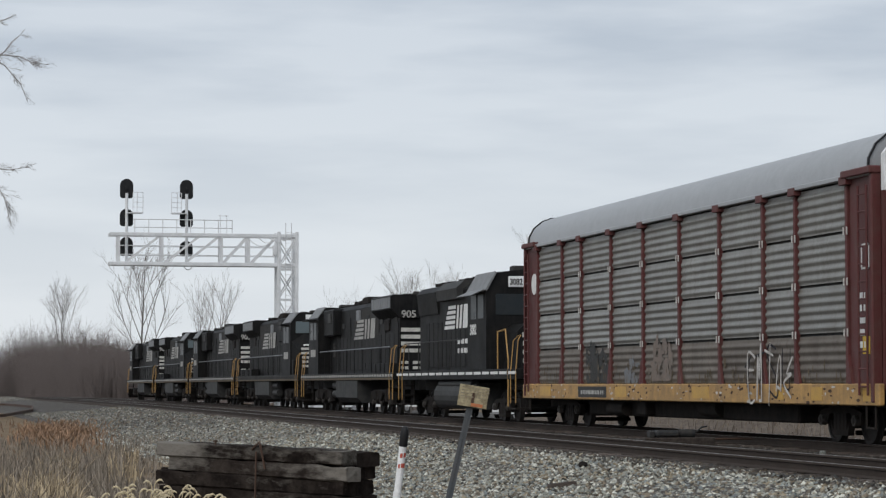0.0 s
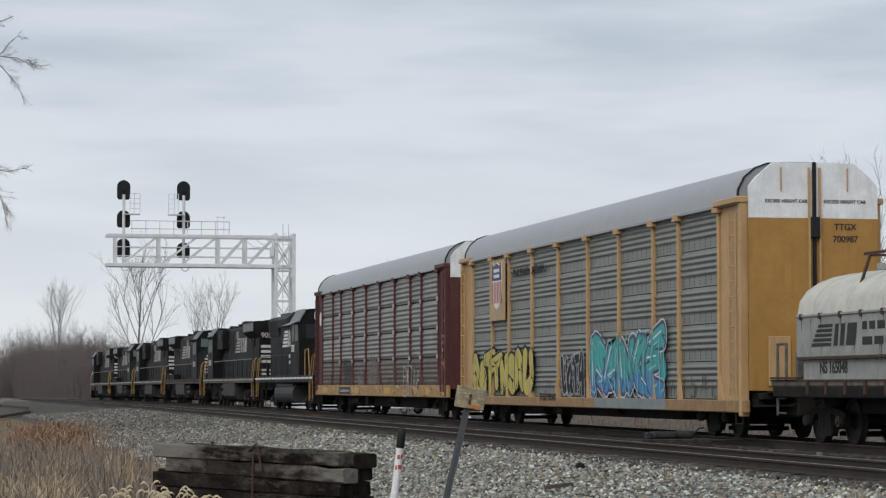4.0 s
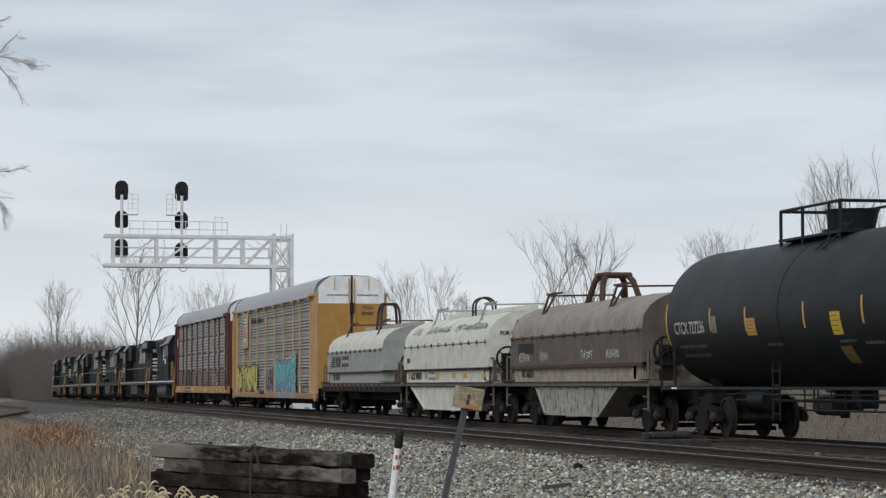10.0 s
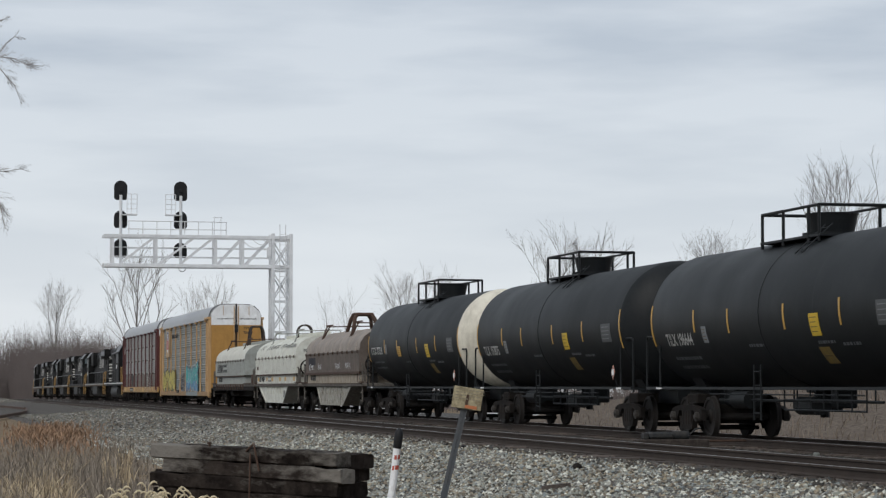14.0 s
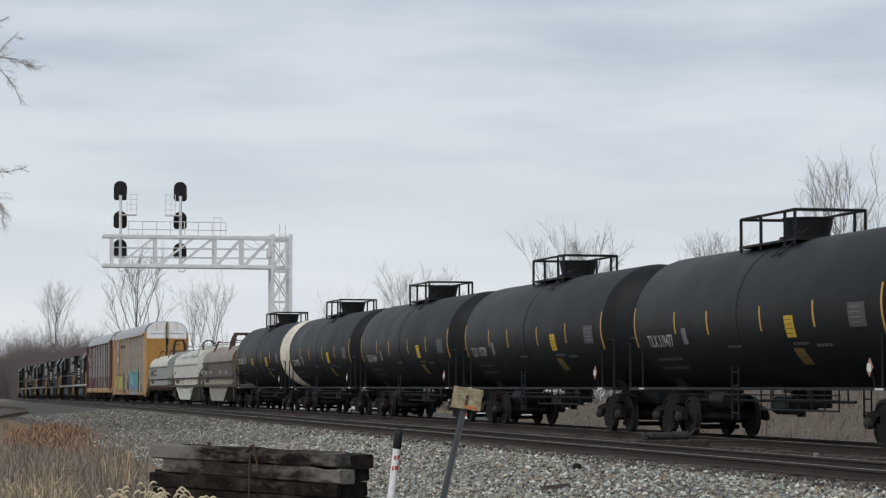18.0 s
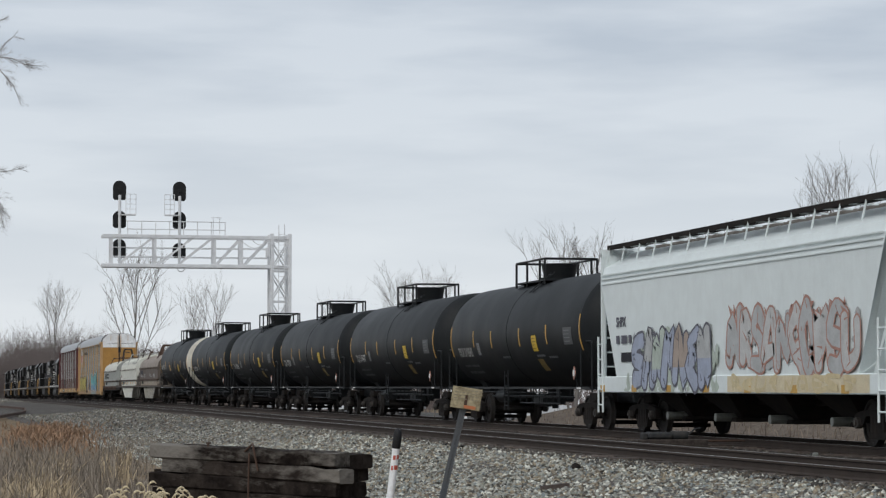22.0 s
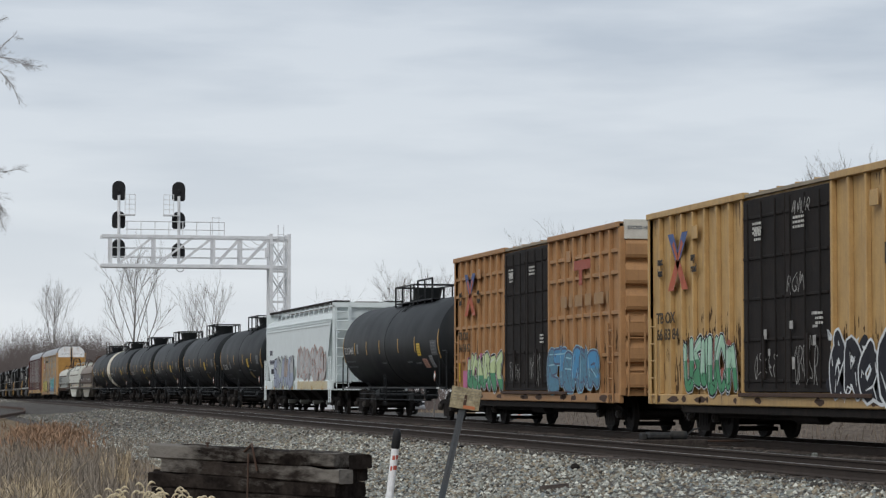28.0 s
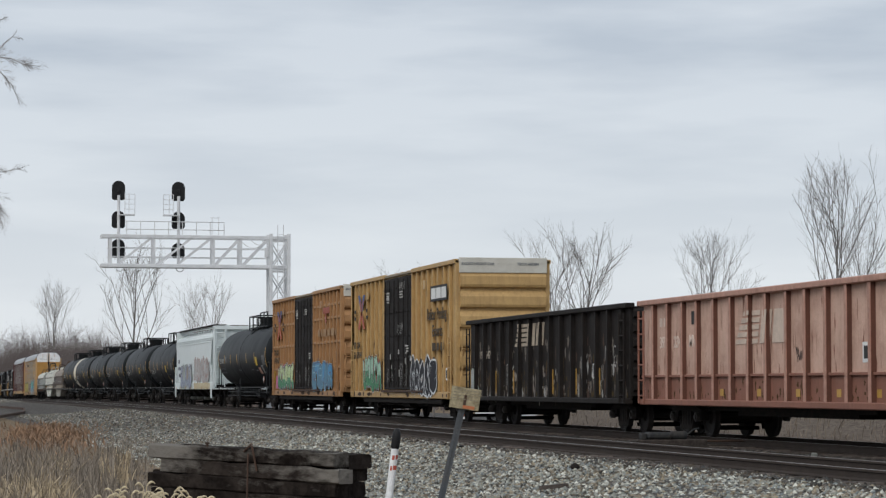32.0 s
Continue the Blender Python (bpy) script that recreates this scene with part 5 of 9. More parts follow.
for k in range(6):
    part("shield_stripe", flat(9.06 - k * 0.205, 8.955 - k * 0.205, 3.62, 4.26, 0.008), SHIELDRED, sh, at=(-1.633, 0, 0))
for z in (4.55, 4.38):
    part("print_bar", flat(8.86, 8.14, z, z + 0.1, 0.004), LETTER, sh, at=(-1.641, 0, 0))
part("lettering", lettering("BUILDING AMERICA", 0.24, INK, squeeze=1.28), None, rack2, "faded black words", at=(-1.536, 6.85, 4.33))
sprayed(rack2, -1.534, 12.2, 4.6, 0.86, 2.2, 8, [G_YEL], G_BLACK, 11, 0.30, None, label="yellow graffiti with black outlines")
sprayed(rack2, -1.534, 1.3, -0.9, 0.86, 2.0, 4, [G_BLACK], G_GREY, 21, 0.2, None, cloud=G_BLACK, label="small black and grey graffiti")
sprayed(rack2, -1.534, -1.8, -7.9, 0.86, 2.5, 5, [G_TEAL], NAVY, 8, 0.46, G_WHITE, label="large teal and blue graffiti", lower=G_BLUE, cloud=G_TEAL)
sprayed(rack2, -1.556, -1.5, -8.3, 0.9, 2.45, 9, [G_CYAN], G_CYAN, 47, 0.045, None, label="thin pale blue flourishes")
for y, mat, z1 in ((9.58, G_YEL, 2.1), (7.46, G_YEL, 2.15), (-4.14, G_TEAL, 2.4), (-7.07, G_TEAL, 2.35)):
    part("painted_post", flat(y + 0.075, y - 0.075, 1.5, z1, 0.004), mat, rack2, "spray-painted stretch of a post", at=(-1.553, 0, 0))
    part("painted_post", flat(y + 0.075, y - 0.075, 0.9, 1.5, 0.004), mat if mat is G_YEL else G_BLUE, rack2, "spray-painted stretch of a post", at=(-1.561, 0, 0))
part("blue_mist", flat(-2.0, -8.2, 0.6, 0.84, 0.003), paint("faded_blue_mist", (0.17, 0.24, 0.28), 0.6, scale=1.6, vary=0.4, dirty=0.95, dirt=(0.33, 0.22, 0.11)), rack2, "blue overspray on the yellow sill", at=(-1.571, 0, 0))
part("lettering", cross_lettering("EXCESS HEIGHT CAR", 0.075, INK), None, rack2, at=(-1.1, -rh2 + 0.215, 5.05))
part("lettering", cross_lettering("EXCESS HEIGHT CAR", 0.075, INK), None, rack2, at=(0.22, -rh2 + 0.215, 5.05))
part("lettering", cross_lettering("TTGX", 0.14, INK), None, rack2, at=(0.45, -rh2 + 0.215, 4.48))
part("small_print", cross_lettering("700987", 0.14, INK), None, rack2, at=(0.42, -rh2 + 0.215, 4.22))
part("lettering", lettering("TTGX 700987", 0.2, INK, squeeze=1.1), None, rack2, at=(-1.575, 3.6, 0.75))


# ---------- coil cars ----------
COILDECK = paint("rusty_deck_grey", (0.15, 0.138, 0.122), 0.8, scale=2.5, vary=0.35, dirty=0.85, dirt=(0.05, 0.034, 0.025), gloss=0.2)
BROWNSIDE = paint("dark_brown_cover_side", (0.125, 0.103, 0.088), 0.7, scale=1.2, vary=0.3, dirty=0.6, dirt=(0.06, 0.042, 0.032), streak=0.25, gloss=0.2)
CREAMBAND = paint("rusty_cream_band", (0.34, 0.30, 0.24), 0.7, scale=2.0, vary=0.3, dirty=0.8, dirt=(0.14, 0.085, 0.05), streak=0.3, gloss=0.2)
SEAMTAN = paint("pale_seam", (0.42, 0.37, 0.31), 0.7, scale=4, dirty=0.7, dirt=(0.2, 0.16, 0.13), bump=0)
WORDS = paint("faded_dark_script", (0.12, 0.12, 0.115), 0.8, scale=9, vary=0.3, dirty=0.6, dirt=(0.4, 0.4, 0.37), bump=0)
def coil_hood(w, z0, z1, z2):
    """Profile of a coil cover: upright sides from z0 to z1, a rounded top to z2."""
    pr = [(-w, z0), (-w, z1)]
    for k in range(1, 12):
        a = math.pi * k / 12
        pr.append((-w * math.cos(a), z1 + (z2 - z1) * math.sin(a) ** 0.8))
    return pr + [(w, z1), (w, z0)]


FRAMEDARK = paint("dark_lifting_frame", (0.04, 0.032, 0.028), 0.8, dirty=0.5, dirt=(0.08, 0.05, 0.035))


def lift_frame(t, y, style, heavy=False):
    m = Mesh()
    if heavy:
        for s in (-1, 1):
            for x in (-1, 1):
                m.path([(x * 0.55, y + s * 0.75, 3.4), (x * 0.42, y + s * 0.42, 4.0), (x * 0.3, y + s * 0.3, 4.16)], 0.085, 8)
        m.box(-0.42, 0.42, y - 0.42, y + 0.42, 4.1, 4.24, 0.05)
    if style == "arch" and not heavy:
        for e in (-1, 1):
            m.path([(-0.42, y + e * 0.42, 3.3), (-0.36, y + e * 0.34, 4.1), (-0.3, y + e * 0.26, 4.34), (-0.2, y + e * 0.2, 4.42)], 0.055, 8)
            m.path([(0.42, y + e * 0.42, 3.3), (0.36, y + e * 0.34, 4.1), (0.3, y + e * 0.26, 4.34), (0.2, y + e * 0.2, 4.42)], 0.055, 8)
        m.box(-0.3, 0.3, y - 0.3, y + 0.3, 4.37, 4.46, 0.03)
    elif style == "ring":
        for dy in (-0.22, 0.22):
            m.path([(-0.34, y + dy, 3.45), (-0.34, y + dy, 3.8)] + [(-0.34 * math.cos(a), y + dy, 3.8 + 0.3 * math.sin(a)) for a in [math.pi * k / 8 for k in range(1, 9)]] + [(0.34, y + dy, 3.45)], 0.036)
        m.bar((-0.34, y - 0.22, 3.62), (-0.34, y + 0.22, 3.62), 0.05, 0.05)
    part("lifting_frame", m, RUST if heavy else FRAMEDARK, t, "rusty lifting frame on the cover")


def coil_car(y_front, y_rear, c0, c1, label, side, top, sill, belly, belly_mat, style, bracket, z2):
    """A coil car: deck, removable rounded cover from c0 to c1, walkways, hand brake."""
    t, h = vehicle("coil_car", label, "freight car", y_front, y_rear, "coil cars")
    w = 1.55
    pr = coil_hood(w, 1.74, 2.52, z2)
    cover = part("cover", Mesh().prism(pr, c1, c0), top, t, smooth=True)
    for x in (-1, 1):
        xa, xb = sorted((x * (w + 0.002), x * (w + 0.022)))
        part("cover_side", Mesh().box(xa, xb, c1, c0, 1.72, 2.5, 0.006), side, cover)
        lip, clamp = Mesh().box(*sorted((x * w, x * (w + 0.05))), c1, c0, 2.5, 2.55, 0.01), Mesh()
        for k in range(12):
            y = c1 + 0.3 + k * (c0 - c1 - 0.6) / 11
            clamp.box(*sorted((x * w, x * (w + 0.075))), y - 0.03, y + 0.03, 2.45, 2.57, 0.01)
        part("cover_lip", lip, side, cover)
        tagged(part("lip_clamp", clamp, RUST, cover, "rusty clamps along the lip"), kind="stuff")
        drip = Mesh()
        rnd = random.Random(int(y_front * 10) + x)
        for k in range(26):
            y = c1 + rnd.uniform(0.1, c0 - c1 - 0.1) if k > 11 else c1 + 0.3 + k * (c0 - c1 - 0.6) / 11
            z = 2.46 if k < 18 else 1.98
            ln, wd = rnd.uniform(0.08, 0.5) ** 1.3 + 0.04, rnd.uniform(0.008, 0.026)
            xx = x * (w + 0.0235)
            drip.add([(xx, y - wd, z), (xx, y + wd, z), (xx, y + wd * 0.3, z - ln), (xx, y - wd * 0.3, z - ln)], [(0, 1, 2, 3)])
        tagged(part("rust_drip", drip, RUST, cover, "dark rust drips below the lip"), kind="stuff")
    part("end_rim", Mesh().prism([(x * 1.012, z + (0.02 if z > 2.5 else 0)) for x, z in pr], c1 - 0.03, c1 + 0.05), side, cover, smooth=True)
    for k in range(7):
        y = c1 + (k + 0.5) * (c0 - c1) / 7
        m = Mesh()
        for (xa, za), (xb, zb) in zip(pr[1:-1], pr[2:-1]):
            m.bar((xa, y, za + 0.006), (xb, y, zb + 0.006), 0.05 if top is not COILBROWN else 0.03, 0.016)
        part("cover_seam", m, top if top is not COILBROWN else SEAMTAN, cover)
    beam = Mesh().box(-0.1, 0.1, c1 + 0.3, c0 - 0.6, z2 + 0.02, z2 + 0.16, 0.01)
    if top is not COILBROWN:
        part("ridge_beam", beam, side, cover)
    for f in bracket:
        m = Mesh()
        for x in (-1, 1):
            m.bar((x * 1.3, f - 0.25, 2.95), (x * 0.95, f, z2 + 0.26), 0.035, 0.06)
            if top is COILBROWN:
                m.bar((x * 1.3, f - 0.3, 2.95), (x * 0.95, f - 0.75, z2 + 0.26), 0.035, 0.05)
        m.bar((-0.95, f, z2 + 0.22), (0.95, f, z2 + 0.26), 0.04, 0.05)
        m.bar((-0.95, f + 0.3, z2 + 0.26), (-0.95, f - 1.4, z2 + 0.26), 0.04, 0.055)
        part("stacking_bracket", m, COILGREY if belly_mat is COILWHITE else RUST, cover, "thin steel stacking bracket")
    lift_frame(cover, (c0 + c1) / 2 + (1.2 if top is COILBROWN else 0.7), style, top is COILBROWN)
    # deck and sills
    part("deck", Mesh().box(-1.55, 1.55, -h + 0.3, h - 0.3, 1.14, 1.28, 0.02), COILDECK, t)
    part("deck_edge", Mesh().box(-1.575, -1.55, -h + 0.3, h - 0.3, 1.25, 1.275), RUST, t, "rust-stained deck edge")
    part("centre_sill", Mesh().box(-0.4, 0.4, -h, h, 0.72, 1.13), GRIME, t)
    part("side_band", Mesh().box(-1.5, 1.5, c1 + 0.2, c0 - 0.2, 1.28, 1.72), sill, t)
    # rust-coloured strip laid in as the shaded gap under the cover
    part("lower_edge", Mesh().box(-1.585, -1.5, c1 + 0.05, c0 - 0.05, 1.66, 1.715, 0.01), RUST, cover, "rusty lower edge and shadow gap of the cover")
    if belly:
        part("trough", Mesh().prism([(belly[0], 1.14), (belly[1], 0.36), (belly[2], 0.36), (belly[3], 1.14)], -1.45, 1.45, "x"), belly_mat, t, "drop-centre trough")
        for x in (-1, 1):
            for a, b in ((0, 1), (3, 2)):
                part("trough_edge", Mesh().bar((x * 1.46, belly[a], 1.14), (x * 1.46, belly[b], 0.38), 0.07, 0.07), belly_mat, t)
            for k in range(6):
                y = belly[1] + (k + 0.5) * (belly[2] - belly[1]) / 6
                part("trough_rib", Mesh().box(*sorted((x * 1.44, x * 1.49)), y - 0.02, y + 0.02, 0.8, 1.12), belly_mat, t)
    else:
        part("side_beam", Mesh().box(-1.56, -1.45, -h + 0.4, h - 0.4, 0.92, 1.14, 0.02).box(1.45, 1.56, -h + 0.4, h - 0.4, 1.0, 1.14, 0.02), GRIME, t)
        for k in range(12):
            y = c1 + 0.6 + k * (c0 - c1 - 1.2) / 11
            part("deck_bracket", Mesh().box(-1.6, -1.5, y - 0.04, y + 0.04, 0.98, 1.26, 0.01), RUST, t)
    part("underframe", Mesh().box(-0.9, 0.9, -h + 3.6, h - 3.6, 0.62, 1.12, 0.02), GRIME, t)
    part("brake_cylinder", Mesh().rod((-1.2, 0.8, 0.86), (-1.2, 1.9, 0.86), 0.19, 12), GRIME, t, smooth=True)
    part("running_board", Mesh().box(-1.62, -1.3, -h + 0.4, c1 + 0.1, 1.29, 1.33).box(-1.62, -1.3, c0 - 0.1, h - 0.4, 1.29, 1.33), RUST, t, "rusty running board")
    # hand brake, ladders and rails at the rear end
    for s in (-1, 1):
        ye = s * (h - 0.5)
        for x in (-1, 1):
            m = Mesh()
            m.path([(x * 1.48, ye, 0.55), (x * 1.48, ye, 2.0), (x * 1.48, ye - s * 0.5, 2.0), (x * 1.48, ye - s * 0.5, 1.2)], 0.03)
            for k in range(3):
                m.rod((x * 1.48, ye, 0.6 + 0.3 * k), (x * 1.48, ye - s * 0.45, 0.6 + 0.3 * k), 0.02, 5)
            part("end_rail", m, COILDECK, t)
        part("end_bulkhead", Mesh().box(-1.4, 1.4, *sorted((s * (h - 1.4), s * (h - 1.3))), 1.28, 1.85, 0.02), COILDECK, t)
    yw = min(-h + 0.95, c1 - 0.4)
    wheel = [(0.34 * math.cos(a), 0.34 * math.sin(a)) for a in [math.tau * k / 18 for k in range(19)]]
    m = Mesh().path([(-1.05 + p, yw, 2.0 + q) for p, q in wheel], 0.035)
    for k in range(5):
        a = math.tau * k / 5
        m.rod((-1.05, yw, 2.0), (-1.05 + 0.33 * math.cos(a), yw, 2.0 + 0.33 * math.sin(a)), 0.022, 5)
    m.box(-1.2, -0.9, yw + 0.05, yw + 0.25, 1.25, 2.15, 0.03)
    part("brake_wheel", m, GRIME, t, "dark hand-brake wheel")
    part("end_bracing", Mesh().bar((-1.4, yw + 0.1, 1.3), (-1.4, yw + 0.1, 1.95), 0.08, 0.08).bar((-1.4, yw + 0.1, 1.6), (0.9, yw + 0.1, 1.6), 0.07, 0.1).bar((0.9, yw + 0.1, 1.3), (0.9, yw + 0.1, 1.9), 0.08, 0.08), COILDECK, t, "rusty end bracing")
    part("tool_box", Mesh().box(-1.5, -1.2, -h + 1.4, -h + 1.7, 1.3, 1.75, 0.03), RUST if belly_mat is not COILWHITE else COILGREY, t)
    tr = h - 2.0
    for y in (-tr, tr):
        truck(t, y)
    ends(t, h + 0.25)
    return t


coil1 = coil_car(11.8, -5.9, 7.0, -5.2, "grey coil car with a pale rounded steel cover", COILGREY, COILTOP, COILGREY, None, COILGREY, "arch", (4.6, -2.2), 3.42)
striped_emblem(coil1, -1.575, 6.1, 1.92, 2.3, 0.45, INK)
part("small_print", marks(2, 0.15, INK, 3, 1.6), INK, coil1, at=(-1.575, 3.5, 2.2))
part("lettering", lettering("NS 165048", 0.24, INK), None, coil1, at=(-1.505, 5.9, 1.4))
sprayed(coil1, -1.576, 0.7, -0.3, 1.85, 2.4, 2, [COILGREY], PALEGREY, 4, 0.06, None, label="small dark scrawl")
part("end_vent", Mesh().box(-0.5, 0.4, -5.9, -5.87, 2.85, 3.05), SIGBLACK, coil1)
coil2 = coil_car(-5.9, -20.2, 6.7, -6.3, "off-white coil car with a rounded cover and deep trough", COILWHITE, COILWHITE, COILWHITE, (5.9, 3.6, -2.0, -3.4), COILWHITE, "ring", (3.6, -3.5), 3.5)
part("rust_line", Mesh().box(-1.585, -1.555, -6.3, 6.7, 1.68, 1.73), RUST, coil2, "rusty lower edge and shadow gap of the cover")
part("lettering", lettering("AOK 494659", 0.24, INK), None, coil2, at=(-1.51, 5.7, 1.38))
for a in (6.3, 3.4, 1.6, -0.9, -2.6, -5.2):
    part("orange_patch", flat(a, a - 0.5, 1.4, 1.58, 0.006), STRIPE, coil2, at=(-1.503, 0, 0))
part("small_print", marks(2, 0.1, PALEGREY, 2, 1.0), PALEGREY, coil2, at=(-1.505, 2.7, 1.55))
part("rust_square", flat(6.1, 5.6, 1.95, 2.12, 0.004), RUST, coil2, at=(-1.574, 0, 0))
for q, (a, b) in enumerate(((5.6, 4.3), (3.3, -0.3), (-1.2, -5.6))):
    g = sprayed(coil2, 0.0, 0.0, b - a, 0.0, 0.26, max(3, int((a - b) / 0.36)), [WORDS], WORDS, q + 3, 0.05, None, name="faded_script", label="faded dark script on the cover")
    g.location, g.rotation_euler = (-1.495, a, 2.93), (0, radians(41), 0)
part("end_words", cross_lettering("AOK", 0.24, INK), None, coil2, at=(-0.75, -6.345, 2.95))
part("end_words", cross_lettering("FOR USE ONLY", 0.12, INK), None, coil2, at=(-1.2, -6.345, 2.72))
part("sticker", flat(-2.0, -2.35, 0.62, 0.95, 0.006), INK, coil2, at=(-1.452, 0, 0))
coil3 = coil_car(-20.95, -36.2, 6.3, -6.9, "brown coil car with stained cover and peeling off-white trough", BROWNSIDE, COILBROWN, CREAMBAND, (3.75, 2.7, -2.7, -4.5), paint("peeling_white", (0.36, 0.345, 0.30), 0.7, vary=0.3, scale=4, dirty=0.85, dirt=(0.14, 0.12, 0.09), streak=0.6), "arch", (4.2, -2.7), 3.5)
part("rust_line", Mesh().box(-1.59, -1.553, -6.9, 6.3, 1.64, 1.73), RUST, coil3, "rust-eaten lower edge of the cover")
rc_ = random.Random(77)
for k in range(70):
    y, z = rc_.uniform(-4.2, 3.4), rc_.uniform(0.42, 1.1)
    if -4.4 + (1.14 - z) * 2.3 < y < 3.6 - (1.14 - z) * 1.35:
        w, hh = rc_.uniform(0.01, 0.04), rc_.uniform(0.04, 0.2)
        ring = [(-1.4535, y + w * math.cos(a) * rc_.uniform(0.4, 1.2), z + hh * math.sin(a) * rc_.uniform(0.4, 1.2)) for a in [math.tau * q / 9 for q in range(9)]]
        part("peeled_paint", Mesh().add(ring, [tuple(range(9))]), (RUST, BROWNSIDE, GRIME)[k % 3], coil3)
part("dark_patch", flat(5.4, 3.6, 2.05, 2.36, 0.004), G_BLACK, coil3, at=(-1.574, 0, 0))
for q, (a, b) in enumerate(((5.3, 4.0), (2.9, 2.0), (-1.4, -2.6), (-3.8, -5.0))):
    sprayed(coil3, -1.58, a, b, 1.85, 2.1, 5, [G_WHITE], G_GREY, q + 31, 0.02, None, label="small white scrawl")
part("lettering", lettering("NS 166215", 0.22, INK), None, coil3, at=(-1.51, 5.2, 1.4))


# ---------- tank cars ----------
def tank_shell(half, r, zc):
    """Rings of a tank with dished ends, along y."""
    n = 40
    prof = [(-half - 0.72, 0.02), (-half - 0.69, 0.3 * r), (-half - 0.6, 0.55 * r), (-half - 0.45, 0.76 * r), (-half - 0.25, 0.92 * r), (-half - 0.08, 0.99 * r), (-half, r)]
    prof += [(0, r), (half, r), (half + 0.08, 0.99 * r), (half + 0.25, 0.92 * r), (half + 0.45, 0.76 * r), (half + 0.6, 0.55 * r), (half + 0.69, 0.3 * r), (half + 0.72, 0.02)]
    return [[(a * math.cos(math.tau * i / n), y, zc + a * math.sin(math.tau * i / n)) for i in range(n)] for y, a in prof]


def curved_mark(y0, y1, z0, z1, r=1.58, zc=2.70, proud=0.006):
    """A thin mark that follows the tank's skin on its near side."""
    m, rings = Mesh(), []
    for k in range(7):
        z = z0 + (z1 - z0) * k / 6
        x = -math.sqrt(max(r * r - (z - zc) ** 2, 0))
        nx, nz = x / r, (z - zc) / r
        rings.append([(x + nx * proud, y0, z + nz * proud), (x + nx * proud, y1, z + nz * proud), (x, y1, z), (x, y0, z)])
    return m.loft(rings)


def on_skin(me, z, r=1.58, zc=2.70):
    """Bends flat lettering (in the plane x = 0, base at 0) on to the skin at the height z."""
    for v in me.vertices:
        zz = z + v.co.z
        v.co = (-math.sqrt(max(r * r - (zz - zc) ** 2, 0)) - 0.006, v.co.y, zz)
    return me


def tank_car(mid, half, words, stripes, placards, seed, label, cream=False, extra_cage=False, low=2.16):
    rnd = random.Random(seed)
    t, h = vehicle("tank_car", label, "tank car", mid + half + 0.85, mid - half - 0.85, "black tank cars")
    r, zc = 1.58, 2.70
    shell = part("tank", Mesh().loft(tank_shell(half, r, zc)), TANK, t, "dull black cylindrical tank", smooth=True)
    if cream:
        n = 40
        prof = [(half - 0.02, r + 0.006), (half + 0.08, 0.99 * r + 0.006), (half + 0.25, 0.92 * r + 0.008), (half + 0.45, 0.76 * r + 0.01), (half + 0.6, 0.55 * r + 0.012), (half + 0.70, 0.3 * r), (half + 0.735, 0.02)]
        if cream < 0:
            prof = [(-y, a) for y, a in prof]
        part("cream_end", Mesh().loft([[(a * math.cos(math.tau * i / n), y, zc + a * math.sin(math.tau * i / n)) for i in range(n)] for y, a in prof]), TANKBAND, shell, "cream-painted tank end with a rusty drip", smooth=True)
    for y in (-half, -half * 0.37, half * 0.3, half):
        m = Mesh().loft([[((r + 0.002) * math.cos(math.tau * i / 40), y + d, zc + (r + 0.002) * math.sin(math.tau * i / 40)) for i in range(40)] for d in (-0.015, 0.015)], False)
        part("weld_seam", m, TANK, shell, smooth=True)
    m = Mesh().loft([[((r + e) * math.cos(math.tau * i / 40), 0.3 + d, zc + (r + e) * math.sin(math.tau * i / 40)) for i in range(40)] for d, e in ((-0.05, -0.005), (-0.03, 0.012), (0.03, 0.012), (0.05, -0.005))], False)
    part("middle_band", m, TANK, shell, "raised welded band round the tank", smooth=True)
    for y, z0, z1 in stripes:
        part("reflective_stripe", curved_mark(y - 0.045, y + 0.045, z0, z1), STRIPE, shell, "yellow reflective stripe")
    for y, z, w, hh, mat, lab in placards:
        pk = part("placard", curved_mark(y - w / 2, y + w / 2, z - hh / 2, z + hh / 2, proud=0.01), mat, shell, lab)
        for q in range(4):
            zz = z + hh * (0.32 - 0.21 * q)
            part("print_line", curved_mark(y - w * rnd.uniform(0.2, 0.42), y + w * 0.4, zz - hh * 0.018, zz + hh * 0.018, proud=0.014), GHOSTPRINT if mat is not DATAGREY else PALEGREY, pk)
    if words:
        part("lettering", on_skin(lettering(words[0], 0.28, LETTER, squeeze=0.95), low), None, shell, "white stencilled car number", at=(0, words[1], 0))
        for k in range(2):
            tagged(part("small_print", on_skin(marks(1, 0.07, LETTER, seed + k, 1.9).data("small_print", PALEGREY), low - 0.33 - k * 0.2), None, shell, at=(0, words[1] - 0.1, 0)), kind="stuff")
    if not extra_cage:
        y = placards[0][0] - 0.05
        low_card = part("low_placard", curved_mark(y - 0.3, y + 0.26, 1.6, 1.92), LOWCARD, shell, "faded yellow placard low on the tank")
        part("print_line", curved_mark(y - 0.2, y + 0.2, 1.74, 1.77, proud=0.01), GHOSTPRINT, low_card)
    for k, y in enumerate((-0.36, -0.52, 0.16)):
        tagged(part("small_print", on_skin(marks(1, 0.06, LETTER, seed + 7 + k, 0.9).data("small_print", PALEGREY), 1.98 - 0.05 * (k % 2)), None, shell, at=(0, half * y, 0)), kind="stuff")
    # top fittings: platform, protective housing, railing
    part("top_platform", Mesh().box(-0.8, 0.8, -1.3, 2.3, 4.2, 4.25), TANK, t)
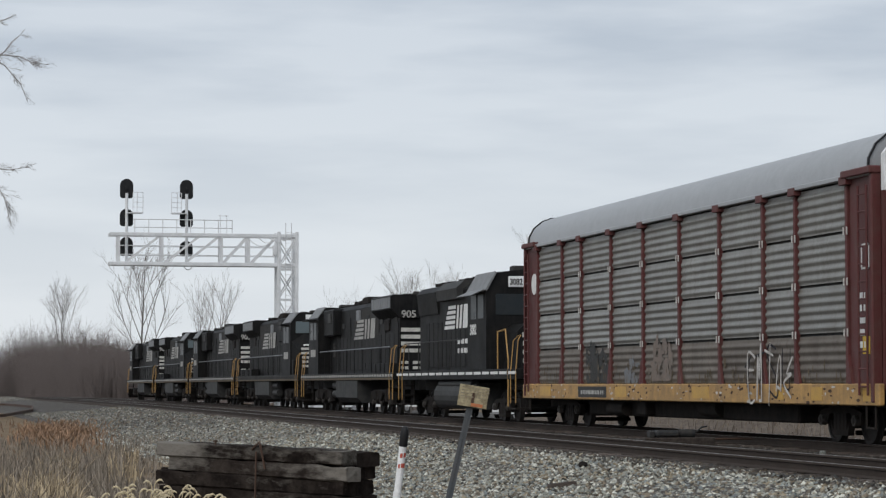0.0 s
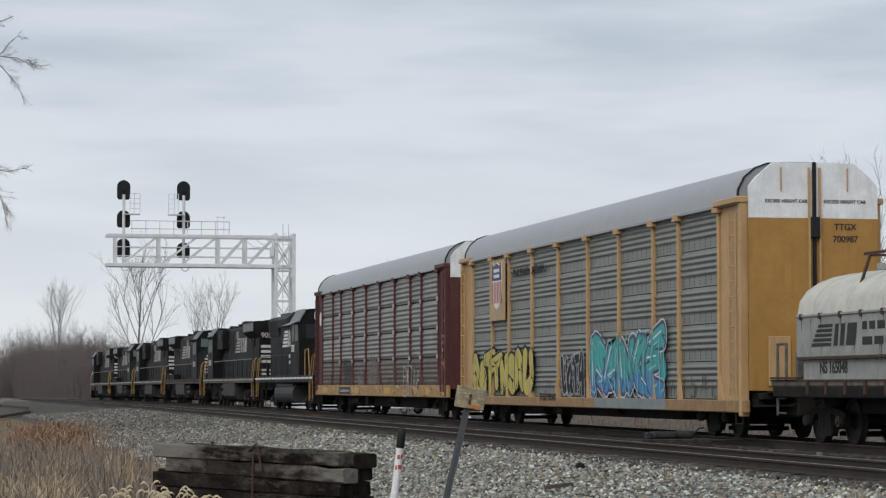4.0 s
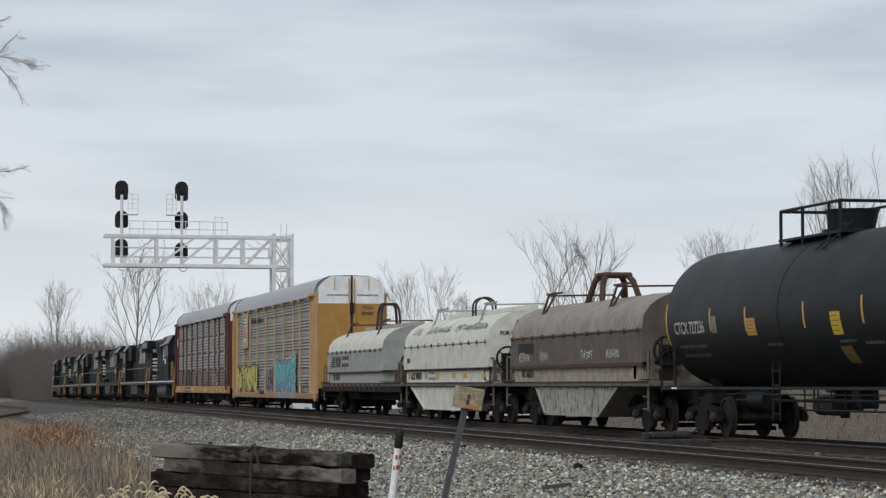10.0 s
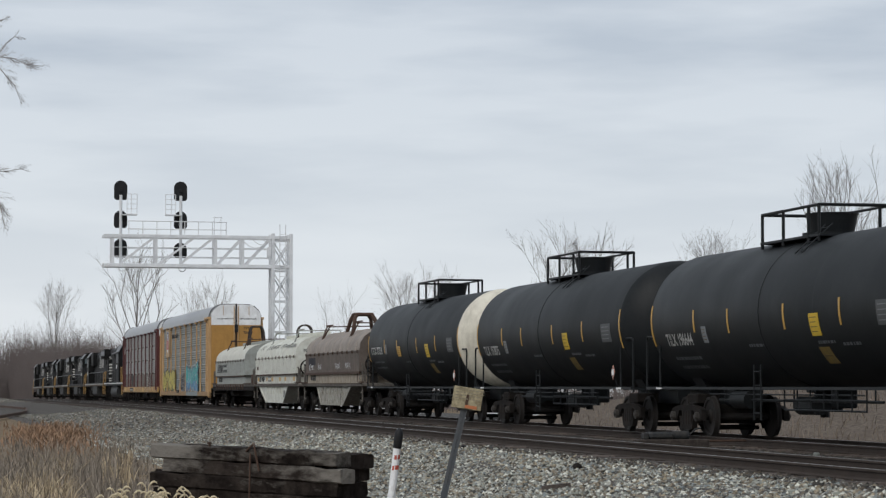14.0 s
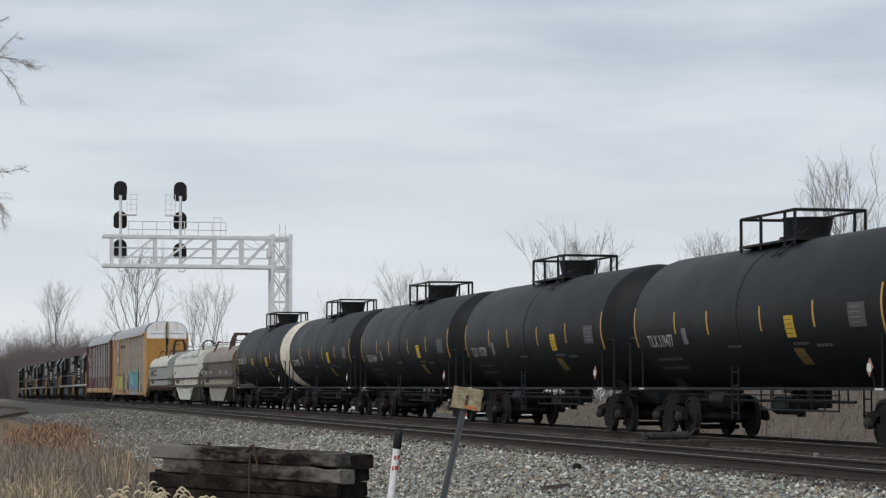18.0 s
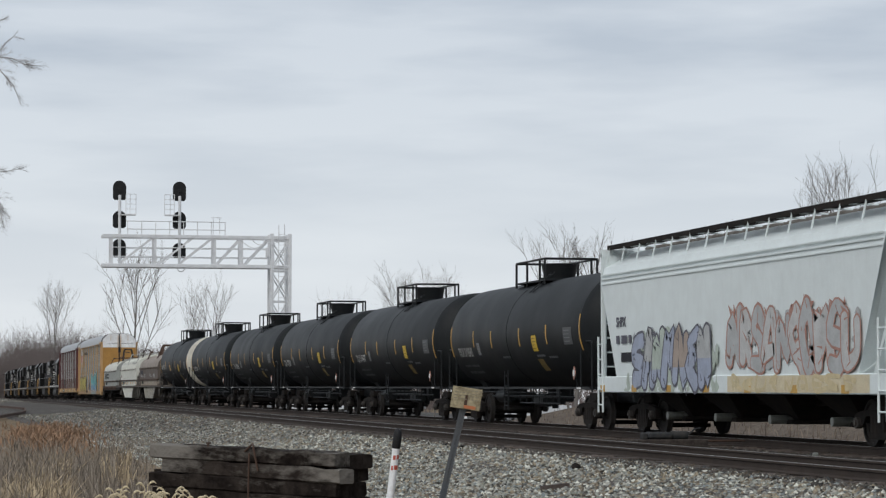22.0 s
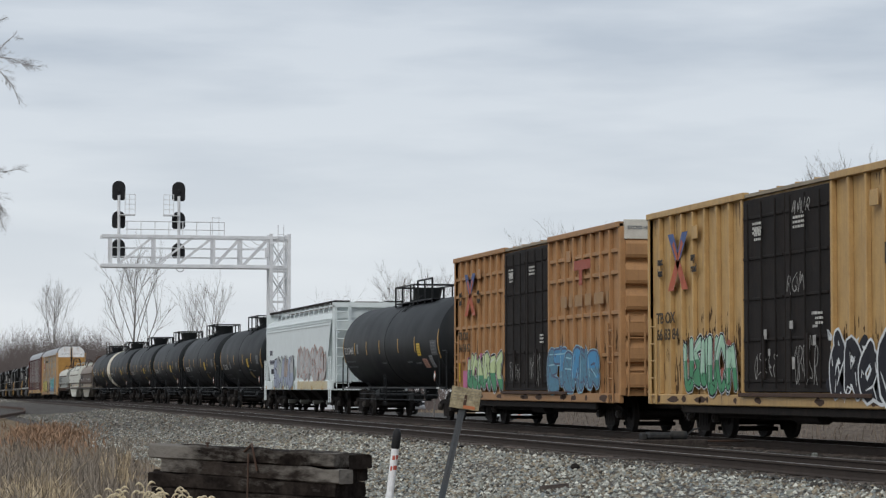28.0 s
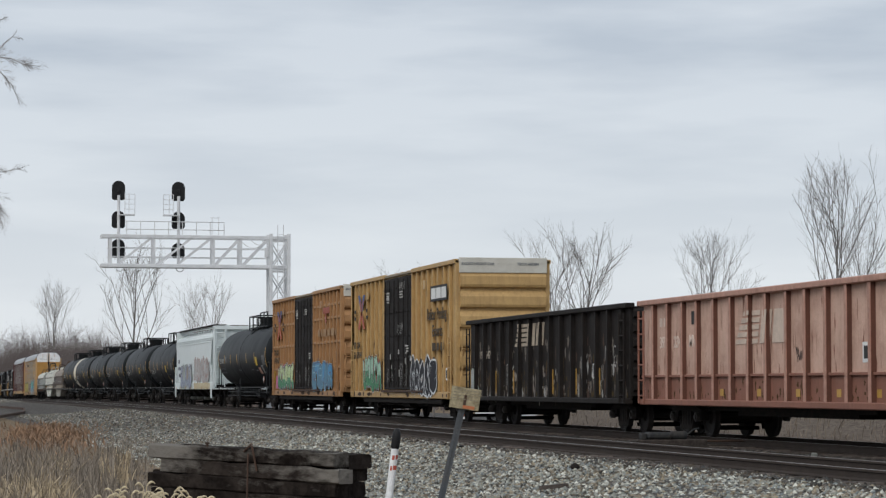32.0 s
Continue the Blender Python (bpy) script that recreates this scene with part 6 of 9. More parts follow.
    part("manway_housing", Mesh().rod((0, 0.1, 4.2), (0, 0.1, 4.34), 0.62, 20).rod((0, 0.1, 4.34), (0, 0.1, 4.72), 0.46, 20, 0.54).rod((0, 0.1, 4.72), (0, 0.1, 4.75), 0.56, 20).rod((0.05, 1.1, 4.2), (0.05, 1.1, 4.4), 0.2, 12), TANK, t, "round valve housing", smooth=True)
    cage = Mesh()
    top = 4.84
    for x in (-0.78, 0.78):
        for a, b in ((0.9, 2.2), (-1.2, -0.6)):
            cage.path([(x, a, 4.1), (x, a, top), (x, b, top), (x, b, 4.1)], 0.035)
        cage.path([(x, -1.2, top), (x, 2.2, top)], 0.03)
    for y in (-1.2, 2.2):
        cage.path([(-0.78, y, top), (0.78, y, top)], 0.035)
    part("platform_railing", cage, TANK, t, "black pipe railing round the platform")
    if extra_cage:
        for x in (-0.78, 0.78):
            c2 = Mesh().path([(x, -1.9, 4.1), (x, -1.9, top + 0.1), (x, -4.4, top + 0.1), (x, -4.4, 4.1)], 0.035)
            c2.path([(x, -3.1, 4.1), (x, -3.1, top + 0.1)], 0.03)
            part("second_railing", c2, TANK, t)
        part("second_platform", Mesh().box(-0.8, 0.8, -4.5, -1.3, 4.2, 4.25), TANK, t)
    # underframe: sill flange line, saddles, end platforms, ladders, brake rigging
    for x in (-1, 1):
        part("side_rail", Mesh().box(*sorted((x * 1.42, x * 1.5)), -half - 0.7, half + 0.7, 1.08, 1.14), TANK, t)
        lad = part("side_ladder", ladder_data(0.42, 1.15, 4, 0.016), TANK, t)
        lad.matrix_basis = pose(x * 1.5, 0.55, 0.45)
        for s in (-1, 1):
            y = s * (half + 0.55)
            part("end_handrail", Mesh().path([(x * 1.45, y - s * 0.85, 1.1), (x * 1.45, y - s * 0.85, 2.25), (x * 1.45, y - s * 0.75, 2.33), (x * 1.45, y + s * 0.15, 2.33), (x * 1.45, y + s * 0.22, 2.25), (x * 1.45, y + s * 0.22, 1.0)], 0.026), TANK, t)
    for s in (-1, 1):
        part("stub_sill", Mesh().box(-0.35, 0.35, *sorted((s * (half - 2.4), s * (half + 0.85))), 0.72, 1.14, 0.02), TANK, t)
        part("end_platform", Mesh().box(-1.45, 1.45, *sorted((s * (half - 0.1), s * (half + 0.85))), 1.06, 1.12), TANK, t)
        part("saddle", Mesh().prism([(-0.6, 1.0), (-0.8, 1.36), (-0.55, 1.24), (0, 1.14), (0.55, 1.24), (0.8, 1.36), (0.6, 1.0)], *sorted((s * (half - 1.4), s * (half - 0.7)))), TANK, t)
        part("white_reporting_tag", Mesh().box(-1.51, -1.5, s * (half - 0.35) - 0.2, s * (half - 0.35) + 0.2, 1.085, 1.125), LETTER, t)
    rig = Mesh().rod((-0.9, -half + 3.0, 0.85), (-0.9, half - 3.0, 0.85), 0.03, 6).rod((-0.4, -0.2, 0.75), (-0.4, 0.9, 0.75), 0.2, 12).box(-0.22, 0.22, -0.7, -0.3, 0.7, 1.1, 0.03).rod((0, -0.1, 0.62), (0, -0.1, 1.1), 0.12, 10)
    for k in range(5):
        y = -half + 3.4 + k * (2 * half - 6.8) / 4
        rig.rod((-0.9, y, 0.85), (-0.9, y, 1.12), 0.02, 5)
    part("brake_rigging", rig, TANK, t)
    frame_m, fa, fb = Mesh(), -half + 2.5, half - 3.0 if extra_cage else -0.9
    for z in (0.68, 0.88):
        frame_m.rod((-1.44, fa, z), (-1.44, fb, z), 0.02, 6)
    for k in range(13 if extra_cage else 7):
        y = fa + k * (fb - fa) / (12 if extra_cage else 6)
        frame_m.rod((-1.44, y, 0.66), (-1.44, y, 1.1), 0.017, 5)
    part("lower_railing", frame_m, TANK, t, "black pipe railing hung below the side")
    if not extra_cage:
        part("bottom_outlet", Mesh().rod((0, 0.6, 0.62), (0, 0.6, 1.2), 0.22, 12).rod((0, 0.6, 0.5), (0, 0.6, 0.62), 0.1, 10).box(-0.3, 0.3, 0.3, 0.9, 1.02, 1.14, 0.02), TANK, t, "bottom outlet valve")
    part("brake_rod", Mesh().rod((-1.2, -half + 3.2, 0.98), (-1.2, half - 3.2, 0.98), 0.016, 5), TANK, t)
    part("brake_reservoir", Mesh().rod((-0.9, half - 5.2, 0.86), (-0.9, half - 4.2, 0.86), 0.2, 12), TANK, t, smooth=True)
    dy = -half + 0.75
    hz = part("hazard_placard", Mesh().prism([(dy - 0.15, 1.5), (dy, 1.68), (dy + 0.15, 1.5), (dy, 1.32)], -1.53, -1.51, "x"), G_ROSE, t, "faded red diamond hazard placard")
    part("white_field", flat(dy + 0.09, dy - 0.09, 1.43, 1.58, 0.004), LETTER, hz, at=(-1.531, 0, 0))
    part("placard_holder", Mesh().rod((-1.4, dy, 1.1), (-1.5, dy, 1.5), 0.02, 6), TANK, hz)
    part("dome_ladder", ladder_data(0.4, 0.9, 4, 0.012), TANK, t).matrix_basis = pose(-1.12, -0.9, 3.86, 0, 48)
    for y in (-half + 1.05, half - 1.05):
        truck(t, y)
    ends(t, half + 1.05)
    return t


def std_stripes(half):
    return [(half - 0.02, 2.1, 3.05), (half * 0.59, 2.36, 2.86), (half * 0.29, 2.30, 2.82), (-half * 0.155, 2.30, 2.82), (-half * 0.55, 2.32, 2.84), (-half + 0.02, 2.1, 3.05)]


YP = "yellow rectangular placard"
GP = "grey data panel"
TANKS = [(-45.25, ("CTCX 727236", 7.2)), (-63.65, ("TILX 197875", 7.1)), (-81.95, ("TILX 196644", 6.8)), (-100.2, ("TILX 197729", 7.1)), (-118.75, ("TILX 319477", 6.85)), (-137.15, ("TILX 319543", 6.9))]
for i, (mid, words) in enumerate(TANKS):
    pl = [(-2.9 + (0.35 if i == 1 else 0), 2.36, 0.5, 0.44, PLACARD, YP), (-6.55, 2.5, 0.85, 0.46, DATAGREY, GP)]
    if i == 0:
        pl.append((1.95, 2.4, 0.55, 0.36, STRIPE, YP))
    pl.append((words[1] - 2.85, 2.3 if i else 2.5, 0.3, 0.36, PALEGREY, "small framed panel"))
    tank_car(mid, 7.8, words, std_stripes(7.8), pl, 40 + i, "dull black tank car with yellow stripes" + (" and a cream-painted rear end" if i == 0 else ""), cream=(-1 if i == 0 else False), low=2.34 if i == 0 else 2.09)


def dribbles(owner, x, y0, y1, z0, z1, n, mat, seed, label, width=0.05, drop=0.3):
    """Ragged upright stains, thickest low down, each a small uneven patch on the sheet."""
    rnd = random.Random(seed)
    m = Mesh()
    for k in range(n):
        y, z = rnd.uniform(y1, y0), z0 + (z1 - z0) * rnd.random() ** 1.7
        w, hh = width * rnd.uniform(0.3, 1.4), drop * rnd.uniform(0.25, 1.1)
        m.add([(x - k * 0.000008, y + w * math.cos(a) * rnd.uniform(0.3, 1.2), max(z0 - 0.02, z + hh * math.sin(a) * rnd.uniform(0.4, 1.2))) for a in [math.tau * q / 13 for q in range(13)]], [tuple(range(13))])
    return tagged(part("grime_stain", m, mat, owner, label), kind="stuff")


# ---------- covered hopper ----------
def hopper_car():
    t, h = vehicle("covered_hopper", "pale grey covered hopper car with faded graffiti along its sill", "hopper car", -146.85, -165.95)
    prof = [(-1.58, 1.35), (-1.6, 3.75), (-1.56, 3.95), (-1.5, 4.15), (-0.75, 4.55), (0.75, 4.55), (1.5, 4.15), (1.56, 3.95), (1.6, 3.75), (1.58, 1.35)]
    hull = Mesh()
    # the ends of the hull slope inwards below
    n = len(prof)
    rings = []
    for y, low in ((-h + 0.25, 0), (h - 0.25, 0)):
        s = -1 if y < 0 else 1
        ring = []
        for x, z in prof:
            ins = max(0.0, 3.5 - z) * 0.62
            ring.append((x, y - s * ins, z))
        rings.append(ring)
    hull.loft(rings)
    part("hull", hull, HOPGREY, t, "smooth pale grey hull")
    for z in (3.72, 3.84, 3.95):
        part("side_crease", Mesh().box(-1.625, -1.585, -h + 0.3, h - 0.3, z - 0.015, z + 0.015).box(1.585, 1.625, -h + 0.3, h - 0.3, z - 0.015, z + 0.015), HOPGREY, t)
    for x in (-1, 1):
        part("side_sill", Mesh().box(*sorted((x * 1.5, x * 1.62)), -h + 0.05, h - 0.05, 1.0, 1.4, 0.02), HOPGREY, t)
    for k in range(7):
        y = h - 0.25 - k * 2.75
        part("orange_patch", flat(y, y - 0.4, 1.02, 1.18, 0.006), STRIPE, t, at=(-1.622, 0, 0))
    part("cream_paint", flat(-0.6, -8.6, 1.03, 1.37, 0.004), paint("hopper_sill_cream", (0.60, 0.53, 0.37), 0.6, scale=3, dirty=0.4, dirt=(0.48, 0.33, 0.2)), t, "cream spray-painted stretch of the sill", at=(-1.621, 0, 0))
    # running boards and hatches on the roof
    for x in (-1, 1):
        bm_ = Mesh()
        for k in range(4):
            bm_.box(*sorted((x * (0.80 + k * 0.15), x * (0.91 + k * 0.15))), -h + 0.1, h - 0.1, 4.66, 4.70)
        bm_.box(*sorted((x * 1.36, x * 1.39)), -h + 0.1, h - 0.1, 4.60, 4.72)
        part("running_board", bm_, GRIME, t, "dark steel grating roof walkway")
        bm_ = Mesh()
        for k in range(15):
            y = -h + 0.3 + k * (2 * h - 0.6) / 14
            bm_.bar((x * 1.37, y, 4.66), (x * 1.47, y, 4.24), 0.03, 0.03)
            bm_.bar((x * 0.6, y, 4.64), (x * 1.36, y, 4.64), 0.03, 0.03)
        tagged(part("walkway_support", bm_, HOPGREY, t), kind="stuff")
    for k in range(9):
        y = -h + 1.3 + k * (2 * h - 2.6) / 8
        part("hatch", Mesh().box(-0.5, 0.5, y - 0.85, y + 0.85, 4.55, 4.68, 0.03), COILDECK, t)
    # end frames: posts, ladders, slope sheet
    for s in (-1, 1):
        ye = s * (h - 0.05)
        m = Mesh()
        for x in (-1.5, -0.82, 0.82, 1.5):
            m.box(x - 0.05, x + 0.05, *sorted((ye, ye - s * 0.1)), 1.3, 4.5)
        m.box(-1.55, 1.55, *sorted((ye, ye - s * 0.12)), 4.42, 4.62)
        part("end_frame", m, HOPGREY, t)
        part("end_sheet", Mesh().add([(-1.5, s * (h - 0.3), 4.45), (1.5, s * (h - 0.3), 4.45), (1.5, s * (h - 0.3), 3.5), (-1.5, s * (h - 0.3), 3.5), (1.4, s * (h - 1.65), 1.4), (-1.4, s * (h - 1.65), 1.4)], [(0, 1, 2, 3), (3, 2, 4, 5)]), HOPGREY, t)
        part("end_platform", Mesh().box(-1.5, 1.5, *sorted((ye, ye - s * 1.5)), 1.0, 1.06), HOPGREY, t)
        for x in (-1, 1):
            lad = part("ladder", ladder_data(0.5, 3.3, 9, 0.02), HOPGREY, t)
            lad.matrix_basis = pose(x * 1.15, ye + s * 0.06, 1.1, 0, 0, 90)
            lad = part("side_ladder", ladder_data(0.4, 1.9, 5, 0.02), HOPGREY, t)
            lad.matrix_basis = pose(x * 1.63, s * (h - 0.3), 0.5)
        part("slope_brace", Mesh().bar((-1.3, ye, 3.4), (-1.3, ye - s * 1.5, 1.1), 0.1, 0.1).bar((1.3, ye, 3.4), (1.3, ye - s * 1.5, 1.1), 0.1, 0.1), HOPGREY, t)
    for k in range(4):
        y = -h + 4.2 + k * (2 * h - 8.4) / 3
        m = Mesh().loft([[(-1.45, y - 1.3, 1.3), (1.45, y - 1.3, 1.3), (1.45, y + 1.3, 1.3), (-1.45, y + 1.3, 1.3)], [(-0.55, y - 0.35, 0.42), (0.55, y - 0.35, 0.42), (0.55, y + 0.35, 0.42), (-0.55, y + 0.35, 0.42)]])
        m.box(-0.75, 0.75, y - 0.4, y + 0.4, 0.36, 0.46, 0.02)
        part("outlet_bay", m, GRIME, t, "grimy discharge chute")
        part("outlet_gate", Mesh().rod((-1.1, y, 0.46), (-0.6, y, 0.46), 0.095, 10), GALV2, t, "pale discharge gate shaft")
    part("centre_sill", Mesh().box(-0.35, 0.35, -h, h, 0.75, 1.05), GRIME, t)
    sprayed(t, -1.627, 6.4, 0.5, 1.1, 2.55, 7, [G_PERI, G_GREY, G_SAGE, G_PERI, G_DUN], LILACDARK, 64, 0.24, None, lower=G_PERI, cloud=G_SAGE, label="pale blue and grey graffiti with dark outlines")
    dribbles(t, -1.6255, 7.4, -0.2, 1.05, 1.9, 46, G_SAGE, 411, "faded sage-green overspray", 0.22, 0.34)
    sprayed(t, -1.608, -0.7, -8.1, 1.42, 2.8, 10, [G_GREY, G_PALE], G_ROSE, 93, 0.26, None, cloud=G_GREY, label="grey graffiti with rusty red outlines")
    sprayed(t, -1.63, -0.7, -8.0, 1.08, 1.36, 9, [G_BUFF], G_ROSE, 58, 0.1, None, label="cream lower part of the graffiti")
    part("lettering", lettering("SHPX", 0.25, LILACDARK), None, t, at=(-1.612, 7.9, 2.62))
    part("small_print", marks(1, 0.2, LILACDARK, 21, 1.3), LILACDARK, t, at=(-1.612, 7.9, 2.2))
    part("dark_tag", flat(7.5, 6.6, 1.75, 1.98, 0.006), G_BLACK, t, at=(-1.6, 0, 0))
    for y in (-h + 2.0, h - 2.0):
        truck(t, y)
    ends(t, h + 0.35)


hopper_car()
tank_car(-177.6, 9.0, ("TILX 304608", 8.7), [(9.0, 2.1, 3.05), (6.5, 2.36, 2.86), (4.0, 2.36, 2.86), (1.4, 2.36, 2.86), (-2.15, 2.36, 2.86), (-5.1, 2.34, 2.86), (-8.98, 2.1, 3.05)],
         [(-5.7, 2.42, 0.56, 0.42, PLACARD, YP), (-8.2, 2.45, 0.95, 0.5, DATAGREY, GP), (5.9, 2.6, 0.3, 0.36, PALEGREY, "small framed panel"), (-6.3, 1.95, 0.7, 0.3, G_RUST, "faded pink and blue sticker"), (-7.4, 2.0, 0.5, 0.4, PALEGREY, "small framed panel")], 77,
         "long black tank car with two railed top platforms", extra_cage=True, low=2.42)


# ---------- boxcars ----------
CROSSBLUE, CROSSRED = paint("emblem_blue", (0.06, 0.10, 0.24), 0.6, bump=0), paint("emblem_orange_red", (0.42, 0.10, 0.05), 0.6, bump=0)
GHOSTINK = paint("faded_brown_lettering", (0.055, 0.04, 0.025), 0.7, scale=5, dirty=0.25, dirt=(0.2, 0.13, 0.05), bump=0)
DUSTBAND = paint("dusty_white_band", (0.56, 0.54, 0.48), 0.6, scale=1.0, dirty=0.5, dirt=(0.36, 0.33, 0.27), gloss=0.3)
ROOFDUST = paint("dusty_boxcar_roof", (0.30, 0.25, 0.18), 0.7, dirty=0.5, streak=0.2)
SOOT = paint("brown_soot", (0.10, 0.062, 0.035), 0.9, scale=6, vary=0.4, dirty=0.5, dirt=(0.05, 0.034, 0.024), bump=0, gloss=0.05)
def boxcar(y_front, y_rear, mat, label, banded):
    t, h = vehicle("boxcar", label, "boxcar", y_front, y_rear, "boxcars")
    top, base = 5.12, 0.92
    d0, d1 = 2.62, -2.38
    body = part("body", Mesh().box(-1.46, 1.46, -h + 0.1, h - 0.1, base, top), mat, t)
    part("roof", Mesh().prism([(-1.56, top), (-1.56, top + 0.07), (0, top + 0.15), (1.56, top + 0.07), (1.56, top)], -h + 0.05, h - 0.05), ROOFDUST, t, "dusty galvanised roof")
    for k in range(18):
        y = -h + 0.5 + k * (2 * h - 1.0) / 17
        part("roof_seam", Mesh().bar((-1.55, y, top + 0.08), (0, y, top + 0.16), 0.06, 0.04).bar((1.55, y, top + 0.08), (0, y, top + 0.16), 0.06, 0.04), mat, t)
    for s in (-1, 1):
        # raised eave above the outer thirds
        lo, hi = sorted((s * 2.5 if s > 0 else -2.5, s * (h - 0.05)))
        part("eave_cap", Mesh().box(-1.6, -1.46, lo, hi, top - 0.02, top + 0.12, 0.01).box(1.46, 1.6, lo, hi, top - 0.02, top + 0.12, 0.01), mat, t)
    for x in (-1, 1):
        part("side_sill", Mesh().box(*sorted((x * 1.45, x * 1.58)), -h + 0.1, h - 0.1, base - 0.18, base + 0.06, 0.02), mat, t, "rusty side sill")
        part("sill_channel", Mesh().box(*sorted((x * 1.4, x * 1.5)), -h + 2.5, h - 2.5, base - 0.36, base - 0.18, 0.02), GRIME, t)
        for a, b in ((h - 0.15, d0 + 0.1), (d1 - 0.1, -h + 0.15)):
            n = 8
            for k in range(n + 1):
                y = a + (b - a) * k / n
                part("side_post", Mesh().box(*sorted((x * 1.455, x * 1.57)), y - 0.05, y + 0.05, base + 0.06, top - 0.02, 0.015), mat, t)
            if banded:
                for z in (1.95, 3.0, 4.0, 4.55):
                    part("side_band", Mesh().box(*sorted((x * 1.455, x * 1.53)), b, a, z - 0.05, z + 0.05, 0.01), mat, t)
        # two plug doors
        for ya, yb in ((d0, 0.12), (0.08, d1)):
            d = part("plug_door", Mesh().box(*sorted((x * 1.45, x * 1.55)), yb, ya, base + 0.12, top - 0.06, 0.015), GONBLACK, t, "black plug door")
            for k in range(5):
                z = base + 0.35 + k * 0.85
                part("door_rib", Mesh().box(*sorted((x * 1.55, x * 1.58)), yb + 0.06, ya - 0.06, z - 0.03, z + 0.03, 0.008), GONBLACK, d)
            for k in range(3):
                y = yb + (ya - yb) * (k + 0.5) / 3
                part("lock_rod", Mesh().rod((x * 1.6, y, base + 0.2), (x * 1.6, y, top - 0.15), 0.02, 6), GONBLACK, d)
            part("door_handle", Mesh().box(*sorted((x * 1.58, x * 1.63)), (ya + yb) / 2 - 0.2, (ya + yb) / 2 - 0.1, 1.3, 2.2, 0.01), GONBLACK, d)
        part("door_track", Mesh().box(*sorted((x * 1.5, x * 1.66)), d1 - 2.2, d0 + 0.1, base + 0.02, base + 0.1, 0.01), RUST, t, "rusty lower door track")
    # ends with deep horizontal ribs
    for s in (-1, 1):
        ye = s * (h - 0.1)
        for k in range(6):
            z = base + 0.12 + k * 0.645
            m = Mesh().prism([(ye, z + 0.05), (ye + s * 0.13, z + 0.08), (ye + s * 0.16, z + 0.16), (ye + s * 0.15, z + 0.42), (ye + s * 0.04, z + 0.58), (ye, z + 0.62)], -1.42, 1.42, "x")
            part("end_rib", m, mat, t)
        part("end_top", Mesh().box(-1.45, 1.45, *sorted((ye, ye + s * 0.12)), 4.80, top + 0.17, 0.01), DUSTBAND, t, "off-white excess-height band")
        for x in (-1, 1):
            part("corner_post", Mesh().box(*sorted((x * 1.4, x * 1.56)), *sorted((ye - s * 0.1, ye + s * 0.06)), base, top, 0.02), mat, t)
            lad = part("side_ladder", ladder_data(0.42, 2.0, 5, 0.02), mat, t)
            lad.matrix_basis = pose(x * 1.62, s * (h - 0.7), 0.75)
            lad = part("end_ladder", ladder_data(0.42, 2.0, 5, 0.02), mat, t)
            lad.matrix_basis = pose(x * 1.15, ye + s * 0.14, 0.95, 0, 0, 90)
        part("crossover_platform", Mesh().box(-0.9, 0.9, *sorted((ye + s * 0.05, ye + s * 0.4)), 1.0, 1.05), mat, t)
    part("lettering", cross_lettering("EXCESS HEIGHT CAR", 0.085, PALEGREY), None, t, at=(-1.38, -h - 0.03, 5.05))
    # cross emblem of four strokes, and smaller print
    em = Mesh()
    ey = 7.05
    for sx in (-1, 1):
        em.add([(-1.586, ey + sx * 0.32, 4.66), (-1.586, ey + sx * 0.76, 4.66), (-1.586, ey + sx * 0.14, 4.0), (-1.586, ey - sx * 0.18, 4.0)], [(0, 1, 2, 3)])
    part("cross_emblem", em, CROSSBLUE, t, "blue and red cross-shaped emblem")
    em = Mesh()
    for sx in (-1, 1):
        em.add([(-1.587, ey + sx * 0.32, 3.35), (-1.587, ey + sx * 0.76, 3.35), (-1.587, ey + sx * 0.14, 4.02), (-1.587, ey - sx * 0.18, 4.02)], [(0, 1, 2, 3)])
        em.add([(-1.5875, ey + sx * 0.40, 4.4), (-1.5875, ey + sx * 0.28, 4.5), (-1.5875, ey - sx * 0.02, 4.1), (-1.5875, ey + sx * 0.06, 4.0)], [(0, 1, 2, 3)])
    part("cross_emblem_lower", em, CROSSRED, t)
    part("lettering", lettering("next", 0.2, INK, squeeze=0.8), None, t, at=(-1.585, 8.6, 3.98))
    part("lettering", lettering("load", 0.2, INK, squeeze=0.8), None, t, at=(-1.585, 8.6, 3.72))
    part("lettering", lettering("any", 0.2, INK, squeeze=0.8), None, t, at=(-1.585, 6.1, 3.98))
    part("lettering", lettering("road", 0.2, INK, squeeze=0.8), None, t, at=(-1.585, 6.1, 3.72))
    part("lettering", lettering("TB OX", 0.26, GHOSTINK, squeeze=1.35), None, t, at=(-1.585, 8.7, 2.62))
    for q, (y, z, w) in enumerate(((1.85, 4.5, 0.55), (-0.55, 4.48, 0.62), (1.75, 4.36, 0.4), (-1.75, 2.55, 0.4))):
        part("small_print", marks(3, 0.05, BARWHITE, 60 + q, w), BARWHITE, t, at=(-1.615, y, z))
    sprayed(t, -1.588, 1.9, 0.5, 1.3, 1.9, 5, [DUSTYWHITE], DUSTYWHITE, int(h * 100), 0.022, None, label="thin pale scrawl")
    sprayed(t, -1.588, -0.5, -1.8, 1.2, 2.1, 5, [DUSTYWHITE], DUSTYWHITE, int(h * 101), 0.022, None, label="thin pale scrawl")
    part("placard_board", Mesh().box(-1.6, -1.57, 5.6, 6.0, 4.45, 4.75, 0.01), mat, t)
    part("placard_board", Mesh().box(-1.6, -1.57, -4.9, -4.5, 4.45, 4.75, 0.01), mat, t)
    rnd = random.Random(int(h * 1000) + banded)
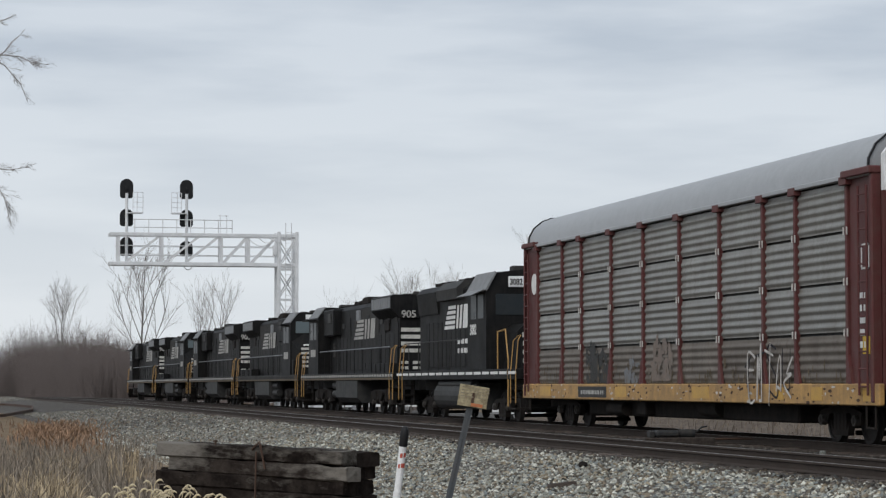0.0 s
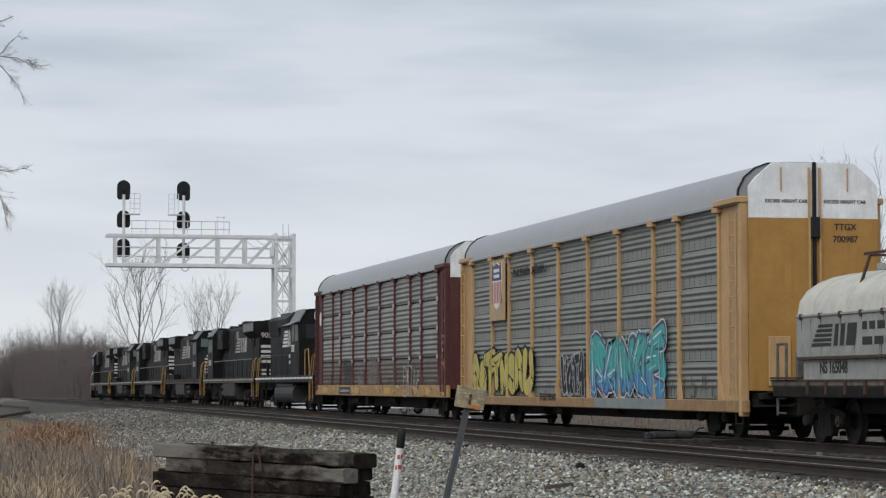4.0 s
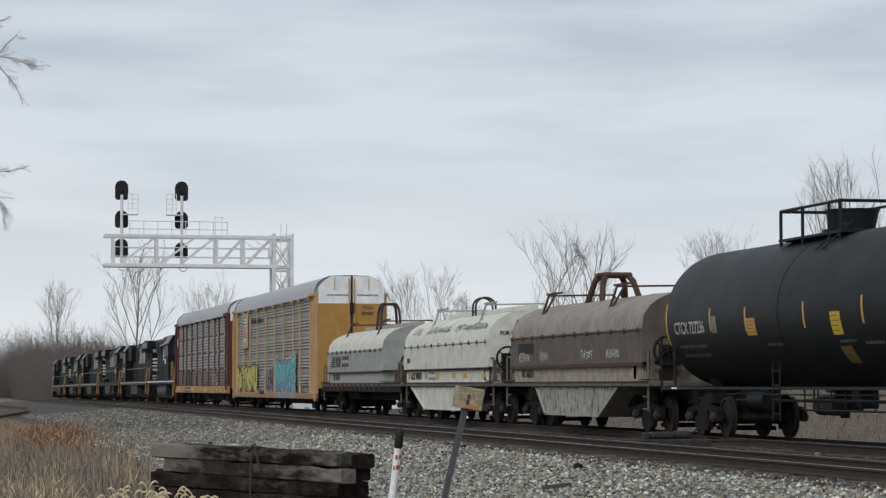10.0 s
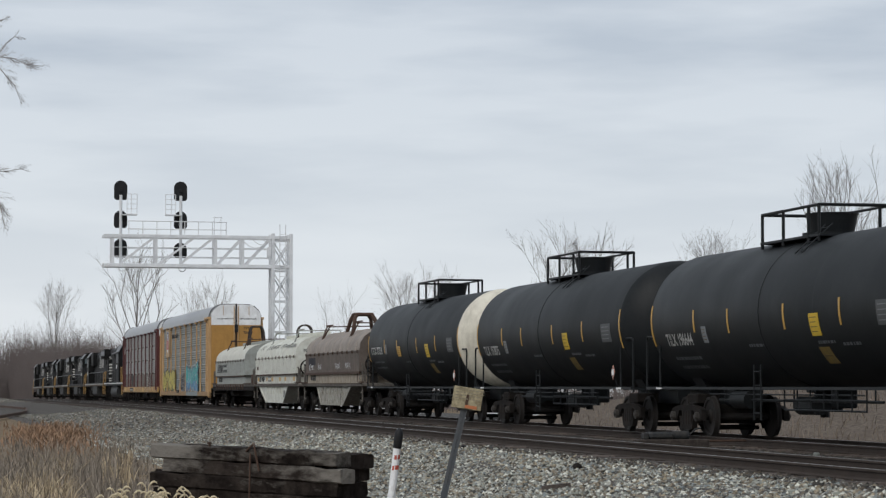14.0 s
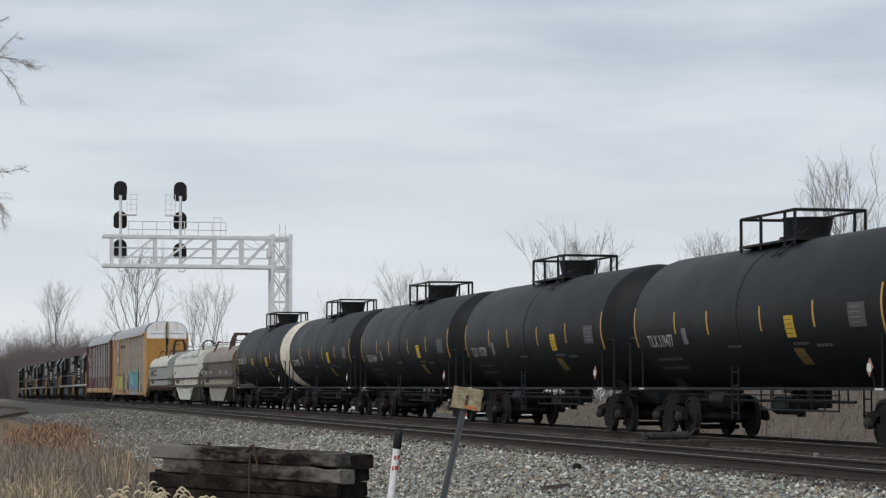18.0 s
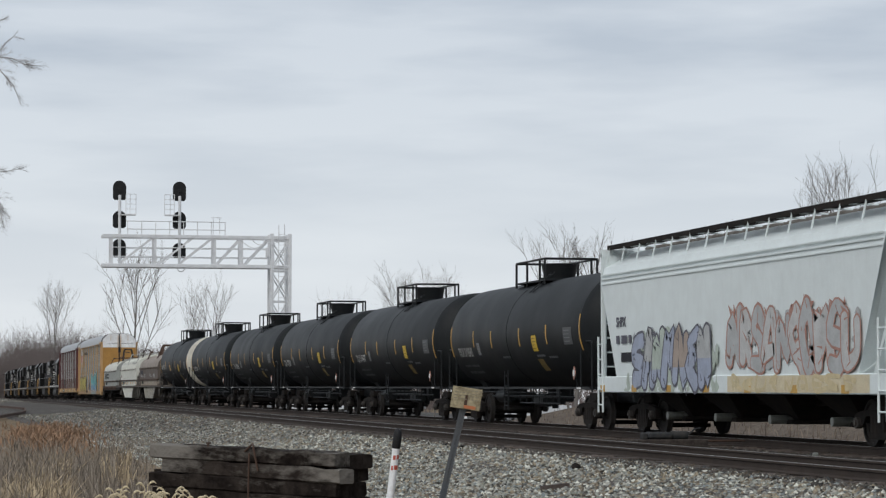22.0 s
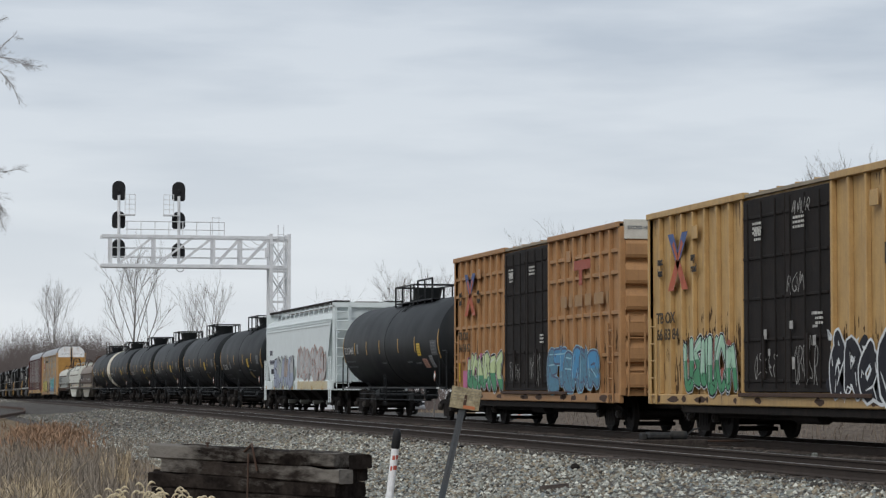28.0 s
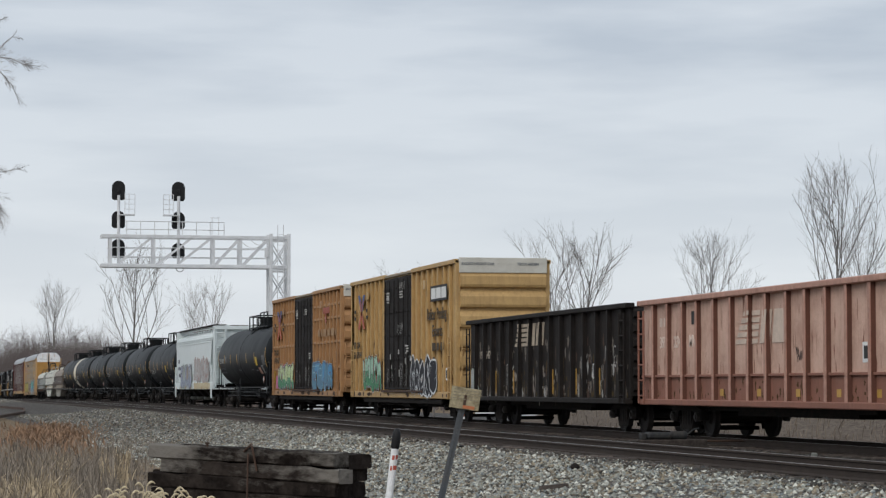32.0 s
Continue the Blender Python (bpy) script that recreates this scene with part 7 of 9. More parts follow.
    st = Mesh()
    for k in range(70):
        y = rnd.choice((rnd.uniform(d0 + 0.2, h - 0.2), rnd.uniform(-h + 0.2, d1 - 0.2)))
        z, ln, wd = rnd.choice((top - 0.05, rnd.uniform(1.2, 4.8), base + 0.5)), rnd.uniform(0.1, 0.6), rnd.uniform(0.006, 0.03)
        st.add([(-1.4625, y - wd, z), (-1.4625, y + wd, z), (-1.4625, y + wd * 0.3, z - ln), (-1.4625, y - wd * 0.3, z - ln)], [(0, 1, 2, 3)])
    tagged(part("rust_streak", st, RUST, t, "thin rust streaks down the side"), kind="stuff")
    for k in range(14):
        y, w = rnd.uniform(-h + 0.4, h - 0.4), rnd.uniform(0.1, 0.5)
        ring = [(-1.5825, y + w * math.cos(a) * rnd.uniform(0.6, 1.1), base - 0.06 + 0.09 * math.sin(a) * rnd.uniform(0.5, 1.1)) for a in [math.tau * q / 11 for q in range(11)]]
        part("rust_patch", Mesh().add(ring, [tuple(range(11))]), RUST, t)
    part("underframe", Mesh().box(-0.35, 0.35, -h, h, 0.6, base, 0.02).box(-1.1, 1.1, -5.6, 5.6, 0.46, 0.8, 0.03).rod((-1.2, -1.2, 0.6), (-1.2, 0.2, 0.6), 0.2, 12), GRIME, t)
    for y in (-h + 2.7, h - 2.7):
        truck(t, y)
    ends(t, h + 0.75)
    return t, h


box1, bh = boxcar(-188.95, -207.9, BOXTAN, "faded orange boxcar with black doors and green and blue graffiti", True)
sprayed(box1, -1.60, 7.3, 2.75, 1.05, 2.2, 6, [G_LIME], G_BLACK, 71, 0.22, G_WHITE, label="lime and green graffiti on a pink cloud", lower=G_GREEN, cloud=G_PINK)
part("pink_tag", flat(8.0, 7.45, 1.05, 1.65, 0.004), G_PINK, box1, "pink painted square", at=(-1.585, 0, 0))
part("yellow_tag", flat(8.55, 8.4, 1.3, 1.9, 0.004), PLACARD, box1, "narrow yellow sticker", at=(-1.585, 0, 0))
part("lettering", lettering("64 04 67", 0.26, GHOSTINK, squeeze=1.35), None, box1, at=(-1.585, 8.7, 2.24))
sprayed(box1, -1.60, -2.7, -7.6, 1.05, 2.2, 6, [G_DULLBLUE, G_BLUE], NAVY, 73, 0.3, G_CYAN, lower=G_DULLBLUE, label="blue graffiti with pale edges")
part("faded_words", marks(1, 0.3, BOXTAN, 75, 4.6), paint("ghost_lettering", (0.33, 0.2, 0.10), 0.7, bump=0), box1, "faded ghost lettering", at=(-1.585, -3.9, 3.25))
part("faded_block", flat(-5.2, -6.8, 4.2, 4.45, 0.004).box(-0.006, 0, -6.0, -5.7, 3.8, 4.2), G_RED, box1, "faded red emblem", at=(-1.575, 0, 0))
box2, bh = boxcar(-210.15, -229.2, BOXYEL, "yellow boxcar with black doors, emblem and graffiti", False)
sprayed(box2, -1.60, 6.5, 3.0, 1.05, 2.3, 6, [G_MINT], G_BLACK, 81, 0.26, G_WHITE, lower=G_GREEN, cloud=G_RED, label="green graffiti on a brick-red cloud")
sprayed(box2, -1.60, -2.4, -6.6, 0.9, 2.15, 5, [G_BLACK], G_WHITE, 90, 0.42, None, cloud=G_BLACK, label="black graffiti with white outlines")
bl = part("logo_board", flat(-5.7, -8.3, 3.98, 4.5, 0.01), INK, box2, "black board with white block emblem", at=(-1.575, 0, 0))
m = Mesh()
for k, a in enumerate((-5.85, -6.65, -7.45)):
    m.box(-0.006, 0, a - 0.7, a, 4.06, 4.42)
part("block_emblem", m, LETTER, bl, at=(-0.011, 0, 0))
part("lettering", lettering("Railcar Pooling", 0.4, GHOSTINK, squeeze=0.95), None, box2, at=(-1.585, -5.15, 3.38))
part("lettering", lettering("Experts", 0.4, GHOSTINK, squeeze=0.95), None, box2, at=(-1.585, -6.0, 2.82))
part("small_print", marks(1, 0.26, INK, 9, 1.8), GHOSTINK, box2, at=(-1.585, -6.0, 2.34))
part("sticker", flat(-8.15, -8.5, 1.35, 1.75, 0.006), LETTER, box2, at=(-1.585, 0, 0))
part("sticker_print", flat(-8.22, -8.43, 1.42, 1.68, 0.004), INK, box2, at=(-1.593, 0, 0))
part("lettering", lettering("66 83 84", 0.26, GHOSTINK, squeeze=1.35), None, box2, at=(-1.585, 8.7, 2.24))
for y, z, w, hh in ((1.2, 2.12, 0.16, 0.2), (0.95, 1.78, 0.12, 0.14), (-0.3, 2.3, 0.2, 0.16), (-0.45, 1.5, 0.14, 0.24), (-1.55, 2.55, 0.3, 0.06), (-1.6, 2.3, 0.26, 0.05), (-1.6, 1.95, 0.16, 0.2)):
    part("sticker", flat(y, y - w, z, z + hh, 0.005), DUSTYWHITE, box2, "small torn pale sticker", at=(-1.612, 0, 0))
sprayed(box2, -1.612, -0.5, -1.5, 4.55, 4.9, 4, [DUSTYWHITE], DUSTYWHITE, 84, 0.022, None, label="thin pale scrawl")
sprayed(box2, -1.612, -0.1, -1.2, 3.0, 3.45, 3, [DUSTYWHITE], DUSTYWHITE, 85, 0.022, None, label="thin pale scrawl")
dribbles(rack1, -1.507, 6.8, 4.7, 1.2, 2.1, 60, FUEL, 401, "dark painted-over patch", 0.16, 0.3)
dribbles(rack1, -1.507, 3.2, 2.1, 1.2, 1.7, 26, GHOSTBLUE, 402, "faded old spray paint", 0.16, 0.2)
dribbles(rack1, -1.507, 1.2, -0.6, 1.25, 2.2, 40, GHOSTROSE, 403, "faded old spray paint", 0.18, 0.3)
dribbles(rack1, -1.508, 11.5, -11.5, 1.18, 1.7, 160, SILLTAN_L, 404, "brown road grime along the bottom", 0.05, 0.2)
dribbles(rack2, -1.508, 11.8, -11.8, 0.86, 1.3, 160, SILLTAN_L, 405, "brown road grime along the bottom", 0.05, 0.18)
for car, seed in ((box1, 301), (box2, 302)):
    dribbles(car, -1.4635, 9.0, 2.8, 0.98, 2.4, 140, SOOT, seed, "brown soot stains above the sill")
    dribbles(car, -1.4635, -2.6, -9.0, 0.98, 2.4, 140, SOOT, seed + 10, "brown soot stains above the sill")
dribbles(box2, -1.4632, 7.4, 2.8, 1.9, 2.9, 60, SOOT, 330, "brown soot stains round the graffiti", 0.07, 0.2)
part("lettering", cross_lettering("TBOX 668384", 0.09, PALEGREY), None, box2, at=(0.45, -bh - 0.03, 5.05))


# ---------- gondolas ----------
def gondola(y_front, y_rear, ribs, mat, rib_mat, label, stepped):
    t, h = vehicle("gondola", label, "gondola car", y_front, y_rear, "gondola cars")
    top, base = 3.12, 0.82
    for x in (-1, 1):
        xa, xb = sorted((x * 1.42, x * 1.47))
        part("side_sheet", Mesh().box(xa, xb, -h + 0.1, h - 0.1, base, top), mat, t)
        part("top_chord", Mesh().box(*sorted((x * 1.38, x * 1.62)), -h, h, top - 0.05, top + 0.08, 0.02), GONEDGE if stepped else mat, t)
        part("bottom_sill", Mesh().box(*sorted((x * 1.4, x * 1.6)), -h + 0.1, h - 0.1, base - 0.1, base + 0.04, 0.02), rib_mat, t)
        for y in ribs:
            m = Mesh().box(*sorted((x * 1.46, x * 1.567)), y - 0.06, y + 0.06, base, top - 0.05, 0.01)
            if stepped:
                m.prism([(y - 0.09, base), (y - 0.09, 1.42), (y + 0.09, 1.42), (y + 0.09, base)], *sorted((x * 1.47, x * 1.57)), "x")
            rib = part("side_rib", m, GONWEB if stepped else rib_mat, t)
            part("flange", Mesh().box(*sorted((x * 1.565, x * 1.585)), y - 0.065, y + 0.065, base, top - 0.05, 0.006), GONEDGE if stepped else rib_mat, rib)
        if stepped:
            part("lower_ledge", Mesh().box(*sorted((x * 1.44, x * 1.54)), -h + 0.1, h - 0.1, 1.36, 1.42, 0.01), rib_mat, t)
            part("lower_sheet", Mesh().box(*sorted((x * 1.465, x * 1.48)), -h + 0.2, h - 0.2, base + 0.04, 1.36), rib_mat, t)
    for s in (-1, 1):
        ye = s * (h - 0.1)
        part("end_wall", Mesh().box(-1.42, 1.42, *sorted((ye, ye - s * 0.08)), base, top), mat, t)
        for k in range(6):
            z = base + 0.2 + k * 0.36
            part("end_rib", Mesh().prism([(ye, z), (ye + s * 0.1, z + 0.05), (ye + s * 0.1, z + 0.19), (ye, z + 0.25)], -1.4, 1.4, "x"), mat, t)
        for x in (-1, 1):
            lad = part("ladder", ladder_data(0.4, 2.2, 6, 0.02), rib_mat, t)
            lad.matrix_basis = pose(x * 1.62, s * (h - 0.35), 0.75)
    part("floor", Mesh().box(-1.42, 1.42, -h + 0.1, h - 0.1, base, base + 0.1), RUST, t)
    load = Mesh()
    rnd = random.Random(5)
    for k in range(26):
        y, x = rnd.uniform(-h + 1, h - 1), rnd.uniform(-0.9, 0.9)
        load.box(x - rnd.uniform(0.2, 0.5), x + rnd.uniform(0.2, 0.5), y - rnd.uniform(0.2, 0.6), y + rnd.uniform(0.2, 0.6), 2.5, 2.95 + rnd.uniform(0, 0.28), 0.05)
    load.box(-1.4, 1.4, -h + 0.2, h - 0.2, base + 0.1, 2.6)
    part("scrap_load", load, GRIME, t, "dark scrap load just above the rim")
    part("underframe", Mesh().box(-0.35, 0.35, -h, h, 0.6, base, 0.02).box(-1.0, 1.0, -3.5, 3.5, 0.52, 0.75).box(-1.2, 1.2, -h + 4.2, h - 4.2, 0.62, base), GRIME, t)
    for y in (-h + 2.1, h - 2.1):
        truck(t, y)
    ends(t, h + 0.3)
    return t, h


EMBLEM_BLOCKS = ((0.5, 0.56), (0.60, 0.70), (0.74, 1.0))
RIBS1 = (7.73, 6.60, 5.53, 4.39, 3.33, 2.23, 1.04, -0.13, -1.24, -2.38, -3.54, -4.70, -5.90, -7.0, -8.2)
gon1, _ = gondola(-230.85, -248.45, RIBS1, GONBLACK, GONBLACK, "black steel gondola with peeling paint and pale scrawls", False)
striped_emblem(gon1, -1.4765, 2.9, 2.3, 3.3, 0.68, paint("dirty_cream", (0.46, 0.38, 0.29), 0.7, scale=3.5, vary=0.3, dirty=0.7, dirt=(0.06, 0.042, 0.033)), blocks=EMBLEM_BLOCKS, ribs=RIBS1)
part("lettering", lettering("197 647", 0.24, paint("faded_cream", (0.36, 0.31, 0.25), 0.7), squeeze=1.4), None, gon1, at=(-1.4765, 7.5, 2.0))
rng_g = random.Random(12)
PEEL = paint("peeling_grey_brown", (0.17, 0.145, 0.12), 0.8, scale=8, vary=0.4, dirty=0.8, dirt=(0.03, 0.025, 0.02))
for mat, n, hi in ((COILBROWN, 40, 1.2), (PEEL, 90, 1.5), (RUST, 60, 1.6), (DUSTYWHITE, 26, 0.9)):
    m = Mesh()
    for k in range(n):
        y, z = rng_g.uniform(-8.5, 8.5), 0.9 + hi * rng_g.random() ** 1.8
        w, hh = rng_g.uniform(0.02, 0.12), rng_g.uniform(0.04, 0.3)
        m.add([(-1.4735 - n * 0.00002, y + w * math.cos(a) * rng_g.uniform(0.3, 1.2), z + hh * math.sin(a) * rng_g.uniform(0.3, 1.2)) for a in [math.tau * q / 11 for q in range(11)]], [tuple(range(11))])
    tagged(part("peeled_paint", m, mat, gon1, "patches of peeling paint"), kind="stuff")
for y in (5.35, 3.15, -1.3, -3.7, -5.95):
    part("reflective_stripe", flat(y, y - 0.09, 0.95, 1.62, 0.006), STRIPE, gon1, at=(-1.4775, 0, 0))
sprayed(gon1, -1.478, 8.55, 7.75, 0.86, 1.75, 2, [G_GREY, DUSTYWHITE], G_SAGE, 101, 0.2, None, label="small white and sage graffiti")
sprayed(gon1, -1.478, 4.0, 3.0, 0.95, 1.9, 2, [DUSTYWHITE], G_BLACK, 103, 0.04, None, label="pale scrawl")
sprayed(gon1, -1.478, -4.2, -4.9, 0.95, 2.1, 2, [DUSTYWHITE], G_BLACK, 104, 0.05, None, label="pale scrawl")
sprayed(gon1, -1.478, -6.4, -7.6, 1.6, 2.3, 3, [DUSTYWHITE], G_BLACK, 105, 0.035, None, label="pale scrawl")
part("notice_frame", Mesh().box(-1.481, -1.475, -5.7, -5.35, 1.35, 1.39).box(-1.481, -1.475, -5.7, -5.35, 1.7, 1.74).box(-1.481, -1.475, -5.7, -5.66, 1.35, 1.74).box(-1.481, -1.475, -5.39, -5.35, 1.35, 1.74), LETTER, gon1)
RIBS2 = (7.98, 6.88, 5.76, 4.71, 3.54, 2.40, 1.27, 0.17, -1.04, -2.11, -3.22, -4.30, -5.47, -6.6, -7.7, -8.7)
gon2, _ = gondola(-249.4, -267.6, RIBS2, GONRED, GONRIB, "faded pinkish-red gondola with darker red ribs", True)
striped_emblem(gon2, -1.4765, 2.2, 2.05, 3.1, 0.74, paint("faded_pink_white", (0.62, 0.50, 0.41), 0.7), blocks=EMBLEM_BLOCKS, ribs=RIBS2)
part("sticker", flat(-4.9, -5.35, 1.6, 1.98, 0.006), LETTER, gon2, at=(-1.475, 0, 0))
part("sticker_print", flat(-4.98, -5.27, 1.67, 1.91, 0.004), INK, gon2, at=(-1.483, 0, 0))
for y in (3.3, 0.9, -1.4, -3.6, -5.6):
    part("orange_patch", flat(y, y - 0.22, 0.95, 1.1, 0.006), STRIPE, gon2, at=(-1.482, 0, 0))
ghost = paint("ghost_white", (0.68, 0.55, 0.47), 0.7)
for word, y in (("397", 7.72), ("234", 6.62), ("MW", 5.5)):
    part("lettering", lettering(word, 0.28, ghost, squeeze=1.0), None, gon2, "faded white stencilled number", at=(-1.475, y, 2.05))
part("small_print", marks(1, 0.2, ghost, 31, 0.5), ghost, gon2, at=(-1.475, 7.7, 2.55))
part("notice", flat(5.3, 5.08, 2.55, 2.85, 0.006), INK, gon2, "small dark notice plate", at=(-1.475, 0, 0))
dribbles(gon2, -1.4735, 8.8, -8.8, 1.45, 3.0, 110, GONRIB, 340, "thin rust streaks down the side", 0.025, 0.3)
dribbles(gon2, -1.4815, 8.8, -8.8, 0.9, 1.3, 110, SOOT, 341, "brown soot stains along the bottom", 0.05, 0.12)
dribbles(gon1, -1.4725, 8.6, -8.6, 0.9, 1.9, 130, paint("ochre_grime", (0.085, 0.062, 0.034), 0.9, scale=6, vary=0.4, bump=0, gloss=0.05), 342, "ochre grime along the bottom", 0.07, 0.22)
sprayed(gon2, -1.48, -1.4, -2.0, 1.62, 1.95, 3, [G_BLACK], G_BLACK, 111, 0.02, None, label="small dark scrawl")


# ---------- things beside the track ----------
def tie_stack():
    a, b = Vector((2.55, 27.55, 0)), Vector((4.40, 25.25, 0))
    mid, along = (a + b) / 2, (b - a).normalized()
    turn = math.degrees(math.atan2(along.y, along.x))
    rnd = random.Random(21)

    def charred(name, left, right):
        """Black creosoted wood that has weathered grey towards one end or the other."""
        m = paint(name, (0.016, 0.0125, 0.011), 0.95, scale=2.2, vary=0.5, dirty=0.75, dirt=(0.055, 0.045, 0.038), bump=1.0, fine=14, spread=0.3, gloss=0.05)
        n, l = m.node_tree.nodes, m.node_tree.links
        b = n["Principled BSDF"]
        co, sx, no = n.new("ShaderNodeTexCoord"), n.new("ShaderNodeSeparateXYZ"), n.new("ShaderNodeTexNoise")
        no.inputs["Scale"].default_value, no.inputs["Detail"].default_value, no.inputs["Roughness"].default_value = 5.0, 6.0, 0.7
        mp = n.new("ShaderNodeMapping")
        mp.inputs["Scale"].default_value = (0.5, 1, 1.6)
        l.new(co.outputs["Object"], mp.inputs[0])
        l.new(mp.outputs[0], no.inputs["Vector"])
        l.new(co.outputs["Object"], sx.inputs[0])
        ramp = n.new("ShaderNodeFloatCurve")
        ramp.mapping.curves[0].points[0].location = (0.0, left)
        ramp.mapping.curves[0].points[1].location = (1.0, right)
        ramp.mapping.curves[0].points.new(0.32, 0.12 + left * 0.25)
        ramp.mapping.curves[0].points.new(0.72, 0.12 + right * 0.25)
        ramp.mapping.update()
        rg = n.new("ShaderNodeMapRange")
        rg.inputs[1].default_value, rg.inputs[2].default_value = -1.3, 1.3
        l.new(sx.outputs[0], rg.inputs[0])
        l.new(rg.outputs[0], ramp.inputs["Value"])
        ad = n.new("ShaderNodeMath")
        ad.operation = "ADD"
        l.new(no.outputs[0], ad.inputs[0])
        l.new(ramp.outputs[0], ad.inputs[1])
        th = n.new("ShaderNodeMapRange")
        th.inputs[1].default_value, th.inputs[2].default_value, th.inputs[4].default_value = 0.72, 1.02, 0.9
        l.new(ad.outputs[0], th.inputs[0])
        mx = n.new("ShaderNodeMix")
        mx.data_type = "RGBA"
        mx.inputs[7].default_value = (0.19, 0.175, 0.155, 1)
        l.new(th.outputs[0], mx.inputs[0])
        l.new(b.inputs["Base Color"].links[0].from_socket, mx.inputs[6])
        l.new(mx.outputs[2], b.inputs["Base Color"])
        return m

    top_wood, second_wood, dark = charred("charred_top_wood", 0.8, 0.3), charred("charred_second_wood", 0.4, 0.5), charred("dark_creosoted_wood", 0.12, 0.1)
    lay = [(0.318, 2.72, 0.19, top_wood), (0.163, 2.6, 0.26, second_wood), (0.01, 2.72, 0.17, dark), (-0.145, 2.75, 0.2, dark), (-0.30, 2.6, 0.1, dark), (-0.455, 2.7, 0.1, dark), (-0.56, 2.6, 0.1, dark)]
    for row in range(3):
        for k, (z, length, shift, mat) in enumerate(lay):
            sh = shift + (0, -0.16, -0.3)[row] * (1 if k % 3 else 0.7) + rnd.uniform(-0.04, 0.04)
            L = length / 2 + (0.04 if row else 0)
            mat = dark if row else mat
            m = Mesh()
            n = 12
            rings = []
            for i in range(n + 1):
                x = -L + 2 * L * i / n
                j = [rnd.uniform(-0.012, 0.012) for _ in range(8)]
                w, hh = 0.112, 0.076
                c = 0.014
                e = rnd.uniform(0, 0.02) if i in (0, n) else 0
                rings.append([(x + j[0], -w + c + e, -hh + j[0] * 0.5), (x, w - c, -hh + j[1] * 0.5), (x, w + j[2], -hh + c), (x, w + j[3], hh - c), (x, w - c, hh + j[4]), (x + j[4], -w + c + e, hh + j[5]), (x, -w + j[6], hh - c), (x, -w + j[7], -hh + c)])
            m.loft(rings)
            t = thing("railway_tie", ("old black railway tie with grey weathered ends, on a pile" if k < 2 else "old dark creosoted railway tie in a pile"), "timber", group="pile of old ties", shape=m, mat=mat)
            up = Vector((-along.y, along.x, 0))
            p = mid + along * sh + up * (row * 0.25) + Vector((0, 0, z + 0.112 - sh * 0.026 - (0.02 if row and k == 0 else 0)))
            t.matrix_basis = pose(p.x, p.y, p.z, rnd.uniform(-1, 1), 1.5 + rnd.uniform(-0.4, 0.4), turn + rnd.uniform(-1.2, 1.2))
    st = thing("iron_strap", "rusty bent iron strap hooked over the ties", "hardware")
    p = mid + along * 0.36 - Vector((-along.y, along.x, 0)) * 0.14
    q = p + along * 0.1
    part("bar", Mesh().path([(q.x, q.y, 0.27), (q.x - 0.03, q.y, 0.42), (q.x - 0.05, q.y, 0.52), (p.x + 0.02, p.y + 0.02, 0.55), (p.x - 0.03, p.y + 0.05, 0.5), (p.x - 0.05, p.y + 0.1, 0.47)], 0.012), RUST, st)
    part("hanging_bar", Mesh().path([(p.x - 0.02, p.y, 0.45), (p.x - 0.03, p.y, -0.1)], 0.01), RUST, st)
    sp = thing("tie_spike", "rusty spike standing in an old tie", "hardware")
    p = mid - along * 0.45 + Vector((-along.y, along.x, 0)) * 0.05
    part("shank", Mesh().rod((p.x, p.y, 0.48), (p.x, p.y, 0.535), 0.014, 6).rod((p.x, p.y, 0.535), (p.x, p.y, 0.555), 0.026, 8), RUST, sp)


tie_stack()


def marker_post():
    t = thing("marker_post", "leaning white marker post with black cap and red bands", "marker post", (3.76, 19.77, -0.6))
    lean = Vector((0.15, -0.1, 1.42))

    def at(f):
        return lean * f

    part("tube", Mesh().rod(at(0), at(0.62), 0.034, 18).rod(at(0.62), at(0.9), 0.030, 18), WHITE, t, "white plastic tube", smooth=True)
    part("collar", Mesh().rod(at(0.615), at(0.625), 0.0352, 18), WHITE, t)
    cap = Mesh()
    rings = []
    u = lean.normalized()
    s, w = u.orthogonal().normalized(), u.cross(u.orthogonal().normalized())
    for f, r in ((0.885, 0.032), (0.89, 0.035), (0.955, 0.035), (0.98, 0.031), (0.995, 0.019), (1.0, 0.006)):
        rings.append([tuple(at(f) + (s * math.cos(math.tau * k / 18) + w * math.sin(math.tau * k / 18)) * r) for k in range(18)])
    part("cap", cap.loft(rings), SIGBLACK, t, "black domed cap", smooth=True)
    red = paint("faded_red_band", (0.50, 0.10, 0.07), 0.5)
    for f, a0, a1 in ((0.836, -0.1, 0.42), (0.834, 0.5, 0.72), (0.777, -0.1, 0.55), (0.774, 0.62, 0.8)):
        m = Mesh()
        rr = []
        for g in (f - 0.0125, f + 0.0125):
            rr.append([tuple(at(g) + (Vector((1, 0, 0)) * math.cos(b) + Vector((0, -1, 0)) * math.sin(b)) * 0.0312) for b in [math.pi * (a0 + (a1 - a0) * k / 8) for k in range(9)]])
        n = 9
        m.add(rr[0] + rr[1], [(k, k + 1, n + k + 1, n + k) for k in range(n - 1)])
        part("red_band", m, red, t, "peeling red reflective band")


marker_post()


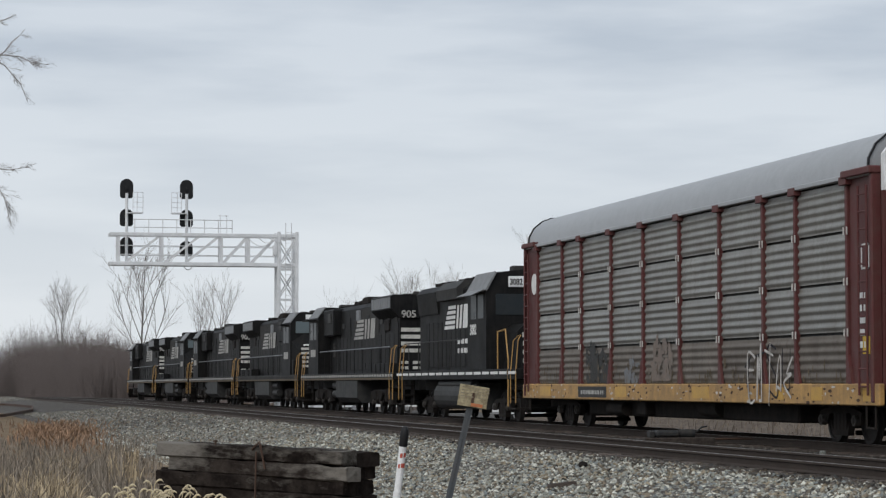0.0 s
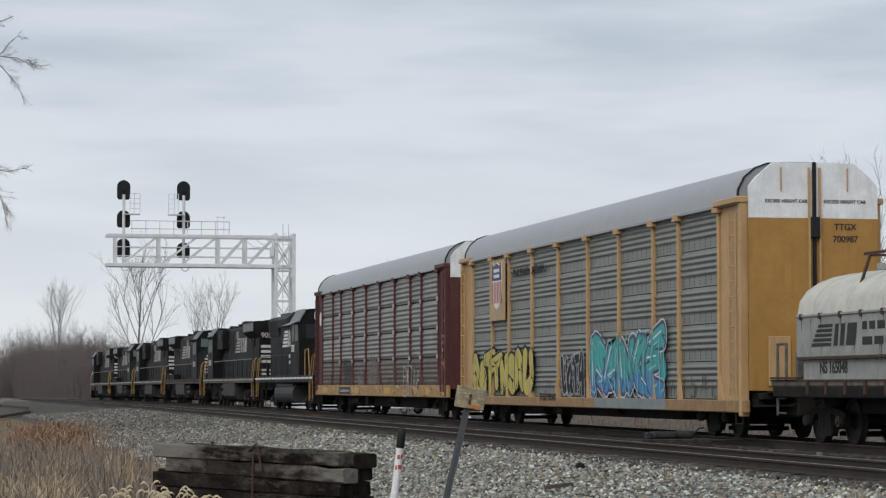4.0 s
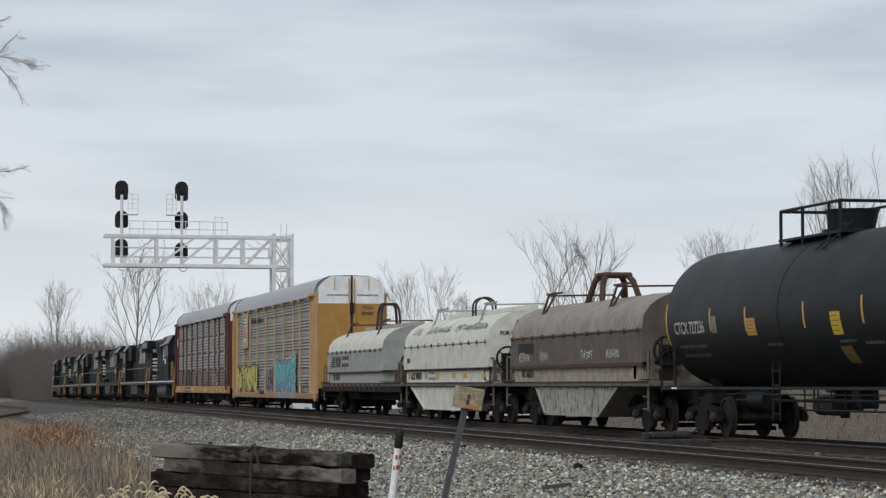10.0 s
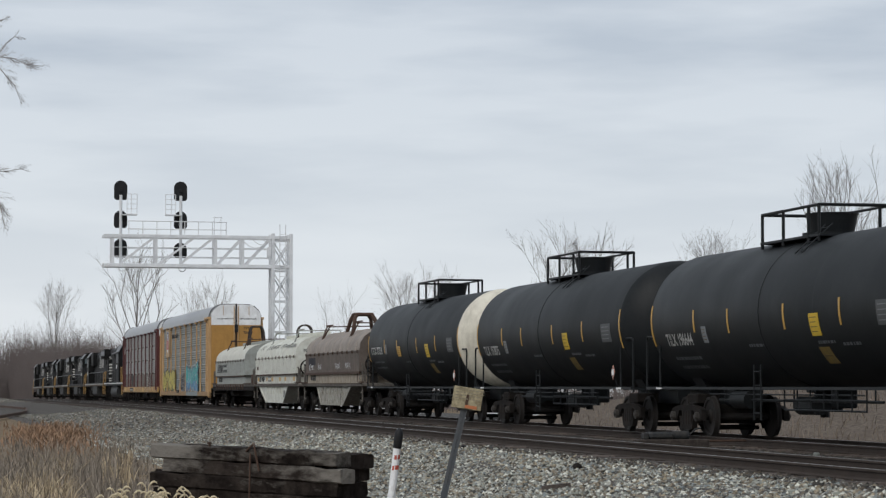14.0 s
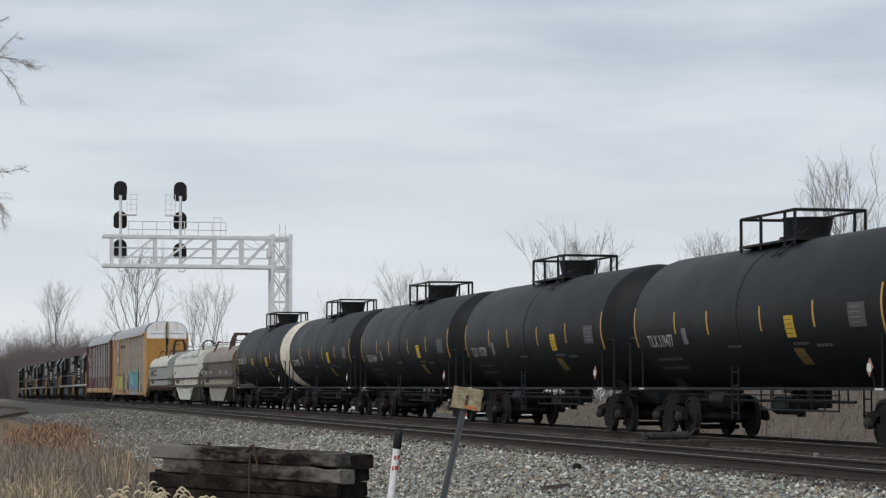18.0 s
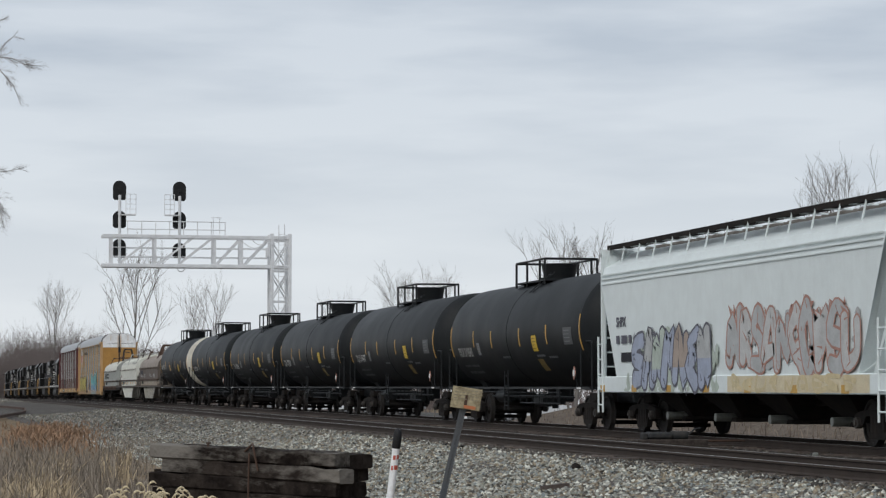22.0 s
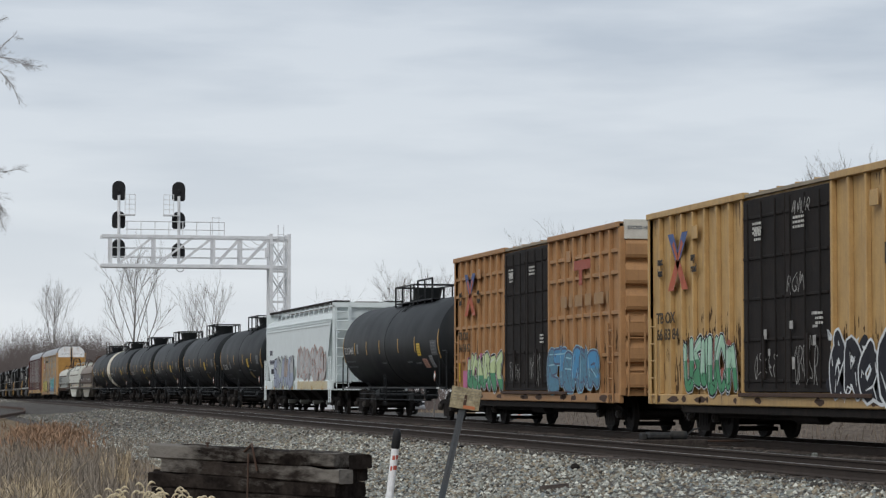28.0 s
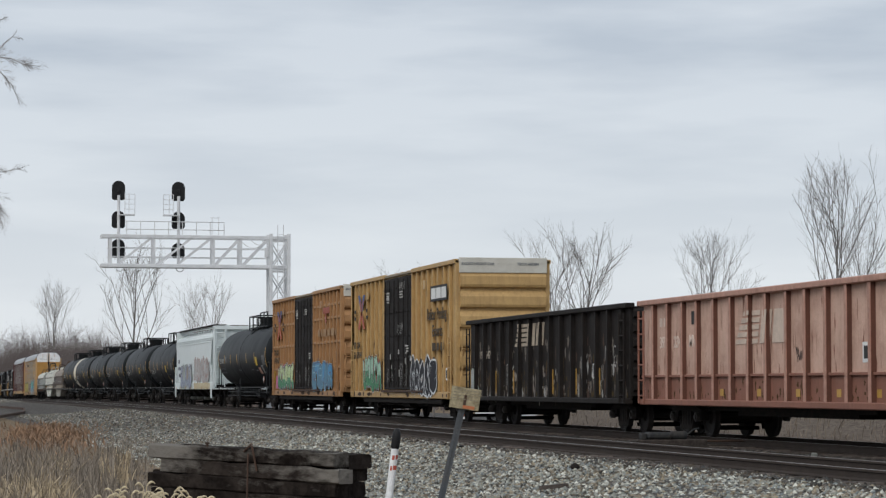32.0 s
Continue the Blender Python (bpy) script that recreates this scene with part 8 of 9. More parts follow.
def small_sign():
    t = thing("warning_sign", "small sun-bleached yellowish sign on a leaning steel channel post", "sign", (4.065, 19.66, -0.6))
    lean = Vector((0.375, -0.1, 1.66))
    a, b = Vector((0, 0, 0)), lean
    m = Mesh()
    for dx in (-0.014, 0.014):
        m.bar(a + Vector((dx, 0, 0)), b + Vector((dx, 0, 0)), 0.009, 0.026)
    m.bar(a + Vector((0, 0.012, 0)), b + Vector((0, 0.012, 0)), 0.032, 0.006)
    part("post", m, paint("post_green_grey", (0.065, 0.075, 0.085), 0.6, dirty=0.4), t, "dark grey steel channel post")
    tilt = Euler((0, radians(9), radians(-9)))
    plate = part("plate", Mesh().box(-0.12, 0.12, -0.004, 0.004, -0.087, 0.087, 0.003), paint("bleached_sign", (0.36, 0.31, 0.20), 0.7, scale=9, vary=0.45, dirty=1.0, dirt=(0.115, 0.085, 0.05), gloss=0.2), t, "bleached plate with illegible print")
    plate.location, plate.rotation_euler = lean + Vector((0.0, -0.03, 0.0)), tilt
    part("orange_field", Mesh().box(-0.01, 0.085, -0.006, -0.004, -0.08, -0.055), paint("faded_orange", (0.50, 0.17, 0.07), 0.6, dirty=0.3), plate, "faded orange field")
    pr = Mesh()
    rnd = random.Random(4)
    for k in range(4):
        x = -0.10
        while x < 0.1:
            w = rnd.uniform(0.01, 0.03)
            pr.box(x, x + w, -0.0055, -0.004, 0.062 - k * 0.024, 0.07 - k * 0.024)
            x += w + 0.012
    part("print", pr, paint("faded_print", (0.24, 0.21, 0.15), 0.7, bump=0), plate)
    part("bolt", Mesh().rod((0, -0.012, 0.02), (0, -0.004, 0.02), 0.012, 8), RUST, plate)
    part("rust_stain", Mesh().box(-0.012, 0.012, -0.0048, -0.004, -0.06, 0.01), RUST, plate)


small_sign()


def switch_machine():
    t = thing("switch_machine", "low grey electric switch machine between the tracks", "switch machine", (16.35, 52.0, -0.1))
    g = paint("switch_grey", (0.026, 0.028, 0.03), 0.7, dirty=0.5, gloss=0.2)
    part("base", Mesh().box(-0.75, 0.85, -0.2, 0.2, -0.12, 0.1, 0.02), TIEWOOD, t)
    part("gear_case", Mesh().box(-0.5, 0.05, -0.2, 0.2, 0.1, 0.26, 0.05), g, t)
    part("motor", Mesh().rod((0.05, 0, 0.18), (0.42, 0, 0.18), 0.1, 14), g, t, smooth=True)
    part("crank_handle", Mesh().path([(0.45, 0, 0.2), (0.6, 0, 0.32), (0.72, 0, 0.34)], 0.02), g, t)
    part("throw_rod", Mesh().rod((0.3, 0.0, 0.06), (1.8, 0.0, 0.06), 0.025, 8), RUST, t)
    part("cover_plate", Mesh().box(-0.62, -0.5, -0.12, 0.12, 0.1, 0.24, 0.02), FUEL, t, "dull metal cover plate")


switch_machine()
jb = thing("track_marker", "small pale marker block on the sleepers", "marker", (16.4, 43.2, -0.2))
part("block", Mesh().box(-0.05, 0.05, -0.05, 0.05, 0.0, 0.14, 0.02), GALV2, jb)


def relay_cabinet():
    t = thing("relay_cabinet", "pale grey trackside relay cabinet on a concrete base", "cabinet", (28.9, 379.0, -1.6))
    part("case", Mesh().box(-0.7, 0.7, -0.45, 0.45, 0.25, 2.1, 0.03), GALV2, t)
    part("roof", Mesh().prism([(-0.78, 2.1), (0, 2.22), (0.78, 2.1)], -0.52, 0.52), GALV2, t)
    part("door", Mesh().box(-0.6, 0.6, -0.475, -0.45, 0.35, 2.0, 0.01), GALV2, t)
    part("base", Mesh().box(-0.8, 0.8, -0.55, 0.55, -0.3, 0.25, 0.02), paint("cabinet_concrete", (0.4, 0.39, 0.37), 0.9), t)
    p = thing("white_post", "short white trackside post", "post", (26.4, 379.0, -1.6))
    part("shaft", Mesh().rod((0, 0, 0), (0, 0, 1.2), 0.14, 12).rod((0, 0, 1.2), (0, 0, 1.25), 0.1, 12), WHITE, p)


relay_cabinet()


def spare_rail(pts):
    t = thing("spare_rail", "rusty length of old rail lying on the ground", "rail", group="old rails beside the track")
    for i, (a, b) in enumerate(zip(pts, pts[1:])):
        part("length", Mesh().bar(a, b, 0.13, 0.16), RUST, t)


spare_rail([(2.0, 205, -0.45), (7.3, 196, -0.42), (8.3, 176, -0.42)])
spare_rail([(8.3, 174, -0.42), (7.2, 152, -0.42), (4.7, 128, -0.42), (1.0, 112, -0.42)])


# ---------- parked vehicles on the far side ----------
CARWHITE = paint("car_white", (0.72, 0.73, 0.74), 0.3, vary=0.04, dirty=0.1, bump=0)
TYRE = paint("tyre_black", (0.02, 0.02, 0.02), 0.85)
CHROME = paint("wheel_alloy", (0.4, 0.4, 0.41), 0.3, metal=0.8)


def pickup(at, turn, label):
    t = thing("pickup_truck", label, "pickup truck", group="parked vehicles beyond the track")
    t.matrix_basis = pose(*at, 0, 0, turn)
    side = [(-2.7, 0.45), (-2.75, 0.75), (-2.72, 1.02), (-1.25, 1.08), (-0.75, 1.7), (0.75, 1.78), (1.1, 1.72), (1.25, 1.1), (2.75, 1.08), (2.8, 0.55), (2.7, 0.42)]
    body = part("body", Mesh().prism(side, -0.95, 0.95, "x"), CARWHITE, t, "white painted body")
    part("bed", Mesh().box(-0.8, 0.8, 1.35, 2.65, 1.082, 1.09), TYRE, body)
    for x in (-1, 1):
        xa, xb = sorted((x * 0.945, x * 0.958))
        part("front_window", Mesh().prism([(-1.05, 1.12), (-0.7, 1.6), (0.0, 1.63), (0.0, 1.12)], xa, xb, "x"), GLASS, body)
        part("rear_window", Mesh().prism([(0.08, 1.12), (0.08, 1.63), (0.75, 1.64), (0.95, 1.12)], xa, xb, "x"), GLASS, body)
        part("mirror", Mesh().box(*sorted((x * 0.96, x * 1.15)), -1.0, -0.88, 1.08, 1.26, 0.02), TYRE, body)
        part("headlight", Mesh().box(*sorted((x * 0.6, x * 0.93)), -2.775, -2.74, 0.75, 0.95, 0.01), GLASS, body, "clear headlight")
        part("tail_light", Mesh().box(*sorted((x * 0.8, x * 0.955)), 2.76, 2.82, 0.75, 1.05, 0.01), G_RED, body, "red tail light")
    part("windshield", Mesh().add([(-0.85, -1.27, 1.1), (0.85, -1.27, 1.1), (0.75, -0.79, 1.67), (-0.75, -0.79, 1.67)], [(0, 1, 2, 3)]), GLASS, body)
    part("bumper", Mesh().box(-0.93, 0.93, -2.86, -2.7, 0.42, 0.66, 0.04), CHROME, body)
    part("grille", Mesh().box(-0.58, 0.58, -2.79, -2.74, 0.7, 0.98, 0.02), TYRE, body)
    for y in (-1.75, 1.65):
        for x in (-0.82, 0.82):
            w = part("wheel", Mesh().rod((x - 0.12, y, 0.38), (x + 0.12, y, 0.38), 0.38, 20), TYRE, t, "black tyre")
            part("rim", Mesh().rod((x - 0.13, y, 0.38), (x + 0.13, y, 0.38), 0.23, 14), CHROME, w)


pickup((36.3, 144.0, -1.02), 108, "white pickup truck parked on gravel beyond the tracks")
pickup((36.9, 189.0, -1.02), 40, "white pickup truck facing the tracks, parked beyond them")
pickup((31.0, 186.0, -1.02), 100, "white pickup truck parked side-on beyond the tracks")


def cone(x, y):
    t = thing("traffic_cone", "orange traffic cone with a white band", "traffic cone", (x, y, -1.02), "traffic cones")
    part("base", Mesh().box(-0.18, 0.18, -0.18, 0.18, 0, 0.04, 0.01), G_RED, t)
    part("shell", Mesh().rod((0, 0, 0.04), (0, 0, 0.7), 0.14, 14, 0.03), paint("cone_orange", (0.65, 0.14, 0.05), 0.5), t, smooth=True)
    part("band", Mesh().rod((0, 0, 0.4), (0, 0, 0.52), 0.087, 14, 0.068), WHITE, t)


cone(34.4, 137.5)
cone(30.2, 133.0)


# ---------- far side: bank, lot, weeds ----------
strip("gravel_lot", [(28.0, -1.03), (29.0, -0.99), (44.0, -0.985), (46.0, -1.03)], [120 + 6 * i for i in range(22)], spots("pale_lot_gravel", [(0.065, 0.062, 0.058), (0.092, 0.088, 0.083), (0.125, 0.12, 0.114)], 9, soil=(0.08, 0.075, 0.07)), "pale gravel parking lot", 0.01)
BANK = [(24.0, -1.06), (27.0, -0.8), (32.0, 0.2), (37.0, 1.0), (44.0, 1.45), (56.0, 1.5), (72.0, 0.3), (84.0, -1.12)]
strip("far_bank", BANK, [20 + 4 * i for i in range(25)], spots("bank_dry_grass", [(0.075, 0.058, 0.046), (0.12, 0.097, 0.078), (0.175, 0.145, 0.118)], 9, soil=(0.10, 0.079, 0.064), bump=0.6), "low bank of pale dry grass", 0.05)


def blades(name, label, places, mat, low, high, lean, seed, width=0.012):
    """Grass as single narrow blades, bent over."""
    rnd = random.Random(seed)
    vs, fs = [], []
    for x, y, z in places:
        hgt = rnd.uniform(low, high)
        a = rnd.uniform(0, math.tau)
        dx, dy = math.cos(a) * lean * hgt * rnd.random(), math.sin(a) * lean * hgt * rnd.random()
        w = width * rnd.uniform(0.6, 1.3)
        k = len(vs)
        vs += [(x - w, y, z), (x + w, y, z), (x + dx * 0.4 - w * 0.8, y + dy * 0.4, z + hgt * 0.6), (x + dx * 0.4 + w * 0.8, y + dy * 0.4, z + hgt * 0.6), (x + dx, y + dy, z + hgt * rnd.uniform(0.85, 1.0))]
        fs += [(k, k + 1, k + 3, k + 2), (k + 2, k + 3, k + 4)]
    me = bpy.data.meshes.new(name)
    me.from_pydata(vs, [], fs)
    me.materials.append(mat)
    return tagged(new(name, me), label, "grass", kind="stuff")


def islands(base, low, high):
    """The colour of grass: each blade its own tone."""
    m = paint(base, (0.3, 0.25, 0.18), 0.9, dirty=0.25, dirt=(0.16, 0.11, 0.07), bump=0)
    n, l = m.node_tree.nodes, m.node_tree.links
    g, r = n.new("ShaderNodeNewGeometry"), n.new("ShaderNodeValToRGB")
    r.color_ramp.elements[0].color, r.color_ramp.elements[1].color = (*low, 1), (*high, 1)
    l.new(g.outputs["Random Per Island"], r.inputs[0])
    hs = next(k for k in n if k.bl_idname == "ShaderNodeHueSaturation")
    l.new(r.outputs[0], hs.inputs["Color"])
    return m


def field(n, x0, x1, y0, y1, seed, edge=None, z=-0.6):
    """Random places in a wedge that widens with the distance: x is given as a share of y."""
    rnd = random.Random(seed)
    out = []
    while len(out) < n:
        y = y0 + (y1 - y0) * rnd.random() ** 1.4
        x = rnd.uniform(x0, x1) * y
        if noise.noise((x * 0.8, y * 0.35, seed)) > (edge if edge is not None else -9):
            out.append((x, y, z))
    return out


STRAW = islands("straw", (0.13, 0.10, 0.068), (0.60, 0.485, 0.32))
WEED = islands("grey_weed", (0.09, 0.078, 0.068), (0.32, 0.275, 0.22))
BANKWEED = islands("bank_weed", (0.075, 0.06, 0.05), (0.26, 0.21, 0.165))
RUSSET = islands("russet_grass", (0.15, 0.10, 0.068), (0.33, 0.205, 0.128))
blades("dry_grass", "tall straw-coloured dry grass beside the track", field(6500, -0.02, 0.066, 18, 46, 1, 0.0), STRAW, 0.2, 0.68, 0.7, 5, 0.010)
blades("dry_weeds", "thin grey-brown dead weed stalks", field(6500, -0.02, 0.084, 17, 56, 2, -0.05), WEED, 0.2, 0.78, 0.55, 6, 0.008)
blades("low_weeds", "low grey-brown weeds on the gravel's edge", field(3000, 0.02, 0.100, 36, 80, 3, 0.0), WEED, 0.08, 0.3, 0.6, 7, 0.012)
blades("straw_tuft", "pale tuft of straw at the gravel's edge", field(420, 0.078, 0.090, 42, 56, 14, -0.2), STRAW, 0.15, 0.5, 0.4, 15, 0.012)
rr_ = random.Random(44)
blades("russet_grass", "patch of rust-coloured dry grass", [(rr_.gauss(0.0585, 0.0085) * y, y, -0.6) for y in [min(115, max(58, rr_.gauss(86, 11))) for _ in range(2200)]], RUSSET, 0.06, 0.36, 1.0, 8, 0.022)
blades("bank_weeds", "pale dry weeds on the bank beyond the tracks", [(x, y, float(np.interp(x, [p[0] for p in BANK], [p[1] for p in BANK])) - 0.05) for x, y, _ in field(6000, 0.26, 0.62, 46, 114, 9)], BANKWEED, 0.15, 0.6, 0.7, 10, 0.016)
blades("verge_weeds", "sparse weeds along the far edge of the ballast", [(22.5 + random.Random(i).uniform(0, 2.5), 30 + i * 0.055, -0.95) for i in range(2600)], BANKWEED, 0.15, 0.55, 0.5, 11, 0.014)


def reed_clump():
    t = thing("reed_clump", "clump of pale dry foxtail grass with drooping plumes", "grass", (1.34, 15.1, -0.6))
    rnd = random.Random(14)
    stalks, plumes, leaves = Mesh(), Mesh(), Mesh()
    for k in range(230):
        x, y = rnd.uniform(-0.38, 0.34), rnd.uniform(-0.35, 0.35)
        hgt = rnd.uniform(0.84, 1.16) - abs(x - 0.08) * 0.3
        tx = x * 1.25 + rnd.uniform(-0.08, 0.12)
        stalks.rod((x * 0.6, y * 0.6, 0), (tx, y, hgt), 0.004, 4, 0.003)
        d = rnd.choice((-1, 1, 1, 1))
        pts = []
        for q in range(6):
            u = q / 5
            pts.append(Vector((tx + d * 0.052 * u, y + rnd.uniform(-0.02, 0.02) * u, hgt + 0.032 * math.sin(u * 2.2) - 0.012 * u * u)))
        rr = (0.003, 0.006, 0.0075, 0.007, 0.005, 0.002)
        for q in range(5):
            plumes.rod(pts[q], pts[q + 1], rr[q], 6, rr[q + 1])
    for k in range(420):
        x, y = rnd.uniform(-0.5, 0.5), rnd.uniform(-0.4, 0.4)
        hgt = rnd.uniform(0.6, 1.1) - abs(x) * 0.2
        dx = rnd.uniform(-0.18, 0.18)
        leaves.add([(x - 0.006, y, 0), (x + 0.006, y, 0), (x + dx + 0.004, y + rnd.uniform(-0.1, 0.1), hgt), (x + dx * 1.6, y, hgt - 0.06)], [(0, 1, 2, 3)])
    tagged(part("stalk_mass", stalks, REED, t), kind="stuff")
    tagged(part("plume_mass", plumes, paint("foxtail", (0.62, 0.53, 0.36), 0.95, dirty=0.2, bump=0.3), t, "pale straw foxtail plumes"), kind="stuff")
    tagged(part("leaf_mass", leaves, STRAW, t), kind="stuff")


reed_clump()


# ---------- ballast stones ----------
def stones(name, label, n, x0, x1, y0, y1, z_of, seed, r0, r1, mat=None):
    g = np.random.default_rng(seed)
    y = y0 + (y1 - y0) * g.random(n) ** 1.5
    x = x0 + (x1 - x0) * g.random(n)
    z = np.interp(x, [p[0] for p in z_of], [p[1] for p in z_of])
    base = np.array([[1, 0, 0], [-1, 0, 0], [0, 1, 0], [0, -1, 0], [0, 0, 1], [0, 0, -1]], float)
    v = base[None] * (r0 + (r1 - r0) * g.random((n, 1, 1)) ** 2) * g.uniform(0.6, 1.25, (n, 6, 1)) + g.normal(0, 0.006, (n, 6, 3))
    a = g.random(n) * math.tau
    ca, sa = np.cos(a)[:, None], np.sin(a)[:, None]
    tilt = g.normal(0, 0.6, n)[:, None]
    vx, vy, vz = v[..., 0] * ca - v[..., 1] * sa, v[..., 0] * sa + v[..., 1] * ca, v[..., 2]
    vy, vz = vy * np.cos(tilt) - vz * np.sin(tilt), vy * np.sin(tilt) + vz * np.cos(tilt)
    v = np.stack([vx + x[:, None], vy + y[:, None], vz * 0.8 + z[:, None] + 0.004], -1).reshape(-1, 3)
    tri = np.array([[0, 2, 4], [2, 1, 4], [1, 3, 4], [3, 0, 4], [2, 0, 5], [1, 2, 5], [3, 1, 5], [0, 3, 5]])
    f = (tri[None] + 6 * np.arange(n)[:, None, None]).reshape(-1, 3)
    me = bpy.data.meshes.new(name)
    me.from_pydata(v.tolist(), [], f.tolist())
    me.materials.append(mat or STONE)
    return tagged(new(name, me), label, "gravel", kind="stuff")


APRON_Z = [(5.0, -0.66), (5.8, -0.55), (8.0, -0.53), (9.6, -0.47), (10.6, -0.36), (11.6, -0.25), (12.4, -0.2), (13.0, -0.19)]
stones("ballast_stones", "loose grey and white limestone ballast", 60000, 5.4, 12.7, 27, 90, APRON_Z, 5, 0.022, 0.06)
stones("far_ballast_stones", "loose grey limestone ballast farther on", 18000, 6.3, 12.7, 70, 150, APRON_Z, 6, 0.035, 0.085, DUSTY_STONE)
stones("distant_ballast_stones", "grey limestone ballast in the distance", 9000, 5.2, 12.7, 150, 330, [(a, b - 0.3) for a, b in APRON_Z], 8, 0.07, 0.15, DUSTY_STONE)
stones("crib_stones", "grey ballast between the rails", 16000, 12.7, 21.2, 32, 95, [(12.5, -0.22), (21.0, -0.19)], 7, 0.02, 0.05, stones_mat("oily_stone", 0.36, 1.05))
stones("shoulder_stones", "dark oily stones strewn over the edge of the track bed", 5000, 12.2, 12.95, 30, 95, [(12.2, -0.21), (12.95, -0.2)], 17, 0.03, 0.085, stones_mat("dark_shoulder_stone", 0.22, 1.1))
clod = thing("earth_clod", "dark lump of old asphalt on the ballast", "rock", (11.35, 41.4, -0.24))
part("lump", Mesh().loft([[(0.09 * math.cos(a) * s, 0.07 * math.sin(a) * s, z * 0.6) for a in [math.tau * k / 9 for k in range(9)]] for s, z in ((0.9, -0.05), (1.0, 0.02), (0.7, 0.1), (0.2, 0.13))]), GRIME, clod)
clod = thing("wood_scrap", "dark splintered piece of wood on the ballast", "wood", (9.9, 37.2, -0.44))
part("splinter", Mesh().bar((-0.25, 0.0, 0.03), (0.2, 0.1, 0.07), 0.1, 0.06).bar((0.0, 0.05, 0.05), (0.3, -0.05, 0.02), 0.06, 0.04), TIEWOOD, clod)


# ---------- trees ----------
def branch(m, a, way, length, r, rnd, level, top, droop, small=0.0042):
    """A limb of bent lengths that turns upwards and forks into ever finer twigs."""
    p, d, n = a, way, 4 if level > 1 else 3
    for k in range(n):
        d = (d + Vector((rnd.uniform(-0.09, 0.09), rnd.uniform(-0.09, 0.09), rnd.uniform(-0.03, 0.05) + top * 0.05 - droop * 0.2))).normalized()
        q = p + d * (length / n)
        m.rod(p, q, r * (1 - 0.6 * k / n), 5 if level > 1 else 3, r * (1 - 0.6 * (k + 1) / n), caps=False)
        if level > 0 and (k > 0 or level < 3):
            for _ in range(rnd.choice((1, 2)) if level > 1 else 1):
                s = d.orthogonal().normalized()
                s.rotate(Matrix.Rotation(rnd.uniform(0, math.tau), 3, d))
                w = (d + s * rnd.uniform(0.4, 0.75) + Vector((0, 0, top * 0.1))).normalized()
                branch(m, p + (q - p) * rnd.uniform(0.2, 1.0), w, length * rnd.uniform(0.42, 0.66) * (1.12 - 0.14 * k), max(r * 0.48, small), rnd, level - 1, top, droop, small)
        p = q


def bare_tree(x, y, z, height, reach, seed, label, forks=12, low=0.25, thick=0.010, stems=1, mat=None, levels=3):
    """A leafless tree: one or more stems that carry on to the top, with limbs that rise from them. reach: half the crown's width; low: the share of the
    height at which the limbs begin."""
    rnd = random.Random(seed)
    t = thing("bare_tree", label, "tree", (x, y, z), "bare winter trees")
    trunk, crown = Mesh(), Mesh()
    for st in range(stems):
        n = 9
        tall = height * (0.9 if st == 0 else rnd.uniform(0.7, 0.9))
        r = height * thick * (1 if st == 0 else 0.7)
        az = st * math.tau / max(stems, 2) + rnd.uniform(-0.5, 0.5)
        out = reach * (0.12 if stems == 1 else 0.55) / tall
        p, pts = Vector((0, 0, -0.3)), [Vector((0, 0, -0.3))]
        for k in range(n):
            q = p + Vector((math.cos(az) * out + rnd.uniform(-0.035, 0.035), math.sin(az) * out + rnd.uniform(-0.035, 0.035), 1)) * ((tall + 0.3) / n)
            trunk.rod(p, q, r * (1 - 0.88 * k / n), 8, r * (1 - 0.88 * (k + 1) / n), caps=False)
            p = q
            pts.append(p)
        m = max(5, forks // stems)
        for k in range(m):
            f = low + (0.93 - low) * (k + rnd.uniform(0.0, 0.8)) / m
            i = min(int(f * n), n - 1)
            a = pts[i] + (pts[i + 1] - pts[i]) * (f * n - i)
            u = (f - low) / (1 - low)
            ang = k * 2.4 + rnd.uniform(-0.5, 0.5) + st
            wide = reach * (1.0 - 0.5 * u) * rnd.uniform(0.8, 1.1) / (1 if stems == 1 else 1.25)
            rise = min(height * rnd.uniform(0.42, 0.62), (height * 1.0 - a.z) * 0.95)
            way = Vector((math.cos(ang) * wide, math.sin(ang) * wide, max(rise, 0.4) * 0.95))
            branch(crown, a, way.normalized(), way.length * 0.95, r * (0.44 - 0.28 * f), rnd, levels, 0.9, 0.0)
        branch(crown, pts[-1], Vector((rnd.uniform(-0.1, 0.1), 0, 1)), height * 0.13, r * 0.16, rnd, levels - 1, 0.6, 0.0)
    part("trunk", trunk, mat or BARK, t, smooth=True)
    part("crown", crown, mat or BARK, t, "bare leafless branches and twigs")
    return t


bare_tree(44.2, 113.5, -1.0, 12.3, 2.5, 4, "tall bare tree with upswept forking limbs", 10, 0.3, 0.010)
bare_tree(42.6, 113.0, -1.0, 6.2, 1.6, 5, "slim bare sapling below a taller tree", 8, 0.2, 0.008, levels=2)
bare_tree(46.0, 114.5, -1.0, 6.8, 1.6, 6, "slim bare sapling beside a taller tree", 8, 0.2, 0.008, levels=2)
bare_tree(41.3, 124.2, -1.0, 9.7, 1.7, 9, "slender bare tree beyond the tracks", 10, 0.3, 0.009)
bare_tree(33.0, 121.0, -1.0, 9.3, 2.9, 15, "bare round-crowned tree beyond the tracks", 16, 0.16, 0.013, 2)
bare_tree(29.6, 147.3, -1.0, 8.6, 1.4, 23, "bare upright tree behind the tracks", 9, 0.2, 0.007)
